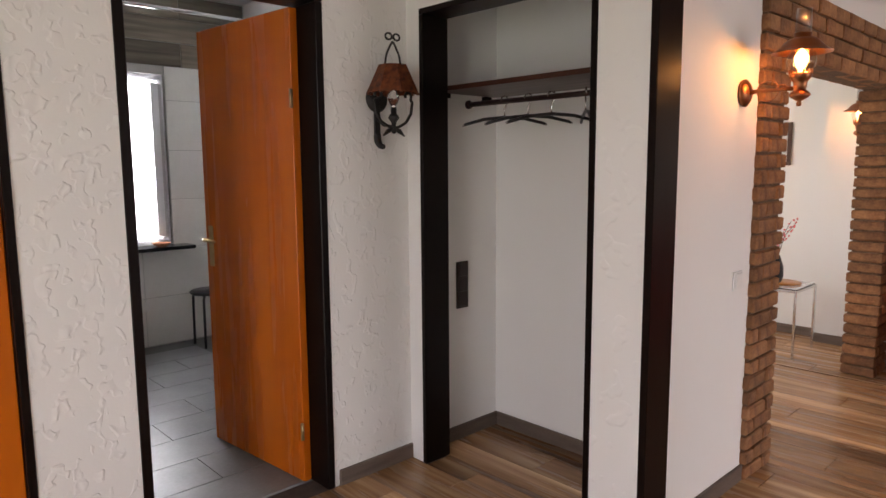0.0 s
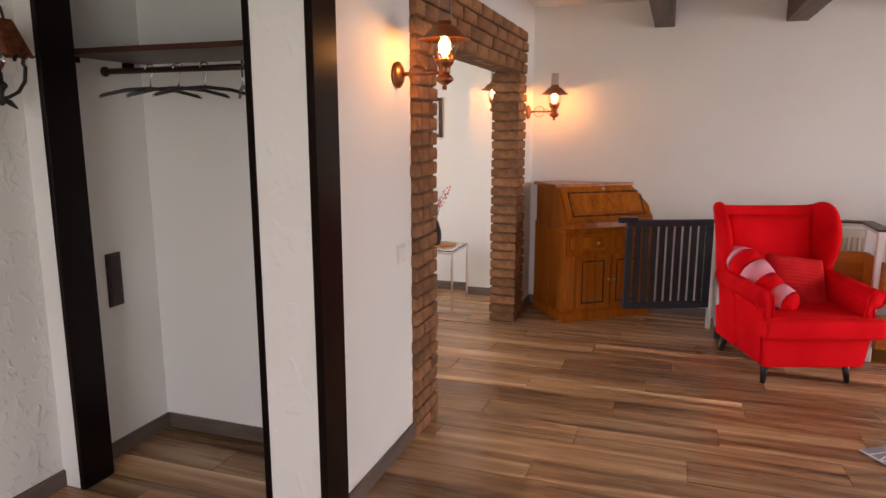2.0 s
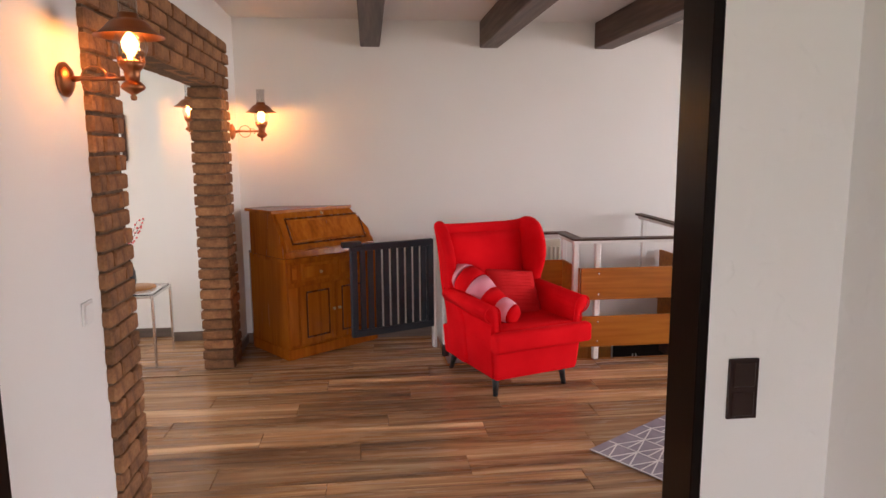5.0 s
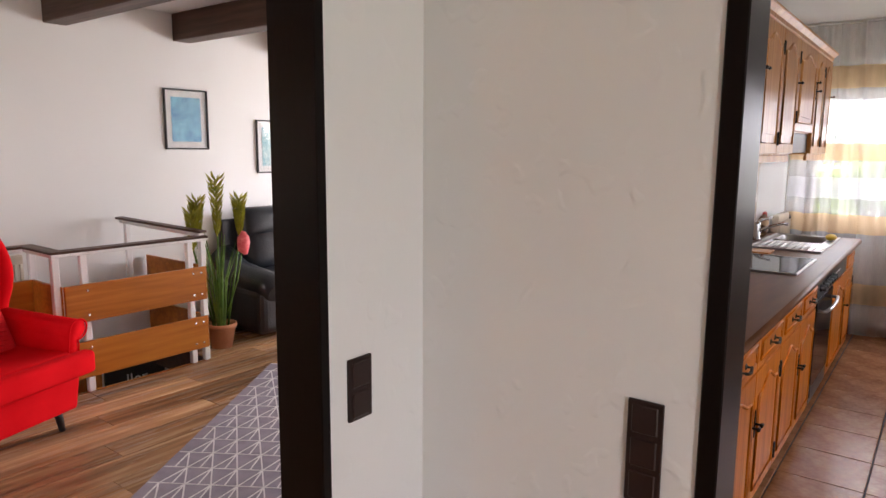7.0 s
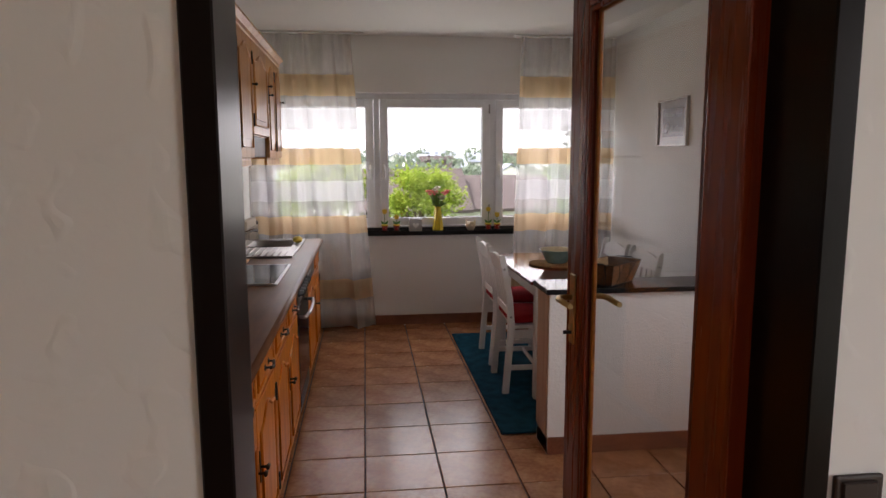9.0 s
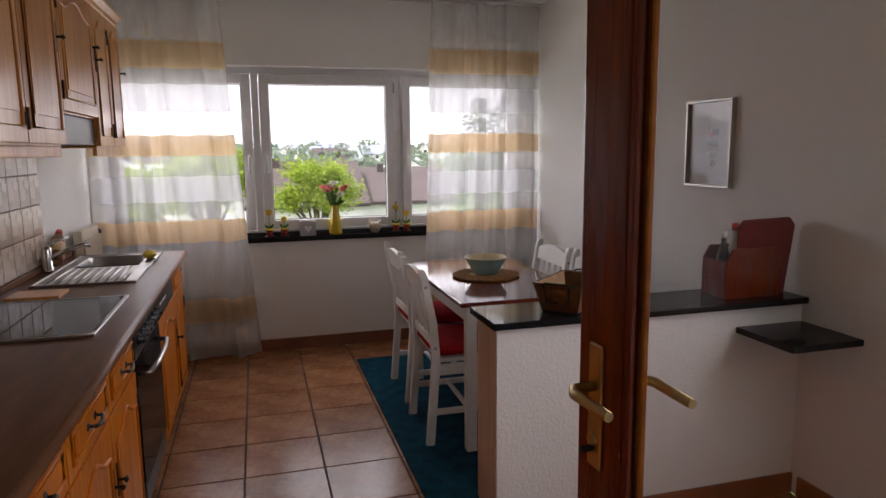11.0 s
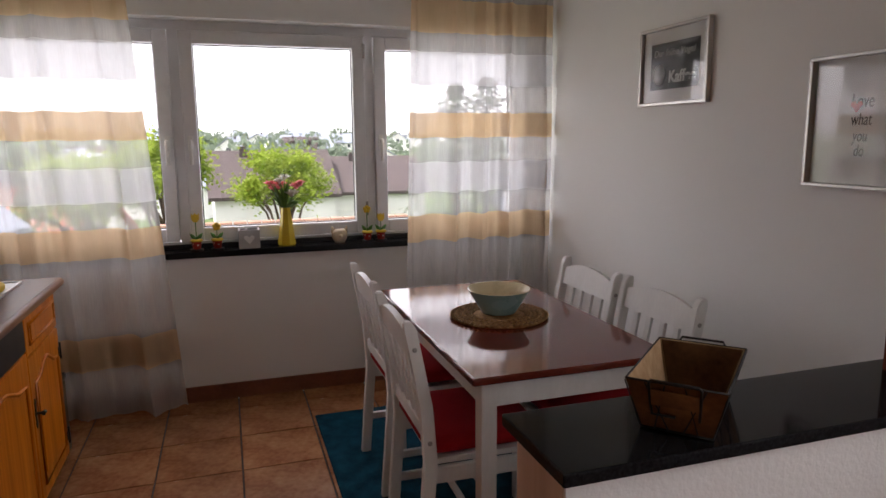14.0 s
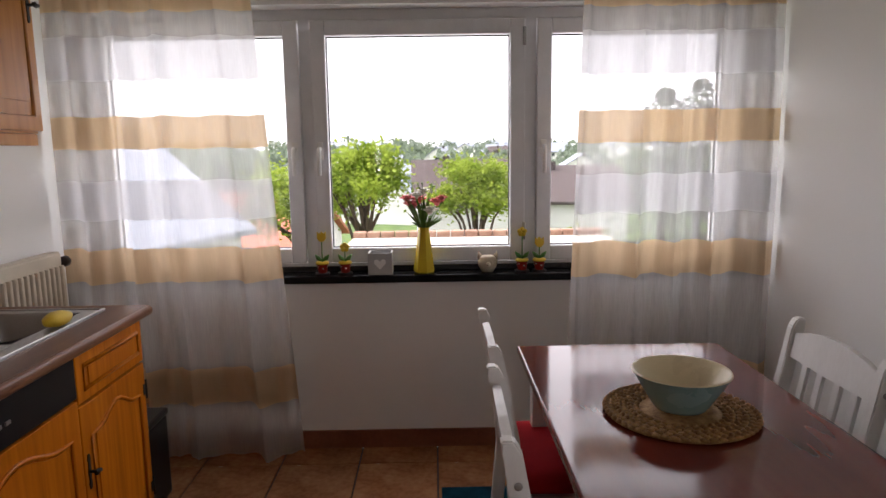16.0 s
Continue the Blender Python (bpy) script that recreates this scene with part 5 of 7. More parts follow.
rug, RL = rug_of("living_rug", "mauve-grey rug with white triangle line pattern", (4.975, -0.04), (5.97, -1.57), 1.2, RUG_GREY)
lines = []
cell, half = 0.152, 0.12
rows, cols = int(RL / cell), int(1.2 / half)
for r in range(rows + 1):
    x = min(r * cell + 0.002, RL - 0.004)
    lines.append(((x, -1.19), (x, -0.01)))
for r in range(rows):
    for c in range(-1, cols):
        y0 = -1.2 + c * half + (half / 2 if r % 2 else 0.0)
        for k in range(3):
            a, b = (r * cell, y0 + half / 2 * (k + 0.0)), ((r + 1) * cell, y0 + half / 2)
            if all(-1.195 < q[1] < -0.005 for q in (a, b)) and b[0] < RL:
                lines.append((a, b))
for a, b in lines:
    dx, dy = b[0] - a[0], b[1] - a[1]
    ln = math.hypot(dx, dy)
    if ln > 0.02:
        ob = new("yarn_line", mesh_of("yarn_line", bx((0, -0.0035, 0.0075), (ln, 0.0035, 0.0098)), RUG_LINE))
        ob.parent = rug
        ob.matrix_local = Matrix.Translation((a[0], a[1], 0)) @ Matrix.Rotation(math.atan2(dy, dx), 4, "Z")

gt = thing("glass_table", "low glass table in front of the sofa", "table", pose(5.95, -2.9, 0))
part("top", lt([(0, 0.42), (0.36, 0.42), (0.37, 0.428), (0.36, 0.436), (0, 0.436)], 32), glass_mat("greenish_glass", (0.75, 0.9, 0.88)), gt)
for k in range(3):
    a = radians(120 * k + 20)
    part("leg", tb([(0.25 * math.cos(a), 0.25 * math.sin(a), 0), (0.25 * math.cos(a), 0.25 * math.sin(a), 0.42)], 0.018, 10), CHROME, gt)


def picture(name, m, w, h, frame_mat, mount, art, label, bar=0.02, depth=0.022, margin=0.05):
    """Back on y = 0, facing -y, centred."""
    ob = thing(name, label, "picture", m)
    for a, b in (((-w / 2, -depth, -h / 2), (w / 2, 0, -h / 2 + bar)), ((-w / 2, -depth, h / 2 - bar), (w / 2, 0, h / 2)), ((-w / 2, -depth, -h / 2 + bar), (-w / 2 + bar, 0, h / 2 - bar)), ((w / 2 - bar, -depth, -h / 2 + bar), (w / 2, 0, h / 2 - bar))):
        part("frame_bar", bx(a, b, 0.002), frame_mat, ob)
    part("mount", bx((-w / 2 + bar, -0.006, -h / 2 + bar), (w / 2 - bar, -0.002, h / 2 - bar)), mount, ob)
    if art:
        part("print", bx((-w / 2 + bar + margin, -0.0085, -h / 2 + bar + margin), (w / 2 - bar - margin, -0.0058, h / 2 - bar - margin)), art, ob)
    gl = part("glazing", bx((-w / 2 + bar, -0.014, -h / 2 + bar), (w / 2 - bar, -0.012, h / 2 - bar)), PANE, ob)
    gl.visible_shadow = False
    return ob


picture("picture", pose(XR, -1.775, 1.705, 0, 0, -90), 0.375, 0.465, BLACK, MAT_WHITE, BLUE_PRINT, "framed blue underwater print in a black frame", 0.011)
picture("picture", pose(XR, -2.62, 1.50, 0, 0, -90), 0.37, 0.46, BLACK, MAT_WHITE, PALE_BLUE_PRINT, "framed pale blue bird print in a black frame", 0.011)
picture("picture", pose(7.45, 3.08, 1.62, 0, 0, -90), 0.3, 0.36, BEAM, MAT_WHITE, OAK_Y, "small brown framed picture in the passage", 0.03)

# chrome and glass side table with a vase of twigs
stb = thing("side_table", "chrome side table with glass top in the passage", "table", pose(6.62, 2.52, 0))
for x in (0, 0.42):
    for y in (0.03, 0.42):
        part("leg", bx((x, y, 0), (x + 0.018, y + 0.018, 0.5), 0.003), CHROME, stb)
for a, b in (((0, 0.03, 0.5), (0.438, 0.048, 0.518)), ((0, 0.42, 0.5), (0.438, 0.438, 0.518)), ((0, 0.048, 0.5), (0.018, 0.42, 0.518)), ((0.42, 0.048, 0.5), (0.438, 0.42, 0.518))):
    part("rail", bx(a, b, 0.002), CHROME, stb)
part("top", bx((0.01, 0.04, 0.519), (0.428, 0.428, 0.527)), GLASS, stb)
tr = thing("tray", "round pale wooden tray on the side table", "tray", pose(6.86, 2.74, 0.528))
part("disc", lt([(0, 0), (0.13, 0), (0.14, 0.006), (0.13, 0.014), (0, 0.014)], 24), OAK_PALE, tr)
vs_ob = thing("twig_vase", "grey-blue vase with pink blossom twigs", "vase", pose(6.80, 2.78, 0.542))
part("body", lt([(0.0, 0), (0.05, 0), (0.065, 0.05), (0.062, 0.12), (0.04, 0.19), (0.032, 0.21), (0.028, 0.21), (0.03, 0.19), (0.0, 0.1)], 20), ANTHRACITE, vs_ob)
for k in range(7):
    a = k * 0.9 + 0.4
    L = 0.2 + 0.14 * random.random()
    tipp = (0.25 * math.cos(a) * L * 2, 0.25 * math.sin(a) * L * 2, 0.2 + L)
    tw = part("twig", tb([(0, 0, 0.12), (tipp[0] * 0.4, tipp[1] * 0.4, 0.2 + L * 0.55), tipp], [0.003, 0.0025, 0.0015], 5), BEAM, vs_ob)
    bm = bmesh.new()
    for j in range(9):
        f = 0.45 + 0.55 * j / 8
        blob(bm, (tipp[0] * f + random.uniform(-0.015, 0.015), tipp[1] * f + random.uniform(-0.015, 0.015), 0.2 + L * f + random.uniform(-0.01, 0.01)), (0.009, 0.009, 0.008), 1)
    part("blossom", bm, PETAL_PINK, tw)


# ---- kitchen ----
# window of three casements
kw = thing("window_2", "wide white three-part kitchen window with black stone sill", "window", pose(0, 0, 0), kind="structure")
FY0, FY1 = YK - 0.17, YK - 0.105
bm = boxes(((0.36, FY0, 0.838), (0.405, FY1, 2.03)), ((3.325, FY0, 0.838), (3.37, FY1, 2.03)), ((0.405, FY0, 0.838), (3.325, FY1, 0.875)), ((0.405, FY0, 1.985), (3.325, FY1, 2.03)),
           ((2.34, FY0, 0.875), (2.39, FY1, 1.985)), ((1.315, FY0, 0.875), (1.365, FY1, 1.985)))
part("window_frame", bm, UPVC, kw)
part("window_sill", bx((0.30, YK - 0.105, 0.802), (3.43, YK + 0.035, 0.838), 0.006, 2), GRANITE, kw, "polished black stone sill")
part("outer_sill", bx((0.36, YK - 0.34, 0.8), (3.37, FY0, 0.83), 0.003), UPVC, kw)
part("track", bx((0.36, FY1, 0.8385), (3.37, FY1 + 0.02, 0.862), 0.003), BLACK, kw)
for a, b, hs in ((2.392, 3.323, 0), (1.367, 2.338, 1), (0.407, 1.313, 1)):
    s, y0, y1 = 0.068, FY0 + 0.015, FY1 + 0.022
    bm = bmesh.new()
    for p, q in (((a, y0, 0.88), (a + s, y1, 1.98)), ((b - s, y0, 0.88), (b, y1, 1.98)), ((a + s, y0, 0.88), (b - s, y1, 0.88 + s)), ((a + s, y0, 1.98 - s), (b - s, y1, 1.98))):
        box(bm, p, q, 0.006, 2)
    cs = part("casement", bm, UPVC, kw)
    bm = bmesh.new()
    for p, q in (((a + s, y0 + 0.03, 0.88 + s), (a + s + 0.005, y0 + 0.04, 1.98 - s)), ((b - s - 0.005, y0 + 0.03, 0.88 + s), (b - s, y0 + 0.04, 1.98 - s)), ((a + s, y0 + 0.03, 0.88 + s), (b - s, y0 + 0.04, 0.885 + s)), ((a + s, y0 + 0.03, 1.975 - s), (b - s, y0 + 0.04, 1.98 - s))):
        box(bm, p, q)
    part("gasket", bm, BLACK, cs)
    pn = part("pane", bx((a + s, y0 + 0.02, 0.88 + s), (b - s, y0 + 0.026, 1.98 - s)), PANE, kw)
    pn.visible_shadow = False
    hx = a + 0.03 if hs == 0 else b - 0.03
    bm = bmesh.new()
    box(bm, (hx - 0.014, y1, 1.36), (hx + 0.014, y1 + 0.01, 1.44), 0.004, 2)
    tube(bm, [(hx, y1 + 0.01, 1.41), (hx, y1 + 0.04, 1.41), (hx, y1 + 0.045, 1.39), (hx, y1 + 0.045, 1.29)], [0.01, 0.01, 0.011, 0.009], 8)
    part("window_handle", bm, WHITE_PLASTIC, cs)
    for z in (1.02, 1.9):
        hz = b - 0.004 if hs == 0 else a + 0.004
        part("hinge", tb([(hz, y1 + 0.008, z - 0.04), (hz, y1 + 0.008, z + 0.04)], 0.008, 8), STEEL if hs else WHITE_PLASTIC, cs)


# curtains: one wavy net cloth in bands
def curtain(name, x0, x1, folds, seed, hem, label, lean, y=-4.955):
    """lean: how far the free edge moves along the wall for each metre of height."""
    ob = thing(name, label, "curtain", pose(0, 0, 0))
    n = 130
    zs = [2.482, 2.16, 1.985, 1.885, 1.705, 1.557, 1.42, 1.285, 1.115, 0.989, 0.838, 0.44, 0.272, hem]
    mats = [NET, NET_TAN, NET, NET_DENSE, NET, NET_TAN, NET, NET_DENSE, NET, NET_TAN, NET, NET_TAN, NET]

    def at(u, z):
        f = 1 - (z - hem) / (2.482 - hem)
        amp = 0.03 + 0.036 * f
        q = u + 0.035 * math.sin(9 * u + seed) + 0.006 * math.sin(4 * z + 11 * u + seed)
        w = 1.3 - 2.2 * abs(math.sin(q * folds * math.pi + seed)) ** 0.7 + 0.25 * math.sin(q * folds * 5.1 * math.pi + 2 * seed + z)
        x = x0 + (x1 - x0) * u
        x += lean * (z - 1.2) * ((1 - u) if lean > 0 else u)
        sag = 0.007 * math.sin(u * folds * 2 * math.pi + seed + 1.2)
        return (x, y + amp * w * 0.7, z + sag * f + (0.02 * math.sin(u * folds * 2 * math.pi + 1) if z == hem else 0))
    for k, mt in enumerate(mats):
        bm = bmesh.new()
        rows = max(1, int((zs[k] - zs[k + 1]) / 0.08))
        grid = [[bm.verts.new(at(i / n, zs[k] + (zs[k + 1] - zs[k]) * r / rows)) for i in range(n + 1)] for r in range(rows + 1)]
        for r in range(rows):
            for i in range(n):
                fc = bm.faces.new((grid[r][i], grid[r][i + 1], grid[r + 1][i + 1], grid[r + 1][i]))
                fc.smooth = True
        part("tan_band" if mt is NET_TAN else "dense_band" if mt is NET_DENSE else "net_band", bm, mt, ob)
    part("rail", bx((x0 - 0.02, y - 0.015, 2.482), (x1 + 0.02, y + 0.015, 2.499), 0.002), WHITE_PLASTIC, ob)


curtain("curtain", 2.485, 3.42, 4.3, 0.6, 0.02, "sheer white curtain with tan stripes at the window", 0.07)
curtain("curtain", 0.30, 1.18, 4.6, 2.1, 0.02, "sheer white curtain with tan stripes beside the wall", -0.035)


# cabinet parts
def iron_pull(parent, m, name="handle", vertical=True):
    bm = bmesh.new()
    if vertical:
        prism(bm, [(-0.004, -0.055), (0.004, -0.055), (0.008, -0.04), (0.005, -0.028), (0.008, 0.0), (0.005, 0.028), (0.008, 0.04), (0.004, 0.055), (-0.004, 0.055), (-0.008, 0.04), (-0.005, 0.028), (-0.008, 0.0), (-0.005, -0.028), (-0.008, -0.04)], 0.003, m @ pose(0, 0, 0, 90, 0, 0))
        tube(bm, [(0, -0.003, 0), (0, -0.02, 0), (0, -0.028, 0)], [0.005, 0.005, 0.011], 8, False, m)
        tube(bm, [(-0.014, -0.028, 0), (0.014, -0.028, 0)], [0.006, 0.006], 8, False, m)
    else:
        for s in (-1, 1):
            lathe(bm, [(0.014, 0), (0.012, 0.004), (0.004, 0.008)], 10, m @ pose(s * 0.04, 0, 0, 90, 0, 0))
            tube(bm, [(s * 0.04, 0, 0), (s * 0.04, -0.022, 0)], 0.004, 6, False, m)
        tube(bm, [(-0.042, -0.022, 0), (-0.02, -0.026, -0.006), (0, -0.027, -0.008), (0.02, -0.026, -0.006), (0.042, -0.022, 0)], [0.006, 0.005, 0.007, 0.005, 0.006], 8, False, m)
    return part(name, bm, IRON, parent, "black wrought-iron pull")


def arch_outline(w, h, rise, inset):
    """Outline of a cathedral panel, x from -w/2, z from 0."""
    a, b, t = w / 2 - inset, inset, h - inset
    pts = [(-a, b), (a, b), (a, t - rise)]
    for i in range(1, 12):
        u = 1 - 2 * i / 12
        sh = 0.5 + 0.5 * math.cos(math.pi * min(1, abs(u) / 0.8))
        pts.append((a * u, t - rise + rise * sh))
    pts.append((-a, t - rise))
    return pts


def panel_door(parent, m, w, h, wood, arch=True, pull="right", name="door", thick=0.02):
    """Front facing -y, foot centre at the pose."""
    dr = part(name, bx((-w / 2 + 0.002, -thick, 0.002), (w / 2 - 0.002, 0, h - 0.002), 0.004, 2, m), wood, parent)
    ins = min(0.055, w * 0.16, h * 0.26)
    o = arch_outline(w, h, 0.05 if arch else 0.0, ins) if arch else [(-w / 2 + ins, ins), (w / 2 - ins, ins), (w / 2 - ins, h - ins), (-w / 2 + ins, h - ins)]
    bm = bmesh.new()
    tube(bm, [(x, -thick - 0.001, z) for x, z in o], 0.007, 6, True, m)
    part("moulding", bm, wood, dr)
    bm = bmesh.new()
    c = (sum(p[0] for p in o) / len(o), sum(p[1] for p in o) / len(o))
    prism(bm, [(c[0] + (x - c[0]) * 0.86, c[1] + (z - c[1]) * (0.9 if h > 0.3 else 0.75)) for x, z in o], 0.005, m @ pose(0, -thick + 0.0005, 0, 90, 0, 0), 0.0)
    part("field", bm, wood, dr)
    if pull == "mid":
        iron_pull(dr, m @ pose(0, -thick - 0.002, h / 2), vertical=False)
    elif pull:
        s = 1 if pull == "right" else -1
        iron_pull(dr, m @ pose(s * (w / 2 - 0.025), -thick, h * 0.62))
        for z in (0.08, h - 0.1):
            hb = bmesh.new()
            tube(hb, [(-s * (w / 2 - 0.004), -thick - 0.004, z - 0.035), (-s * (w / 2 - 0.004), -thick - 0.004, z + 0.035)], [0.004, 0.004], 6, False, m)
            box(hb, (-s * (w / 2 - 0.014) - 0.008, -thick - 0.003, z - 0.02), (-s * (w / 2 - 0.014) + 0.008, -thick, z + 0.02), 0.002, 1, m)
            part("hinge", hb, IRON, dr)
    return dr


CF = 2.862          # front of the base carcasses
R90 = pose(0, 0, 0, 0, 0, -90)


def base_unit(y0, y1, kind, i):
    """Base cabinet from y0 (far) to y1 (near), fronts facing -x."""
    w = y1 - y0
    lab = {"door": "golden oak base cabinet with drawer and arched door", "oven": "built-in black oven under the hob", "washer": "dishwasher with oak front and black panel"}[kind]
    ob = thing({"door": "base_cabinet", "oven": "oven", "washer": "dishwasher"}[kind], lab, {"door": "cabinet", "oven": "oven", "washer": "dishwasher"}[kind], pose(CF, (y0 + y1) / 2, 0), group="kitchen base units" if kind == "door" else "")
    part("carcass", bx((0, -w / 2 + 0.001, 0.1), (KE - CF - 0.003, w / 2 - 0.001, 0.72 if i < 2 else 0.824)), OAK, ob)
    part("plinth", bx((0.04, -w / 2 + 0.001, 0), (0.055, w / 2 - 0.001, 0.1)), BROWN_PLASTIC, ob)
    m = R90
    side = "left" if i % 2 or i == 0 else "right"
    if kind == "door":
        panel_door(ob, m @ pose(0, 0, 0.665), w, 0.152, OAK, False, "mid" if i else None, "drawer")
        panel_door(ob, m @ pose(0, 0, 0.108), w, 0.552, OAK, True, side)
    elif kind == "washer":
        part("control_panel", bx((-w / 2 + 0.002, -0.02, 0.69), (w / 2 - 0.002, 0, 0.822), 0.004, 2, m), BLACK, ob, "black control panel with small buttons")
        for k in range(6):
            part("button", bx((-0.2 + 0.035 * k, -0.024, 0.745), (-0.18 + 0.035 * k, -0.019, 0.755), 0.001, 1, m), WHITE_PLASTIC if k % 3 == 0 else STEEL, ob)
        panel_door(ob, m @ pose(0, 0, 0.108), w, 0.577, OAK, True, None)
    else:
        part("control_panel", bx((-w / 2 + 0.002, -0.022, 0.69), (w / 2 - 0.002, 0, 0.822), 0.004, 2, m), BLACK, ob, "black oven panel with knobs")
        for x in (-0.22, -0.13, -0.04, 0.05, 0.14, 0.23):
            part("knob", lt([(0.022, 0), (0.022, 0.006), (0.016, 0.01), (0.015, 0.028), (0.012, 0.03)], 16, m @ pose(x, -0.022, 0.755, 90, 0, 0)), BLACK, ob)
        dr = part("oven_door", bx((-w / 2 + 0.004, -0.025, 0.2), (w / 2 - 0.004, 0, 0.685), 0.005, 2, m), BLACK_GLASS, ob, "black glass oven door")
        bm = bmesh.new()
        tube(bm, [(-0.24, -0.025, 0.63), (-0.24, -0.06, 0.63), (-0.1, -0.072, 0.63), (0.1, -0.072, 0.63), (0.24, -0.06, 0.63), (0.24, -0.025, 0.63)], [0.009, 0.01, 0.01, 0.01, 0.01, 0.009], 8, False, m)
        part("bar_handle", bm, STEEL, dr, "metal bar handle")
        part("lower_front", bx((-w / 2 + 0.004, -0.02, 0.105), (w / 2 - 0.004, 0, 0.196), 0.004, 1, m), BLACK, ob)


units = [(-4.39, -3.95, "door"), (-3.95, -3.35, "washer"), (-3.35, -2.75, "oven"), (-2.75, -2.3, "door"), (-2.3, -1.85, "door"), (-1.85, -1.4, "door"), (-1.4, -0.9, "door"), (-0.9, -0.42, "door")]
for i, (a, b, k) in enumerate(units):
    base_unit(a, b, k, i)

# worktop with the sink let in
SX0, SX1, SY0, SY1 = 2.93, 3.36, -4.33, -3.42
wt = thing("worktop", "brown laminate kitchen worktop with a rounded pale front edge", "worktop", pose(0, 0, 0))
ix0, ix1, iy0, iy1 = 2.99, 3.30, -4.28, -3.92
for a, b in (((2.82, -4.41, 0.826), (ix0, -0.4, 0.864)), ((ix1, -4.41, 0.826), (KE - 0.001, -0.4, 0.864)), ((ix0, -4.41, 0.826), (ix1, iy0, 0.864)), ((ix0, iy1, 0.826), (ix1, -0.4, 0.864))):
    part("slab", bx(a, b), WORKTOP, wt)
part("front_edge", tb([(2.822, -4.41, 0.845), (2.822, -0.4, 0.845)], 0.0187, 12), WORKTOP, wt, "rounded worktop edge")
part("upstand", bx((KE - 0.022, -4.41, 0.864), (KE - 0.001, -0.4, 0.892), 0.004, 2), WORKTOP, wt)

sink = thing("sink", "stainless steel sink with ribbed draining board", "sink", pose(0, 0, 0))
bm = bmesh.new()
for a, b in (((SX0, SY0, 0.864), (ix0, SY1, 0.8705)), ((ix1, SY0, 0.864), (SX1, SY1, 0.8705)), ((ix0, SY0, 0.864), (ix1, iy0, 0.8705)), ((ix0, iy1, 0.864), (ix1, SY1, 0.8665))):
    box(bm, a, b)
part("rim", bm, STEEL, sink)
bm = bmesh.new()
n, rings = 28, []
for f, z in ((1.0, 0.870), (0.97, 0.862), (0.93, 0.76), (0.85, 0.735), (0.0, 0.728)):
    ring = []
    for k in range(n):
        a = 2 * math.pi * k / n
        ca, sa = math.cos(a), math.sin(a)
        p = 0.42
        ring.append(bm.verts.new(((ix0 + ix1) / 2 + f * (ix1 - ix0) / 2 * math.copysign(abs(ca) ** p, ca), (iy0 + iy1) / 2 + f * (iy1 - iy0) / 2 * math.copysign(abs(sa) ** p, sa), z)))
    rings.append(ring)
for p, q in zip(rings, rings[1:]):
    for k in range(n):
        fc = bm.faces.new((p[k], p[(k + 1) % n], q[(k + 1) % n], q[k]))
        fc.smooth = True
part("basin", bm, STEEL, sink)
for k in range(9):
    x = 2.985 + 0.04 * k
    part("drain_rib", tb([(x, -3.88, 0.868), (x, -3.46, 0.867)], 0.0055, 8), STEEL, sink)
for a, b in (((SX0, SY0, 0.866), (SX1, SY0 + 0.012, 0.875)), ((SX0, SY1 - 0.012, 0.866), (SX1, SY1, 0.875)), ((SX0, SY0, 0.866), (SX0 + 0.012, SY1, 0.875)), ((SX1 - 0.012, SY0, 0.866), (SX1, SY1, 0.875))):
    part("edge_bead", bx(a, b, 0.004, 2), STEEL, sink)
tap = thing("tap", "chrome single-lever kitchen tap", "tap", pose(3.40, -3.86, 0.864))
part("body", lt([(0.028, 0), (0.028, 0.01), (0.024, 0.014), (0.024, 0.11), (0.02, 0.125), (0.0, 0.128)], 18), CHROME, tap)
part("spout", tb([(-0.01, 0, 0.06), (-0.08, -0.02, 0.1), (-0.16, -0.04, 0.125), (-0.19, -0.048, 0.118)], [0.014, 0.012, 0.011, 0.012], 10), CHROME, tap)
part("lever", tb([(0, 0, 0.125), (-0.03, -0.02, 0.145), (-0.09, -0.06, 0.165)], [0.012, 0.009, 0.006], 8), CHROME, tap)
sp = thing("sponge", "yellow oval sponge on the sink edge", "sponge", pose(2.965, -4.1, 0.875))
bm = bmesh.new()
blob(bm, (0, 0, 0.02), (0.035, 0.06, 0.024), 3, 0.08)
part("body", bm, YELLOW_MATT, sp)
bt = thing("dish_bottle", "printed brown bottle leaning behind the sink", "bottle", pose(3.385, -3.93, 0.905))
lean = pose(0, 0, 0, 66, 0, 8)
part("body", lt([(0.0, 0), (0.032, 0.0), (0.038, 0.012), (0.04, 0.06), (0.038, 0.17), (0.03, 0.22), (0.016, 0.245), (0.014, 0.262)], 18, lean), PAPER_BROWN, bt, "brown printed bottle body")
part("label_sleeve", lt([(0.0405, 0.05), (0.0412, 0.06), (0.0405, 0.15), (0.039, 0.155)], 18, lean), PAPER, bt, "pale printed sleeve")
part("cap", lt([(0.016, 0.262), (0.018, 0.268), (0.017, 0.3), (0.01, 0.31), (0.0, 0.312)], 14, lean), RED_PAINT, bt, "red cap")
hob = thing("hob", "black ceramic glass hob with steel trim", "hob", pose(0, 0, 0))
part("glass", bx((2.92, -3.09, 0.868), (3.38, -2.5, 0.8725)), BLACK_GLASS, hob)
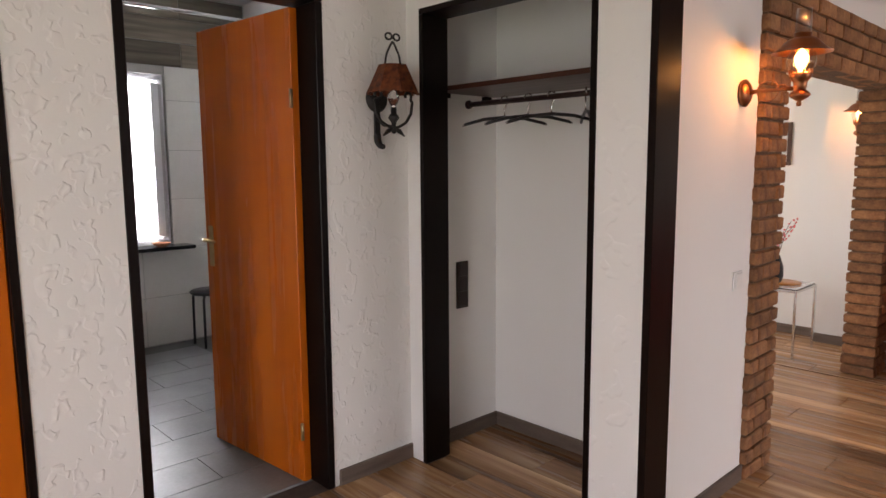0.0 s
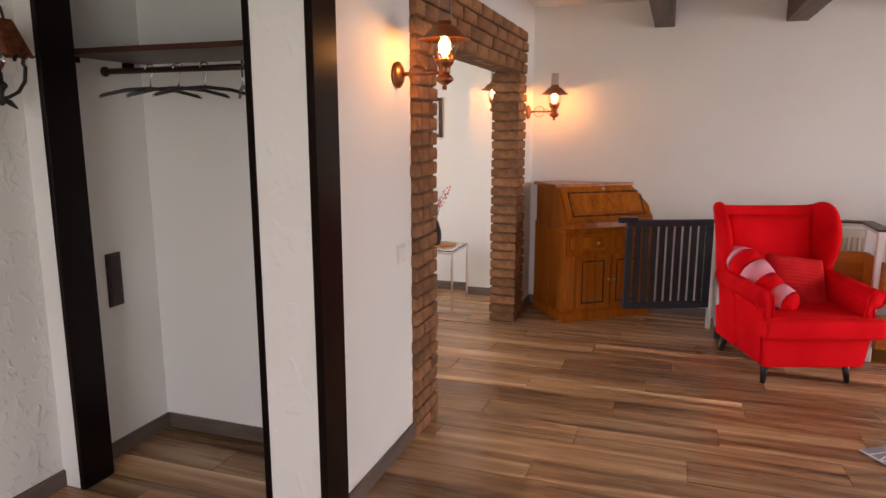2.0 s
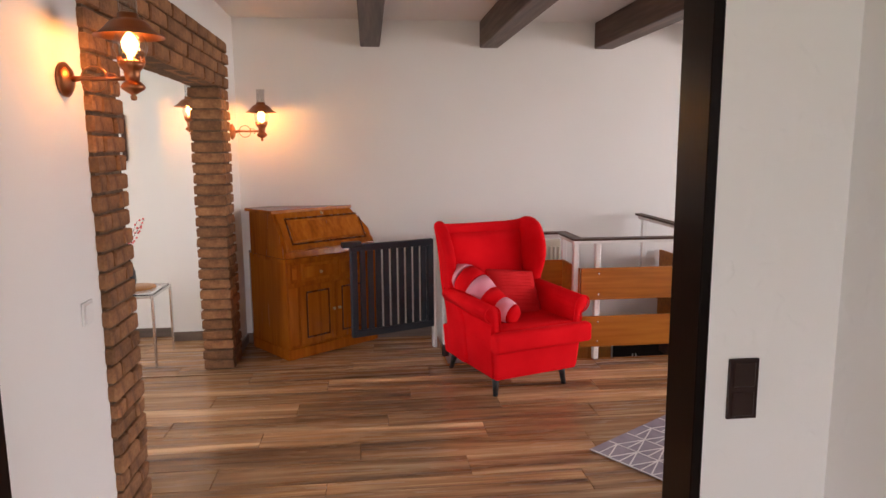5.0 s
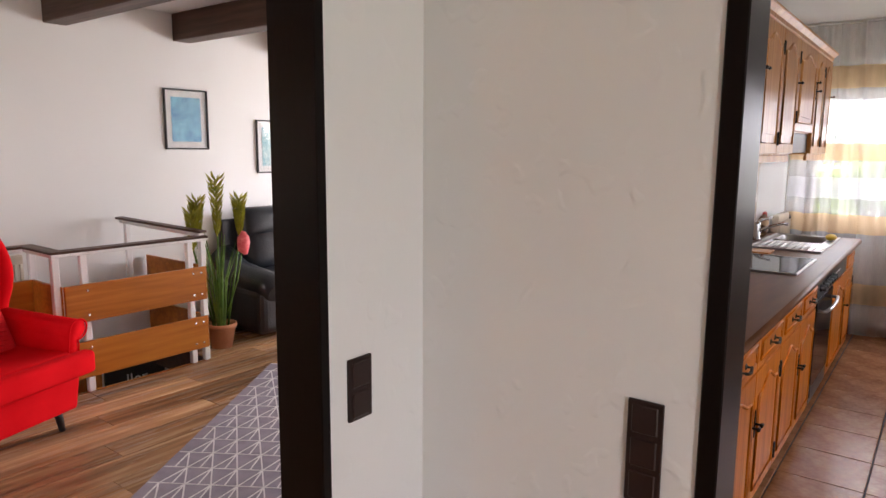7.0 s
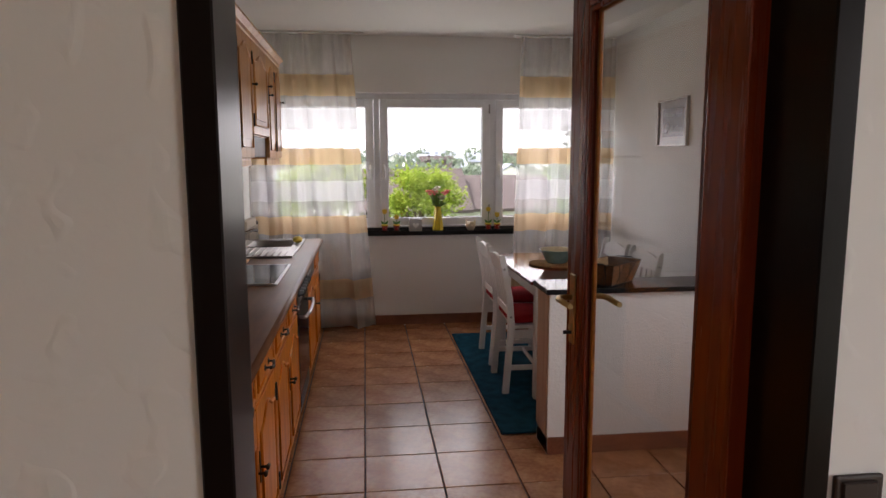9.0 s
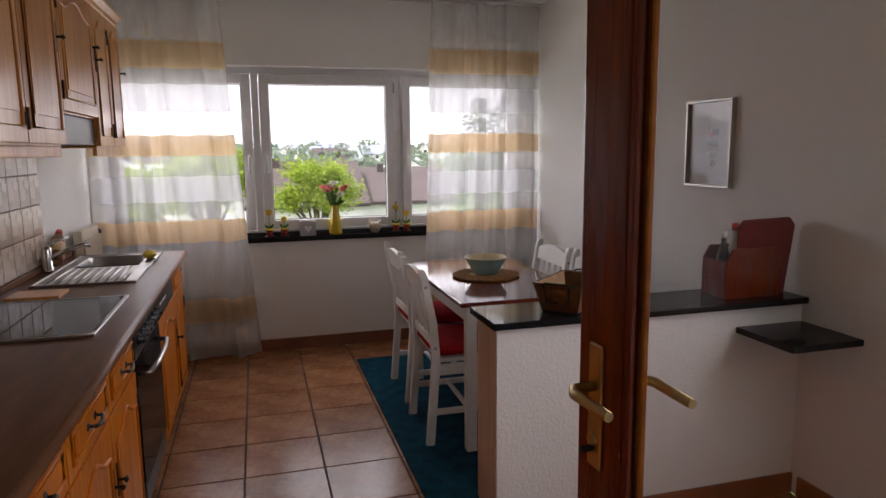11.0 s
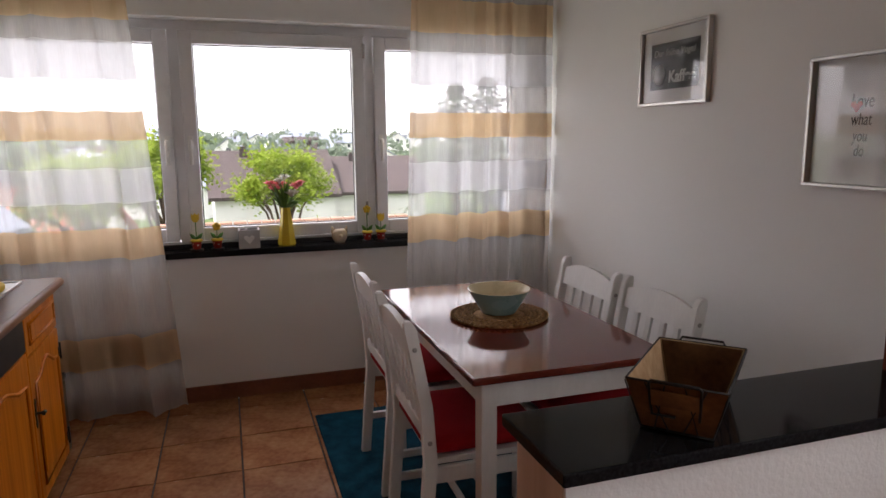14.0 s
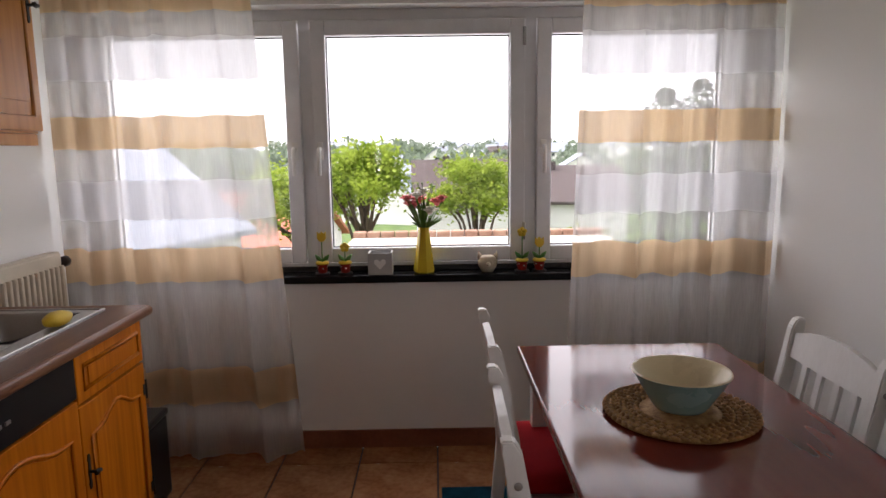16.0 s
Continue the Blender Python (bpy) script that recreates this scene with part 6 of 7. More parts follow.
for a, b in (((2.905, -3.105, 0.8645), (2.92, -2.485, 0.8735)), ((3.38, -3.105, 0.8645), (3.395, -2.485, 0.8735)), ((2.92, -3.105, 0.8645), (3.38, -3.09, 0.8735)), ((2.92, -2.5, 0.8645), (3.38, -2.485, 0.8735))):
    part("trim", bx(a, b, 0.002), STEEL, hob)
cb = thing("cutting_board", "small wooden board on the worktop by the hob", "cutting board", pose(3.27, -3.2, 0.8645))
part("board", bx((-0.1, -0.1, 0), (0.1, 0.06, 0.014), 0.005, 2), OAK_PALE, cb)
canister = thing("canister", "round pale canister on the worktop", "jar", pose(3.3, -1.72, 0.8645))
part("jar", lt([(0, 0), (0.05, 0), (0.055, 0.02), (0.055, 0.12), (0.04, 0.14)], 18), WHITE_PLASTIC, canister)
part("lid", lt([(0.045, 0.14), (0.045, 0.155), (0.015, 0.16), (0.015, 0.175), (0, 0.178)], 18), WHITE_PLASTIC, canister)


# wall units
def wall_unit(y0, y1, z0, doors, i, hood=False):
    w = y1 - y0
    ob = thing("extractor_cabinet" if hood else "wall_cabinet", "oak wall cabinet with a dark cooker hood below" if hood else "pale oak wall cabinet with arched doors", "cabinet", pose(3.10, (y0 + y1) / 2, 0), group="kitchen wall units")
    part("carcass", bx((0, -w / 2 + 0.001, z0), (KE - 3.103, w / 2 - 0.001, 2.12)), OAK_PALE, ob)
    dw = w / doors
    for k in range(doors):
        panel_door(ob, R90 @ pose((k - (doors - 1) / 2) * dw, 0, z0 + 0.005), dw, 2.115 - z0, OAK_PALE, True, "left" if k == 0 and doors > 1 else "right")
    if hood:
        part("hood", bx((0.005, -w / 2 + 0.004, z0 - 0.12), (KE - 3.105, w / 2 - 0.004, z0 - 0.001), 0.004), BROWN_PLASTIC, ob, "dark brown cooker hood")
    else:
        part("light_rail", bx((0.0, -w / 2 + 0.001, z0 - 0.04), (0.02, w / 2 - 0.001, z0 - 0.001), 0.006, 2), OAK_PALE, ob)
    bm = bmesh.new()
    prof = [(0.0, 0.0), (-0.02, 0.012), (-0.024, 0.03), (-0.05, 0.05), (-0.05, 0.062), (0.02, 0.062), (0.02, 0.0)]
    prism(bm, prof, w, Matrix.Translation((0, -w / 2, 2.118)) @ Matrix(((1, 0, 0, 0), (0, 0, 1, 0), (0, 1, 0, 0), (0, 0, 0, 1))))
    part("crown", bm, OAK_PALE, ob, "moulded crown on top")


for i, (a, b, z, d, hd) in enumerate(((-4.33, -3.70, 1.47, 2, False), (-3.70, -3.10, 1.60, 1, True), (-3.10, -2.2, 1.47, 2, False), (-2.2, -1.3, 1.47, 2, False))):
    wall_unit(a, b, z, d, i, hd)

# backsplash
ke = bpy.data.objects["wall_kitchen_east"]
bt_mesh = mesh_of("backsplash_tile", bx((-0.008, 0, 0), (0, 0.146, 0.146), 0.002), BACKSPLASH)
for j in range(4):
    for k in range(24):
        y, z = -4.0 + 0.15 * k, 0.895 + 0.15 * j
        if y < -0.6:
            t_ob = new("backsplash_tile", bt_mesh)
            t_ob.parent, t_ob.location = ke, (KE, y, z)
struct("tile_joint", bx((KE - 0.003, -4.0, 0.893), (KE, -0.6, 1.49)), GROUT)

# radiator on the side wall by the window, dark bin beside the cabinet
rad2 = radiator(pose(KE, -4.45, 0.36, 0, 0, -90), 0.42, 0.63, 0.09, label="ivory ribbed radiator behind the curtain and sink")
bm = lt([(0.012, 0.0), (0.014, 0.03), (0.022, 0.032), (0.024, 0.075), (0.02, 0.08), (0.0, 0.08)], 14, pose(0, 0, 0))
vb = part("valve_head", bm, BROWN_PLASTIC, rad2, "dark thermostat head")
vb.matrix_local = pose(0.41, -0.06, 0.585, 0, 90, 0)
bn = thing("waste_bin", "dark waste bin beside the cabinet", "bin", pose(3.0, -4.58, 0))
part("body", bx((-0.1, -0.11, 0), (0.12, 0.11, 0.34), 0.015, 3), BLACK, bn)
part("lid", bx((-0.105, -0.115, 0.34), (0.125, 0.115, 0.37), 0.01, 2), BLACK, bn)
br = thing("dustpan", "dark blue dustpan leaning at the cabinet side", "dustpan", pose(2.93, -4.425, 0.37, 0, 0, 0))
part("pan", bx((-0.03, -0.015, 0.0), (0.08, 0.015, 0.3), 0.008, 2), plain("navy_plastic", (0.01, 0.02, 0.06), 0.4), br)


# half wall with granite, table, chairs
hwall = struct("wall_half", bx((XW, -2.545, 0), (1.597, -2.345, 0.816)), WOODCHIP, "waist-high white coarse-plaster partition")
struct("trim_half_wall", bx((1.597, -2.54, 0.09), (1.604, -2.35, 0.816), 0.002), END_BOARD, "pale beech end board on the partition")
gr = thing("granite_ledge", "polished black granite top on the half wall", "ledge", pose(0, 0, 0))
part("slab", bx((XW, -2.585, 0.817), (1.62, -2.31, 0.843), 0.004, 2), GRANITE, gr)
gl2 = thing("granite_shelf", "lower black granite shelf on the half wall", "shelf", pose(0, 0, 0))
part("slab", bx((XW, -2.344, 0.715), (0.60, -2.05, 0.74), 0.004, 2), GRANITE, gl2)
skirting("kitchen_baseboard_9", (1.597, -2.345), (1.597, -2.545), 0.088, -0.012, TERRA_BASE)

tbl = thing("dining_table", "white dining table with a glossy dark mahogany top", "table", pose(1.185, -3.615, 0))
bm = bmesh.new()
box(bm, (-0.335, -0.595, 0.728), (0.335, 0.595, 0.75), 0.008, 3)
part("tabletop", bm, TABLETOP, tbl, "glossy mahogany-red table top")
for x in (-0.295, 0.245):
    for y in (-0.555, 0.505):
        part("leg", bx((x, y, 0.013), (x + 0.05, y + 0.05, 0.727), 0.004, 2), WHITE_PAINT, tbl)
for a, b in (((-0.285, -0.505, 0.64), (-0.265, 0.505, 0.727)), ((0.265, -0.505, 0.64), (0.285, 0.505, 0.727)), ((-0.245, -0.545, 0.64), (0.245, -0.525, 0.727)), ((-0.245, 0.525, 0.64), (0.245, 0.545, 0.727))):
    part("apron", bx(a, b, 0.003), WHITE_PAINT, tbl)


def dining_chair(m):
    """Front towards -y, back posts at y = 0.19."""
    ob = thing("dining_chair", "white painted wooden chair with red seat cushion", "chair", m, group="dining chairs")
    W = 0.205
    for s in (-1, 1):
        bm = bmesh.new()
        prof = [(0.20, 0.0), (0.165, 0.43), (0.18, 0.62), (0.225, 0.86), (0.24, 0.885), (0.265, 0.885), (0.262, 0.86), (0.218, 0.62), (0.205, 0.43), (0.24, 0.0)]
        prism(bm, prof, 0.032, Matrix.Translation((s * W - 0.016, 0, 0)) @ Matrix(((0, 0, 1, 0), (1, 0, 0, 0), (0, 1, 0, 0), (0, 0, 0, 1))), 0.004)
        pp = part("back_post", bm, WHITE_PAINT, ob)
        for z, y in ((0.8, 0.233), (0.5, 0.19)):
            part("bolt", lt([(0.008, 0), (0.008, 0.002), (0.004, 0.003)], 8, pose(s * (W + 0.016), y, z, 0, s * 90, 0)), STEEL, pp)
        part("front_leg", bx((s * W - 0.018, -0.19, 0), (s * W + 0.018, -0.154, 0.425), 0.004, 2), WHITE_PAINT, ob)
        part("side_rail", bx((s * W - 0.009, -0.15, 0.36), (s * W + 0.009, 0.17, 0.415), 0.003), WHITE_PAINT, ob)
        part("stretcher", bx((s * W - 0.009, -0.15, 0.16), (s * W + 0.009, 0.19, 0.19), 0.003), WHITE_PAINT, ob)
    bm = bmesh.new()
    top = [(-W + 0.016, 0.0)] + [(W * u, 0.0) for u in (-0.5, 0, 0.5)] + [(W - 0.016, 0.0)] + [(W * u, 0.07 + 0.035 * (1 - u * u)) for u in (0.92, 0.6, 0.3, 0, -0.3, -0.6, -0.92)]
    prism(bm, top, 0.02, pose(0, 0.238, 0.765, 79 + 0, 0, 0), 0.003)
    part("top_rail", bm, WHITE_PAINT, ob, "curved white top rail")
    part("lower_rail", bx((-W + 0.016, 0.183, 0.5), (W - 0.016, 0.203, 0.545), 0.003), WHITE_PAINT, ob)
    for x in (-0.115, -0.04, 0.04, 0.115):
        bm = bmesh.new()
        box(bm, (-0.014, -0.006, 0), (0.014, 0.006, 0.245), 0.002, 1, pose(x, 0.193, 0.54, -10, 0, 0))
        part("slat", bm, WHITE_PAINT, ob)
    part("seat", bx((-W - 0.01, -0.2, 0.425), (W + 0.01, 0.175, 0.445), 0.005, 2), WHITE_PAINT, ob)
    part("cross_bar", bx((-W + 0.01, 0.01, 0.165), (W - 0.01, 0.03, 0.185), 0.003), WHITE_PAINT, ob)
    bm = bmesh.new()
    cushion(bm, (0.42, 0.39, 0.06), 0.45, 10, pose(0, -0.005, 0.476))
    part("seat_cushion", bm, SEAT_RED, ob, "flat red seat cushion")
    return ob


ch0 = dining_chair(pose(1.385, -3.985, 0.0, 0, 0, -90))
copy_thing(ch0, pose(1.405, -3.40, 0.0, 0, 0, -91))
copy_thing(ch0, pose(0.945, -3.80, 0.0, 0, 0, 90))
copy_thing(ch0, pose(0.925, -3.335, 0.0, 0, 0, 91))
kr, _ = rug_of("kitchen_rug", "dark teal rug under the dining table", (1.775, -2.6), (1.775, -4.66), 1.3, TEAL, 0.012)

# on the table
TZ = 0.75
pm = thing("placemat", "round braided straw placemat on the table", "placemat", pose(1.19, -3.62, TZ))
part("disc", lt([(0, 0.001), (0.178, 0.001), (0.182, 0.005), (0.178, 0.008), (0, 0.008)], 40), STRAW, pm)
braid = mesh_of("braid", (lambda b: (blob(b, (0, 0, 0), (0.0125, 0.0075, 0.006), 1), b)[1])(bmesh.new()), STRAW)
for r in range(12):
    R = 0.178 - 0.0148 * r
    cnt = max(4, int(2 * math.pi * R / 0.0205))
    for k in range(cnt):
        a = 2 * math.pi * (k + 0.5 * (r % 2)) / cnt
        ob = new("braid", braid)
        ob.parent = pm
        ob.matrix_local = pose(R * math.cos(a), R * math.sin(a), 0.0095, 0, 0, math.degrees(a) + 90 + (32 if r % 2 else -32))
    if r > 4:
        break
bowl = thing("bowl", "pale blue bowl with cream inside on the placemat", "bowl", pose(1.185, -3.635, TZ + 0.013))
bm = bmesh.new()
lathe(bm, [(0.0, 0), (0.062, 0), (0.068, 0.008), (0.115, 0.085), (0.119, 0.09)], 40, None, caps=False)
part("shell", bm, BOWL_OUT, bowl)
bm = bmesh.new()
lathe(bm, [(0.119, 0.09), (0.117, 0.094), (0.112, 0.092), (0.064, 0.014), (0.0, 0.012)], 40, None, caps=False)
part("inner_glaze", bm, BOWL_IN, bowl, "cream glazed inside")

# basket on the granite
GZ = 0.843
bs = thing("basket", "wire basket lined with printed brown paper", "basket", pose(1.253, -2.46, GZ, 0, 0, -48))
bm = bmesh.new()
b0 = [(-0.075, -0.125), (0.075, -0.125), (0.075, 0.125), (-0.075, 0.125)]
b1 = [(-0.105, -0.165), (0.105, -0.165), (0.105, 0.165), (-0.105, 0.165)]


def bucket(bm, lo, hi, z0, z1, bottom=True):
    a, b = [bm.verts.new((x, y, z0)) for x, y in lo], [bm.verts.new((x, y, z1)) for x, y in hi]
    for i in range(4):
        bm.faces.new((a[i], a[(i + 1) % 4], b[(i + 1) % 4], b[i]))
    if bottom:
        bm.faces.new(a[::-1])


bucket(bm, b0, b1, 0.004, 0.135)
part("outer_paper", bm, PAPER_BROWN, bs, "printed brown paper outside")
bm = bmesh.new()
bucket(bm, [(x * 0.96, y * 0.95) for x, y in b0], [(x * 0.985, y * 0.98) for x, y in b1], 0.008, 0.139)
part("lining", bm, PAPER, bs, "cream paper lining")
for e in (-1, 1):
    bm = bmesh.new()
    vs4 = [bm.verts.new(p) for p in ((-0.066, e * 0.114, 0.012), (0.066, e * 0.114, 0.012), (0.098, e * 0.156, 0.137), (-0.098, e * 0.156, 0.137))]
    bmesh.ops.solidify(bm, geom=[bm.faces.new(vs4)], thickness=0.002)
    part("end_lining", bm, PAPER_BROWN, bs, "brown printed paper end")
part("top_wire", tb([(x, y, 0.138) for x, y in b1], 0.003, 6, True), IRON, bs)
part("bottom_wire", tb([(x * 1.02, y * 1.03, 0.005) for x, y in b0], 0.003, 6, True), IRON, bs)
for i in range(4):
    (xa, ya), (xb, yb), (ua, va), (ub, vb2) = b0[i], b0[(i + 1) % 4], b1[i], b1[(i + 1) % 4]
    for k in range(6):
        f, g = k / 5, min(1, max(0, (k + (1 if k % 2 else -1)) / 5))
        p, q = (xa + (xb - xa) * f, ya + (yb - ya) * f), (ua + (ub - ua) * g, va + (vb2 - va) * g)
        part("wire", tb([(p[0] * 1.03, p[1] * 1.04, 0.006), (q[0] * 1.012, q[1] * 1.015, 0.134)], 0.0016, 5), IRON, bs)
for s in (-1, 1):
    part("handle", tb([(-0.05, s * 0.146, 0.05), (-0.055, s * 0.17, 0.135), (-0.05, s * 0.176, 0.146), (0.05, s * 0.176, 0.146), (0.055, s * 0.17, 0.135), (0.05, s * 0.146, 0.05), (0, s * 0.146, 0.05)], 0.0035, 6), IRON, bs)
    part("label_plate", bx((-0.05, -0.001, 0.0), (0.05, 0.001, 0.045), 0, 1, pose(0, s * 0.156, 0.078, -s * 17, 0, 0)), PAPER_BROWN, bs, "brown paper label under the wire handle")

bs.scale = (0.88, 0.9, 0.8)
# wooden holder with bottles and red board on the granite
hold = thing("bottle_holder", "dark brown wooden holder with bottles on the granite", "holder", pose(0.50, -2.45, GZ, 0, 0, 0))
for y in (-0.075, 0.065):
    bm = bmesh.new()
    prism(bm, [(-0.13, 0), (0.13, 0), (0.13, 0.15), (0.1, 0.2), (-0.1, 0.2), (-0.13, 0.15)], 0.01, Matrix(((1, 0, 0, 0), (0, 0, 1, y), (0, 1, 0, 0), (0, 0, 0, 1))), 0.002)
    part("side", bm, REDWOOD, hold)
for x in (-0.13, 0.12):
    part("end", bx((x, -0.064, 0), (x + 0.01, 0.064, 0.15), 0.002), REDWOOD, hold)
part("floor_board", bx((-0.119, -0.064, 0.002), (0.119, 0.064, 0.012)), OAK_PALE, hold)
for x, hgt, mt, cm in ((-0.08, 0.24, BLACK, BLACK), (-0.02, 0.23, BLACK, BLACK), (0.04, 0.28, WHITE_PLASTIC, RED_PAINT), (0.09, 0.25, BLACK, WHITE_PLASTIC)):
    bo_ob = thing("bottle", "condiment bottle standing in the wooden holder", "bottle", pose(0.50 + x, -2.45, GZ + 0.012))
    part("glass", lt([(0, 0), (0.024, 0), (0.026, 0.01), (0.026, hgt * 0.6), (0.011, hgt * 0.8), (0.011, hgt * 0.9)], 14), mt, bo_ob)
    part("cap", lt([(0.0125, hgt * 0.9), (0.0125, hgt), (0, hgt + 0.001)], 12), cm, bo_ob)
rb = thing("red_board", "dark red board leaning on the granite", "board", pose(0.42, -2.44, GZ + 0.002))
bm = bmesh.new()
prism(bm, [(-0.11, 0), (0.12, 0), (0.15, 0.28), (0.13, 0.31), (-0.09, 0.315), (-0.12, 0.28)], 0.012, pose(0, 0.02, 0, 84, 0, 0), 0.003)
part("board", bm, plain("dark_red_lacquer", (0.16, 0.008, 0.01), 0.3), rb)

# pictures on the west wall
p3 = picture("picture", pose(XW, -3.845, 1.717, 0, 0, 90), 0.46, 0.335, SILVER, MAT_WHITE, CHARCOAL, "silver framed chalkboard-style coffee print", 0.014, 0.025, 0.055)
L3 = pose(0, -0.0092, 0, 90, 0, 0)
part("lettering", text_mesh("Der fr\u00fche Vogel", 0.042, L3 @ pose(0.0, 0.055, 0) @ Matrix(((1, 0.25, 0, 0), (0, 1, 0, 0), (0, 0, 1, 0), (0, 0, 0, 1)))), CHALK, p3)
part("lettering", text_mesh("Kaffee", 0.07, L3 @ pose(0.055, -0.05, 0), 0.002), CHALK, p3)
part("cup_drawing", lt([(0.0, 0), (0.03, 0), (0.045, 0.001), (0.0, 0.0015)], 18, L3 @ pose(-0.1, -0.035, 0)), CHALK, p3)
p4 = picture("picture", pose(XW, -2.95, 1.455, 0, 0, 90), 0.33, 0.41, SILVER, MAT_WHITE, None, "silver framed print with handwritten words and red heart", 0.012, 0.03)
for words, z, s in (("Love", 0.06, 0.05), ("what", 0.005, 0.045), ("you", -0.045, 0.042), ("do", -0.09, 0.042)):
    part("lettering", text_mesh(words, s, pose(0.02, -0.0068, z, 90, 0, 0) @ Matrix(((0.8, 0.1, 0, 0), (0, 1.2, 0, 0), (0, 0, 1, 0), (0, 0, 0, 1)))), INK, p4)
bm = bmesh.new()
prism(bm, [(0, -0.018), (0.02, 0.004), (0.018, 0.014), (0.009, 0.016), (0, 0.008), (-0.009, 0.016), (-0.018, 0.014), (-0.02, 0.004)], 0.001, pose(0.0, -0.0068, 0.045, 90, 0, 0))
part("heart", bm, RED_PAINT, p4)

# kitchen door: wooden frame with one tall pane, open into the kitchen
kd = thing("door_3", "dark red-brown framed glass door standing open", "door", pose(1.812, YS - TH - 0.004, 0, 0, 0, -87.3), kind="structure")
DW = 0.85
for a, b in (((0, -0.02, 0.006), (0.125, 0.02, 2.0)), ((DW - 0.125, -0.02, 0.006), (DW, 0.02, 2.0)), ((0.125, -0.02, 0.006), (DW - 0.125, 0.02, 0.2)), ((0.125, -0.02, 1.87), (DW - 0.125, 0.02, 2.0))):
    part("frame_member", bx(a, b, 0.004, 2), REDWOOD, kd)
for s in (-1, 1):
    for a, b in (((0.125, 0.2), (0.14, 1.87)), ((DW - 0.14, 0.2), (DW - 0.125, 1.87)), ((0.14, 0.2), (DW - 0.14, 0.215)), ((0.14, 1.855), (DW - 0.14, 1.87))):
        part("glazing_bead", bx((a[0], s * 0.006, a[1]), (b[0], s * 0.018, b[1]), 0.003), OAK_Y if s < 0 else REDWOOD, kd)
part("pane", bx((0.125, -0.003, 0.2), (DW - 0.125, 0.003, 1.87)), DOOR_PANE, kd).visible_shadow = False
part("lock_strip", bx((DW, -0.01, 0.95), (DW + 0.002, 0.01, 1.15)), STEEL, kd)
for s in (-1, 1):
    lever(kd, pose(DW - 0.06, 0, 1.03, 0, 0, 0 if s < 0 else 180) @ pose(0, -0.02, 0), BRASS, "door_handle", "brass lever handle", side=-1 if s < 0 else 1)
    part("key", tb([(DW - 0.06, 0.02 * s, 0.955), (DW - 0.06, 0.05 * s, 0.955)], 0.006, 8), IRON, kd)

# things on the sill
SZ = 0.838


def tulip(x, h, kind):
    ob = thing("tulip_figure", "painted wooden yellow tulip in a red pot", "ornament", pose(x, YK - 0.03, SZ), group="wooden tulips")
    part("base", lt([(0, 0), (0.034, 0), (0.034, 0.006), (0, 0.006)], 14), BROWN_PLASTIC, ob)
    r = 0.026 if h > 0.13 else 0.021
    part("pot", lt([(0, 0.006), (r * 0.75, 0.006), (r, 0.045), (r * 1.15, 0.046), (r * 1.15, 0.056), (0, 0.056)], 16), RED_PAINT, ob, "red pot with white dots")
    part("pot_rim", lt([(r * 1.16, 0.046), (r * 1.2, 0.051), (r * 1.16, 0.057), (0, 0.0572)], 16), YELLOW_MATT, ob)
    for k in range(6):
        part("dot", lt([(0.0045, 0), (0.003, 0.0015), (0, 0.002)], 8, pose(0, 0, 0.028 + 0.008 * (k % 2), 0, 0, 60 * k + 15) @ pose(0, r * 0.9, 0, -80, 0, 0)), WHITE_PLASTIC, ob)
    part("stem", tb([(0, 0, 0.05), (0, 0, h - 0.03)], 0.003, 6), GREEN_PAINT, ob)
    for s in (-1, 1):
        part("leaf", tb([(0, 0, 0.06), (s * 0.018, 0, 0.072), (s * 0.032, 0, 0.09)], [0.003, 0.011, 0.002], 8), GREEN_PAINT, ob)
    bm = bmesh.new()
    if kind == "tulip":
        prism(bm, [(-0.01, 0), (0.01, 0), (0.021, 0.016), (0.02, 0.048), (0.009, 0.034), (0, 0.05), (-0.009, 0.034), (-0.02, 0.048), (-0.021, 0.016)], 0.011, pose(0, 0.0055, h - 0.04, 90, 0, 0), 0.002)
    else:
        for k in range(5):
            a = radians(72 * k + 18)
            blob(bm, (0.012 * math.cos(a), 0, h - 0.018 + 0.012 * math.sin(a)), (0.0115, 0.006, 0.0115), 2)
    part("flower", bm, YELLOW_MATT, ob)


for x, h, k in ((2.31, 0.19, "tulip"), (2.205, 0.14, "daisy"), (1.385, 0.2, "daisy"), (1.305, 0.15, "tulip")):
    tulip(x, h, k)
hb_ob = thing("candle_box", "grey wooden candle box with a white heart", "candle holder", pose(2.04, YK - 0.03, SZ))
greyw = plain("grey_washed_wood", (0.45, 0.45, 0.45), 0.6)
for a, b in (((-0.055, -0.05, 0), (0.055, -0.042, 0.1)), ((-0.055, 0.042, 0), (0.055, 0.05, 0.1)), ((-0.055, -0.042, 0), (-0.047, 0.042, 0.1)), ((0.047, -0.042, 0), (0.055, 0.042, 0.1))):
    part("side", bx(a, b, 0.001), greyw, hb_ob)
part("bottom", bx((-0.047, -0.042, 0.001), (0.047, 0.042, 0.01)), greyw, hb_ob)
bm = bmesh.new()
prism(bm, [(0, -0.026), (0.027, 0.003), (0.025, 0.018), (0.012, 0.021), (0, 0.011), (-0.012, 0.021), (-0.025, 0.018), (-0.027, 0.003)], 0.002, pose(0, 0.052, 0.05, 90, 0, 0))
part("heart", bm, WHITE_PLASTIC, hb_ob)
va = thing("flower_vase", "yellow faceted vase with pink and white ranunculus", "vase", pose(1.838, YK - 0.03, SZ))
bm = bmesh.new()
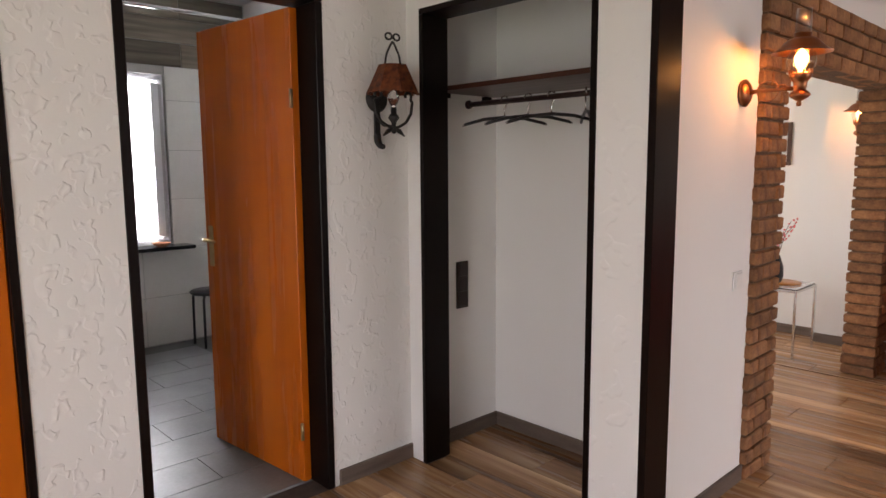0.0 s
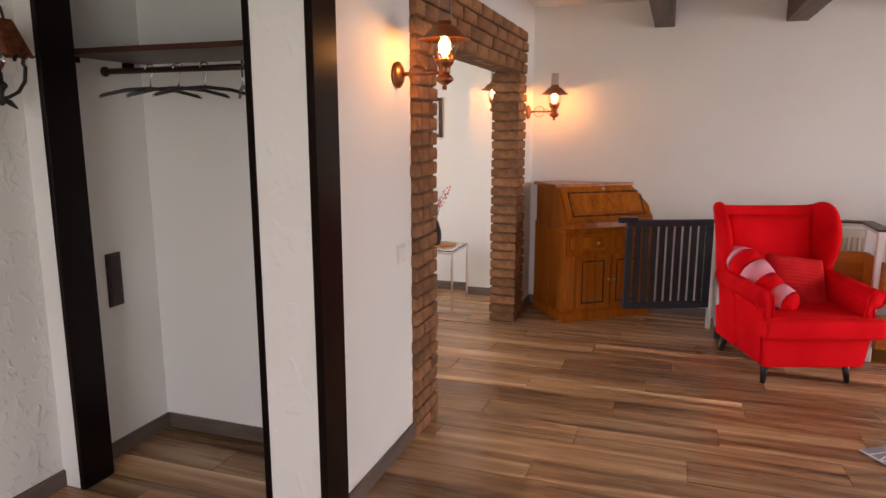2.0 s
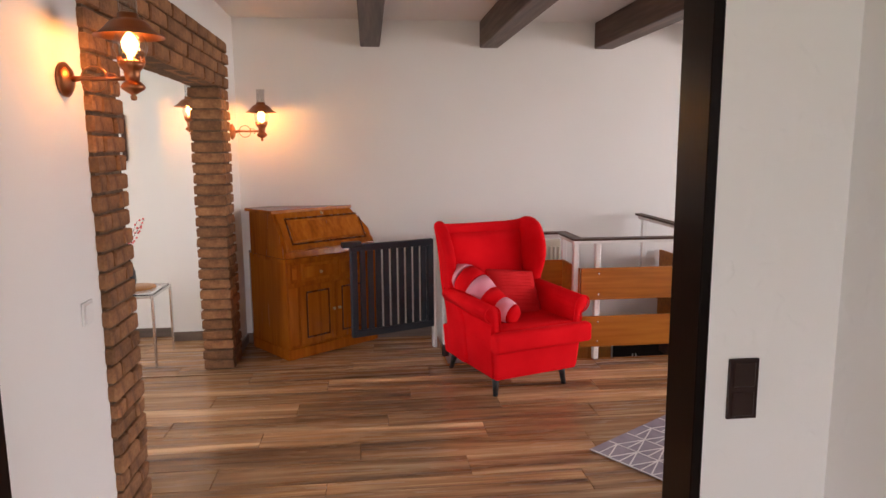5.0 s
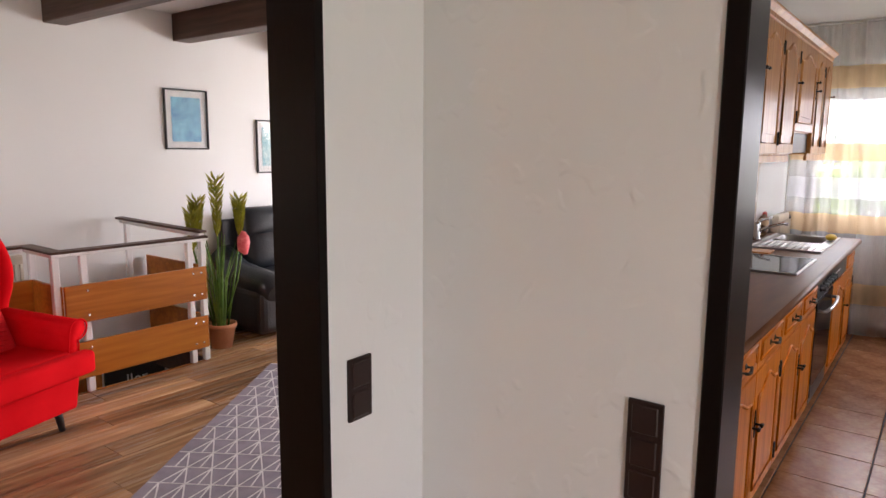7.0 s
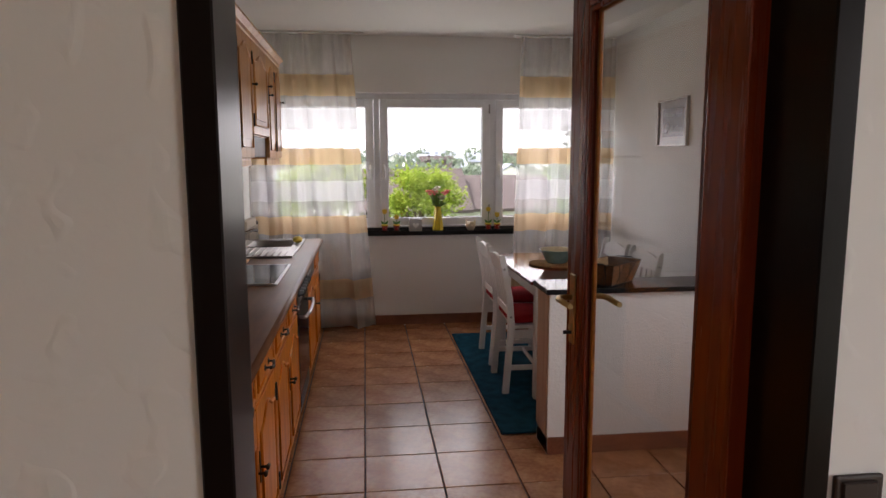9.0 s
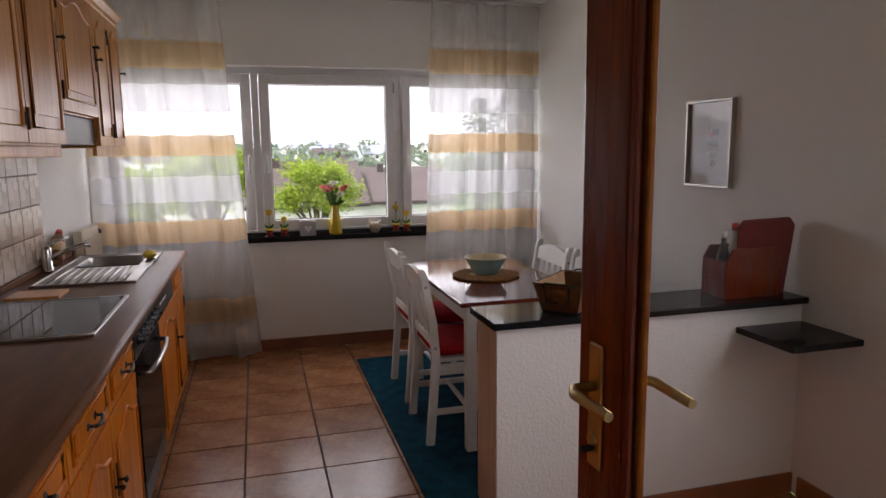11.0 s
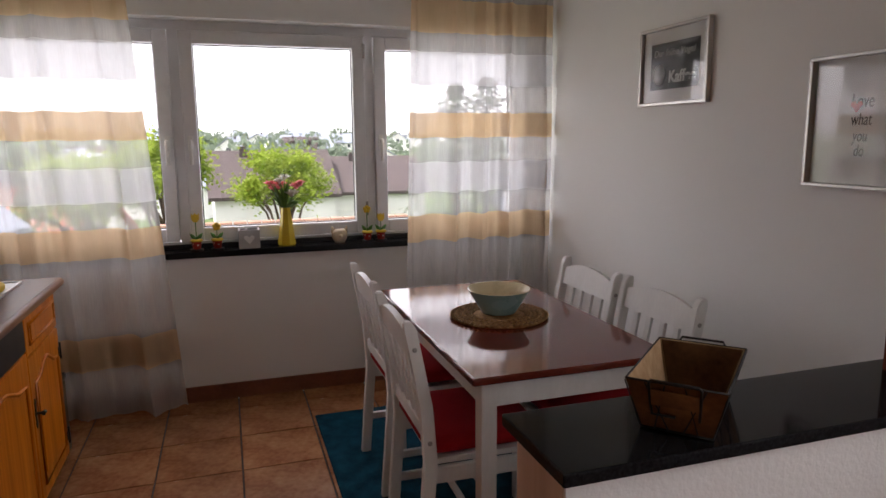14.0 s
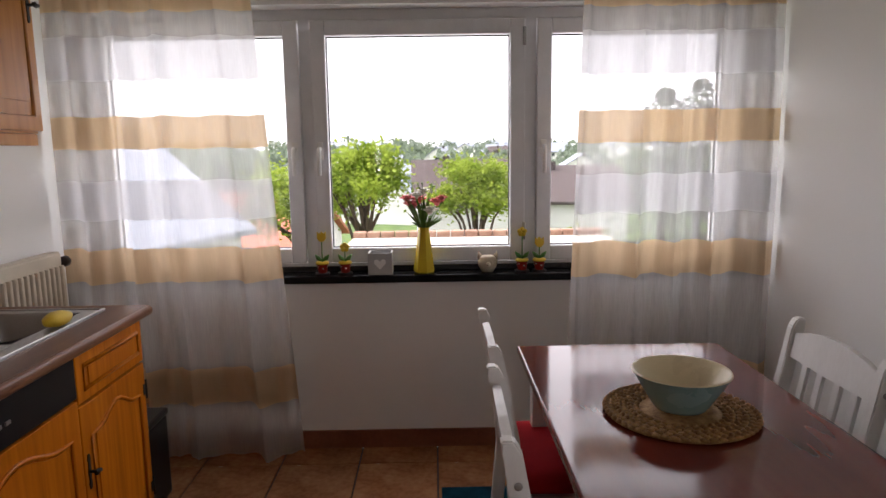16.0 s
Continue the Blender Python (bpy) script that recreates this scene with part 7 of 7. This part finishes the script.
lathe(bm, [(0.042, 0), (0.05, 0.006), (0.05, 0.02), (0.026, 0.2), (0.028, 0.21), (0.022, 0.21), (0.02, 0.19), (0.03, 0.03)], 7)
for f in bm.faces:
    f.smooth = False
part("body", bm, YELLOW, va, "faceted yellow glazed body")
random.seed(4)
heads = [(-0.06, 0.0, 0.32, 0.036, 1), (0.05, 0.02, 0.31, 0.04, 1), (0.075, -0.02, 0.335, 0.034, 1), (-0.03, 0.05, 0.285, 0.04, 0), (0.0, 0.0, 0.37, 0.03, 0), (0.03, 0.04, 0.355, 0.028, 0), (-0.085, 0.01, 0.34, 0.026, 1), (0.02, -0.04, 0.33, 0.034, 1)]
for x, y, z, r, pk in heads:
    st = part("stem", tb([(0, 0, 0.15), (x * 0.3, y * 0.3, 0.22), (x, y, z - r * 0.5)], 0.003, 5), LEAF, va)
    bm = bmesh.new()
    for ring, (cnt, tilt, rr) in enumerate(((7, 70, 1.0), (6, 45, 0.8), (5, 22, 0.55))):
        for k in range(cnt):
            a = 360 * k / cnt + 25 * ring
            m = pose(x, y, z, 0, 0, a) @ pose(0, 0, 0, 0, tilt, 0)
            blob(bm, (0, 0, r * 0.62 * rr), (r * 0.14, r * 0.5 * rr, r * 0.62 * rr), 1, 0.15, m, k)
    blob(bm, (x, y, z), (r * 0.4,) * 3, 1)
    part("flower_head", bm, PETAL_PINK if pk else PETAL_WHITE, st)
for k in range(26):
    a = k * 2.4
    r, z = 0.03 + 0.07 * random.random(), 0.22 + 0.16 * random.random()
    bm = bmesh.new()
    o, s = Vector((math.cos(a), math.sin(a), 0)), Vector((-math.sin(a), math.cos(a), 0))
    base = Vector((0.012 * math.cos(a), 0.012 * math.sin(a), 0.2))
    tip = base + o * r + Vector((0, 0, z - 0.2))
    midp = (base + tip) / 2 + Vector((0, 0, 0.012))
    vsx = [bm.verts.new(p) for p in (base, midp - s * 0.011, tip, midp + s * 0.011)]
    bm.faces.new(vsx)
    bm.faces.new([bm.verts.new(v.co - Vector((0, 0, 0.0015))) for v in vsx][::-1])
    part("leaf", bm, LEAF, va)
for k in range(7):
    a = k * 1.3
    part("bud", tb([(0, 0, 0.24), (0.05 * math.cos(a), 0.05 * math.sin(a), 0.38 + 0.004 * k), (0.055 * math.cos(a), 0.055 * math.sin(a), 0.395 + 0.004 * k)], [0.0015, 0.0015, 0.006], 6), LEAF, va)
cat = thing("cat_figure", "beige stoneware cat-head pot on the sill", "ornament", pose(1.545, YK - 0.03, SZ))
bm = bmesh.new()
lathe(bm, [(0.0, 0), (0.026, 0), (0.042, 0.025), (0.046, 0.045), (0.04, 0.065), (0.03, 0.074), (0.0, 0.076)], 24)
for s in (-1, 1):
    lathe(bm, [(0.016, 0), (0.01, 0.018), (0.001, 0.036)], 10, pose(s * 0.032, 0, 0.06, 0, s * 18, 0))
lathe(bm, [(0.012, 0), (0.008, 0.008), (0.0, 0.011)], 10, pose(0, 0.042, 0.04, -90, 0, 0))
ob = new("cat_pot", mesh_of("cat_pot", bm, CAT_CLAY))
ob.parent = cat


# ---- outside ----
GRASS = stuff_mat("lawn", (0.045, 0.085, 0.02), (0.10, 0.16, 0.04), 0.6, 0.9, bump=0.5, bscale=30, dist=0.05)
FOLIAGE = leaf_mat("tree_foliage", (0.15, 0.225, 0.025), (0.34, 0.43, 0.07))
# distance haze is put into this paler, greyer leaf colour
HAZY_FOLIAGE = leaf_mat("far_foliage", (0.15, 0.19, 0.14), (0.21, 0.26, 0.19))
CONIFER = stuff_mat("conifer_needles", (0.03, 0.06, 0.03), (0.06, 0.10, 0.045), 1.5, 0.7, bump=0.0)
BARK = stuff_mat("bark", (0.06, 0.04, 0.025), (0.12, 0.085, 0.06), 6, 0.9, bump=0.8, dist=0.02)
ROOF_BROWN = stuff_mat("brown_roof_tiles", (0.045, 0.033, 0.032), (0.08, 0.06, 0.056), 2, 0.7, vary=0.1, stretch=(1, 1, 6))
ROOF_SLATE = stuff_mat("slate_roof", (0.19, 0.215, 0.26), (0.29, 0.32, 0.37), 2, 0.5, vary=0.15)
ROOF_RED = stuff_mat("red_roof_tiles", (0.36, 0.10, 0.06), (0.5, 0.17, 0.1), 2, 0.7)
CLAY_OLD = stuff_mat("weathered_clay_tiles", (0.22, 0.12, 0.08), (0.36, 0.23, 0.16), 5, 0.8)
RENDER_WHITE = stuff_mat("white_house_render", (0.62, 0.61, 0.58), (0.74, 0.73, 0.7), 0.5, 0.85)
WINDOW_DARK = plain("house_window_glass", (0.05, 0.06, 0.07), 0.08)
GRAVEL = stuff_mat("flat_roof_gravel", (0.34, 0.3, 0.25), (0.5, 0.45, 0.38), 30, 0.9, bump=0.5, bscale=60, dist=0.01)

# ground sheet that falls away from the house, then rises to far hills
bm = bmesh.new()
xs = [-4000, -1500, -600, -250, -120, -60, -30, -10, 10, 30, 60, 120, 250, 600, 1500, 4000]
ys = [4000, 60, 20, -5.5, -12, -25, -45, -80, -140, -230, -400, -800, -2000, -4500]


def ground_z(x, y):
    d = max(0, -y)
    return -4.6 - 2.5 * min(1, d / 60) + 6.5 * min(1, max(0, d - 90) / 220) + 8 * min(1, max(0, d - 320) / 1500) + 1.2 * math.sin(x / 70) * min(1, d / 150)


g = [[bm.verts.new((x, y, ground_z(x, y))) for x in xs] for y in ys]
for j in range(len(ys) - 1):
    for i in range(len(xs) - 1):
        bm.faces.new((g[j][i], g[j + 1][i], g[j + 1][i + 1], g[j][i + 1]))
struct("ground", bm, GRASS, "green ground falling away to far hills")


def house(x, y, w, d, zb, ze, zr, rz, roof, label, dormer=False, openings=True):
    """Gabled house: ridge along its own x; zb foot, ze eaves, zr ridge."""
    ob = thing("house", label, "house", pose(x, y, 0, 0, 0, rz), group="houses in the valley")
    bm = bmesh.new()
    prism(bm, [(-d / 2, zb), (d / 2, zb), (d / 2, ze), (0, zr - 0.15), (-d / 2, ze)], w, Matrix.Translation((-w / 2, 0, 0)) @ Matrix(((0, 0, 1, 0), (1, 0, 0, 0), (0, 1, 0, 0), (0, 0, 0, 1))))
    part("wall", bm, RENDER_WHITE, ob)
    for s in (-1, 1):
        bm = bmesh.new()
        L = math.hypot(d / 2 + 0.4, zr - ze)
        sl = (zr - ze) / (d / 2)
        a, b = (0, zr), (s * (d / 2 + 0.45), ze - 0.45 * sl)
        prism(bm, [(a[0], a[1]), (b[0], b[1]), (b[0], b[1] + 0.2), (a[0], a[1] + 0.2)], w + 0.7, Matrix.Translation((-w / 2 - 0.35, 0, 0)) @ Matrix(((0, 0, 1, 0), (1, 0, 0, 0), (0, 1, 0, 0), (0, 0, 0, 1))))
        part("roof", bm, roof, ob)
    part("chimney", bx((w * 0.2, 0.3, zr - 0.5), (w * 0.2 + 0.4, 0.7, zr + 0.45)), ROOF_BROWN, ob)
    for s in (-1, 1) if openings else ():
        for k in range(3):
            xx = -w / 2 + w * (k + 0.5) / 3
            part("window", bx((xx - 0.5, s * (d / 2 + 0.02) - 0.02, ze - 1.8), (xx + 0.5, s * (d / 2 + 0.02) + 0.02, ze - 0.6)), WINDOW_DARK, ob)
        part("window", bx((s * (w / 2 + 0.02) - 0.02, -0.6, ze - 0.4), (s * (w / 2 + 0.02) + 0.02, 0.6, ze + 0.7)), WINDOW_DARK, ob)
    if dormer:
        for k in (-1, 1):
            part("dormer", bx((k * w * 0.22 - 0.8, d * 0.12, ze + 0.6), (k * w * 0.22 + 0.8, d * 0.38, (ze + zr) / 2 + 0.7), 0.1), roof, ob)
    return ob


house(-0.5, -46, 7.0, 8, -8, -1.75, 0.6, 2, ROOF_BROWN, "white house with a wide brown tiled roof", openings=False)
house(-7.4, -47, 5.8, 8, -8, -1.8, 0.1, -3, ROOF_BROWN, "long low white house with brown roof", openings=False)
house(14.5, -24, 8, 9, -6, -1.2, 2.2, 70, ROOF_SLATE, "neighbouring white house with dark steep roof")
house(12.5, -38, 9, 8, -7, -3.2, -0.9, -10, ROOF_RED, "white house with a red tiled roof")
house(24, -45, 9, 8, -8, -3.5, -0.8, 15, ROOF_RED, "white house with a red tiled roof")
house(-11.5, -22, 8, 7.5, -6, -0.9, 2.0, 80, ROOF_SLATE, "white gabled house with grey roof nearby")
random.seed(11)
far = 0
for k in range(42):
    y = -85 - 9.5 * k * (0.6 + 0.8 * random.random())
    x = 1.5 + (-y) * random.uniform(-0.5, 0.5)
    z = ground_z(x, y)
    w = random.uniform(9, 13)
    house(x, y, w, random.uniform(8, 10), z - 1, z + 3.6, z + 6.6, random.choice((0, 12, -15, 85, 70)), random.choice((ROOF_SLATE, ROOF_SLATE, ROOF_BROWN, ROOF_SLATE)), "distant white house with a dark roof", random.random() < 0.4)

# flat roof of the annexe below the window
ann = thing("annexe", "flat-roofed annexe with a tiled roof edge", "annexe", pose(0, 0, 0))
part("wall", bx((-1.6, -15.8, -5.5), (3.4, -9.5, -0.5)), RENDER_WHITE, ann)
part("roof", bx((-1.7, -15.9, -0.5), (3.5, -9.4, -0.38)), GRAVEL, ann)
for k in range(18):
    part("edge_tile", bx((-1.7 + 0.29 * k, -15.98, -0.4), (-1.7 + 0.29 * k + 0.27, -15.72, -0.26), 0.03, 2), CLAY_OLD, ann)


def tree(name, label, x, y, zg, zc, rx, rz_, n, mat, seed, cat="tree"):
    """Tapered trunk, forking limbs, and a crown of small leaves round the limbs' ends."""
    rnd = random.Random(seed)
    ob = thing(name, label, cat, pose(x, y, zg))
    H = zc - zg
    part("trunk", tb([(0, 0, 0), (0.05, 0.03, H * 0.5), (0, 0.02, H)], [rx * 0.13, rx * 0.1, rx * 0.04], 10), BARK, ob)
    tips = []
    for k in range(16):
        a, e = k * 2.4, rnd.uniform(-0.25, 1.1)
        r = rx * rnd.uniform(0.55, 0.95)
        tip = Vector((r * math.cos(a) * math.cos(e), r * math.sin(a) * math.cos(e), H + rz_ * 0.9 * math.sin(e) * rnd.uniform(0.7, 1.1)))
        part("limb", tb([(0, 0, H * rnd.uniform(0.55, 0.8)), tip * 0.5 + Vector((0, 0, H * 0.38)), tip], [rx * 0.05, rx * 0.03, rx * 0.008], 6), BARK, ob)
        tips.append(tip)
    verts, faces = [], []
    for k in range(n):
        t = rnd.choice(tips)
        c = Vector((rnd.gauss(0, 1), rnd.gauss(0, 1), rnd.gauss(0, 1)))
        p = t + Vector((c.x * rx * 0.2, c.y * rx * 0.2, c.z * rz_ * 0.17))
        s = rx * rnd.uniform(0.035, 0.065)
        u = Vector((rnd.uniform(-1, 1), rnd.uniform(-1, 1), rnd.uniform(-0.5, 0.5))).normalized() * s
        v = u.cross(Vector((rnd.uniform(-1, 1), rnd.uniform(-1, 1), rnd.uniform(-1, 1)))).normalized() * s * 0.6
        i = len(verts)
        verts += [p - u, p + v, p + u, p - v]
        faces.append((i, i + 1, i + 2, i + 3))
    me = bpy.data.meshes.new("crown")
    me.from_pydata(verts, [], faces)
    me.materials.append(mat)
    cr = new("crown", me)
    cr.parent = ob
    return ob


tree("tree", "leafy green garden tree behind the annexe", 0.72, -19.5, -5.0, 0.2, 1.05, 1.0, 7500, FOLIAGE, 1)
tree("tree", "leafy green garden tree beside the annexe", 3.55, -18.5, -5.0, 0.35, 1.15, 1.15, 9000, FOLIAGE, 2)
tree("tree", "tall leafy green tree on the slope", 7.4, -30, -6, -1.4, 2.2, 2.2, 6000, FOLIAGE, 3)
tree("tree", "leafy green shrub in the garden", -3.4, -24, -5.5, -2.4, 1.3, 1.0, 4000, FOLIAGE, 5)


def conifer(x, y, zg, h, r, seed):
    rnd = random.Random(seed)
    ob = thing("conifer", "tall dark green spruce", "tree", pose(x, y, zg))
    part("trunk", tb([(0, 0, 0), (0, 0, h * 0.5), (0, 0, h)], [r * 0.08, r * 0.05, 0.02], 8), BARK, ob)
    verts, faces = [], []
    for k in range(5200):
        f = rnd.random() ** 0.8
        z = h * (0.15 + 0.85 * f)
        R = r * (1 - f) ** 0.55 * (0.75 + 0.25 * math.sin(f * 70)) + 0.05
        a, q = rnd.uniform(0, 6.283), R * rnd.random() ** 0.45
        p = Vector((q * math.cos(a), q * math.sin(a), z - 0.25 * q))
        s = 0.09 + 0.05 * rnd.random()
        o = Vector((math.cos(a), math.sin(a), -0.35)) * s * 1.5
        v = Vector((-math.sin(a), math.cos(a), rnd.uniform(-0.4, 0.4))) * s * 0.55
        i = len(verts)
        verts += [p, p + o * 0.5 + v, p + o, p + o * 0.5 - v]
        faces.append((i, i + 1, i + 2, i + 3))
    me = bpy.data.meshes.new("crown")
    me.from_pydata(verts, [], faces)
    me.materials.append(CONIFER)
    cr = new("crown", me)
    cr.parent = ob


conifer(-6.4, -26, -6, 9.5, 3.0, 1)
conifer(-8.1, -27, -6, 9.9, 2.8, 2)
# far woods: one mass of leaf clumps on the ridges
rnd = random.Random(8)
verts, faces = [], []
for k in range(420):
    d = rnd.choice((rnd.uniform(110, 200), rnd.uniform(230, 420), rnd.uniform(420, 520)))
    x = rnd.uniform(-0.62, 0.62) * d
    zb, R = ground_z(x, -d), rnd.uniform(2.2, 4.5)
    for j in range(80):
        c = Vector((rnd.gauss(0, 1), rnd.gauss(0, 1), rnd.gauss(0, 1))).normalized() * rnd.uniform(0.6, 1.0)
        p = Vector((x, -d, zb + R * 0.9)) + Vector((c.x * R, c.y * R, c.z * R))
        u = Vector((rnd.uniform(-1, 1), rnd.uniform(-1, 1), rnd.uniform(-1, 1))).normalized() * R * 0.2
        v = u.cross(Vector((rnd.uniform(-1, 1), rnd.uniform(-1, 1), rnd.uniform(-1, 1)))).normalized() * R * 0.16
        i = len(verts)
        verts += [p - u, p + v, p + u, p - v]
        faces.append((i, i + 1, i + 2, i + 3))
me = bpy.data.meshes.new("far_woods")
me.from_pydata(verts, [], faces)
me.materials.append(HAZY_FOLIAGE)
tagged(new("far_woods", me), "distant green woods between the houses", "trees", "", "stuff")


# ---- pieces of floors and walls ----
def pieces(parent, mesh, spots):
    for x, y, z in spots:
        ob = new(mesh.name, mesh)
        ob.parent = parent
        ob.location = (x, y, z)


def piece_mesh(name, size, bevel, mat):
    """A piece with its top edges broken, lying from its own corner."""
    w, d, h = size
    bm = bmesh.new()
    lo = [bm.verts.new(p) for p in ((0, 0, 0), (w, 0, 0), (w, d, 0), (0, d, 0))]
    mi = [bm.verts.new(p) for p in ((0, 0, h - bevel), (w, 0, h - bevel), (w, d, h - bevel), (0, d, h - bevel))]
    hi = [bm.verts.new(p) for p in ((bevel, bevel, h), (w - bevel, bevel, h), (w - bevel, d - bevel, h), (bevel, d - bevel, h))]
    for a, b in ((lo, mi), (mi, hi)):
        for i in range(4):
            bm.faces.new((a[i], a[(i + 1) % 4], b[(i + 1) % 4], b[i]))
    bm.faces.new(hi)
    return mesh_of(name, bm, mat)


floor_ob, kitchen_floor, bath_floor = bpy.data.objects["floor"], bpy.data.objects["floor_kitchen"], bpy.data.objects["floor_bathroom"]
PW, PL, GAP = 0.2, 1.2, 0.002
plank_cache = {}


def plank_at(x0, x1, y0, y1):
    key = (round(x1 - x0, 3), round(y1 - y0, 3))
    if key not in plank_cache:
        plank_cache[key] = piece_mesh("plank", (x1 - x0 - GAP, y1 - y0 - GAP, 0.012), 0.0012, PLANK)
    pieces(floor_ob, plank_cache[key], [(x0, y0, -0.012)])


def lay_planks(x0, x1, y0, y1):
    for c in range(math.floor(x0 / PW), math.ceil(x1 / PW)):
        a, b = max(x0, c * PW), min(x1, (c + 1) * PW)
        if b - a < 0.02:
            continue
        off = (c * 0.437) % 1.0 * PL
        k = math.floor((y0 - off) / PL)
        while off + k * PL < y1:
            p, q = max(y0, off + k * PL), min(y1, off + (k + 1) * PL)
            if q - p > 0.02:
                plank_at(a, b, p, q)
            k += 1


lay_planks(0.0, XE, YS, YN)
lay_planks(XE, XE + TH, 0.2, 1.99)
lay_planks(XE, XE + TH, 2.256, 3.16)
lay_planks(XE + TH, 4.12, 2.2, YN)
lay_planks(1.8, 2.66, YS - TH + 0.06, YS)
lay_planks(XE + TH, 4.7, -4.2, YL)
lay_planks(4.7, 6.42, -4.2, 4.2)
lay_planks(6.42, 6.53, 0.52, 4.2)
lay_planks(6.53, XR, 0.52, YL)
lay_planks(6.42, XR, -4.2, -1.4)
lay_planks(4.42, 4.7, YL + TH, 4.2)
lay_planks(6.53, 7.45, YL + TH, 4.2)

T = 0.355
tile_cache = {}
for i in range(-7, 4):
    for j in range(-4, 12):
        x0, x1 = max(XW, 2.5 + i * T), min(KE, 2.5 + (i + 1) * T)
        y0, y1 = max(YK, -4.2 + j * T), min(YS - TH + 0.06, -4.2 + (j + 1) * T)
        if x1 - x0 < 0.02 or y1 - y0 < 0.02:
            continue
        key = (round(x1 - x0, 3), round(y1 - y0, 3))
        if key not in tile_cache:
            tile_cache[key] = piece_mesh("floor_tile", (x1 - x0 - 0.007, y1 - y0 - 0.007, 0.008), 0.002, TERRACOTTA)
        pieces(kitchen_floor, tile_cache[key], [(x0 + 0.0035, y0 + 0.0035, -0.008)])
bath_tile = piece_mesh("bath_tile", (0.596, 0.296, 0.01), 0.001, BATH_TILE)
pieces(bath_floor, bath_tile, [(1.2 + 0.6 * i + (0.3 if j % 2 else 0), YN + TH + 0.3 * j, -0.01) for i in range(5) for j in range(9) if 1.2 + 0.6 * i + 0.9 < 4.27])

# brick arch: mortar core and courses of single bricks
bm = boxes(((4.43, YL - 0.012, 0), (4.69, YL + TH + 0.012, 1.94)), ((6.54, YL - 0.012, 0), (6.79, YL + TH + 0.012, 1.94)), ((4.43, YL - 0.012, 1.94), (6.79, YL + TH + 0.012, 2.262)))
arch_ob = tagged(new("brick_arch", mesh_of("brick_arch", bm, MORTAR)), "rough reddish-brown brick arch around the passage", "arch", "", "structure")
brick_meshes = {}


def brick(x0, x1, y0, y1, z0, z1):
    key = (round(x1 - x0, 2), round(y1 - y0, 2), round(z1 - z0, 2), random.randrange(4))
    if key not in brick_meshes:
        w, d, h = key[:3]
        bm = bmesh.new()
        box(bm, (-w / 2, -d / 2, -h / 2), (w / 2, d / 2, h / 2), 0.007)
        for v in bm.verts:
            v.co += Vector([0.005 * (random.random() - 0.5) for _ in range(3)])
        brick_meshes[key] = mesh_of("brick", bm, BRICK)
    ob = new("brick", brick_meshes[key])
    ob.parent = arch_ob
    ob.matrix_world = pose((x0 + x1) / 2 + random.uniform(-0.003, 0.003), (y0 + y1) / 2 + random.uniform(-0.004, 0.004), (z0 + z1) / 2, 0, random.uniform(-0.8, 0.8), random.uniform(-0.8, 0.8))


CO, J = 0.0718, 0.010
for k in range(27):
    z0, z1 = k * CO + 0.002, (k + 1) * CO - J
    for a, b, jamb in ((4.415, 4.705, 1), (6.525, 6.805, 0)):
        split = (a + 0.19) if (k + jamb) % 2 else (a + 0.09)
        for p, q in ((a, split - J / 2), (split + J / 2, b)):
            brick(p, q, YL - 0.03, YL + TH + 0.03, z0, z1)
for r in range(4):
    z0 = 1.94 + r * 0.081
    x = 4.415 - (0.12 if r % 2 else 0.0)
    while x < 6.8:
        a, b = max(4.415, x), min(6.805, x + 0.235)
        if b - a > 0.03:
            brick(a, b, YL - 0.03, YL + 0.075, z0, z0 + 0.072)
            brick(a, b, YL + 0.085, YL + TH + 0.03, z0, z0 + 0.072)
        x += 0.245
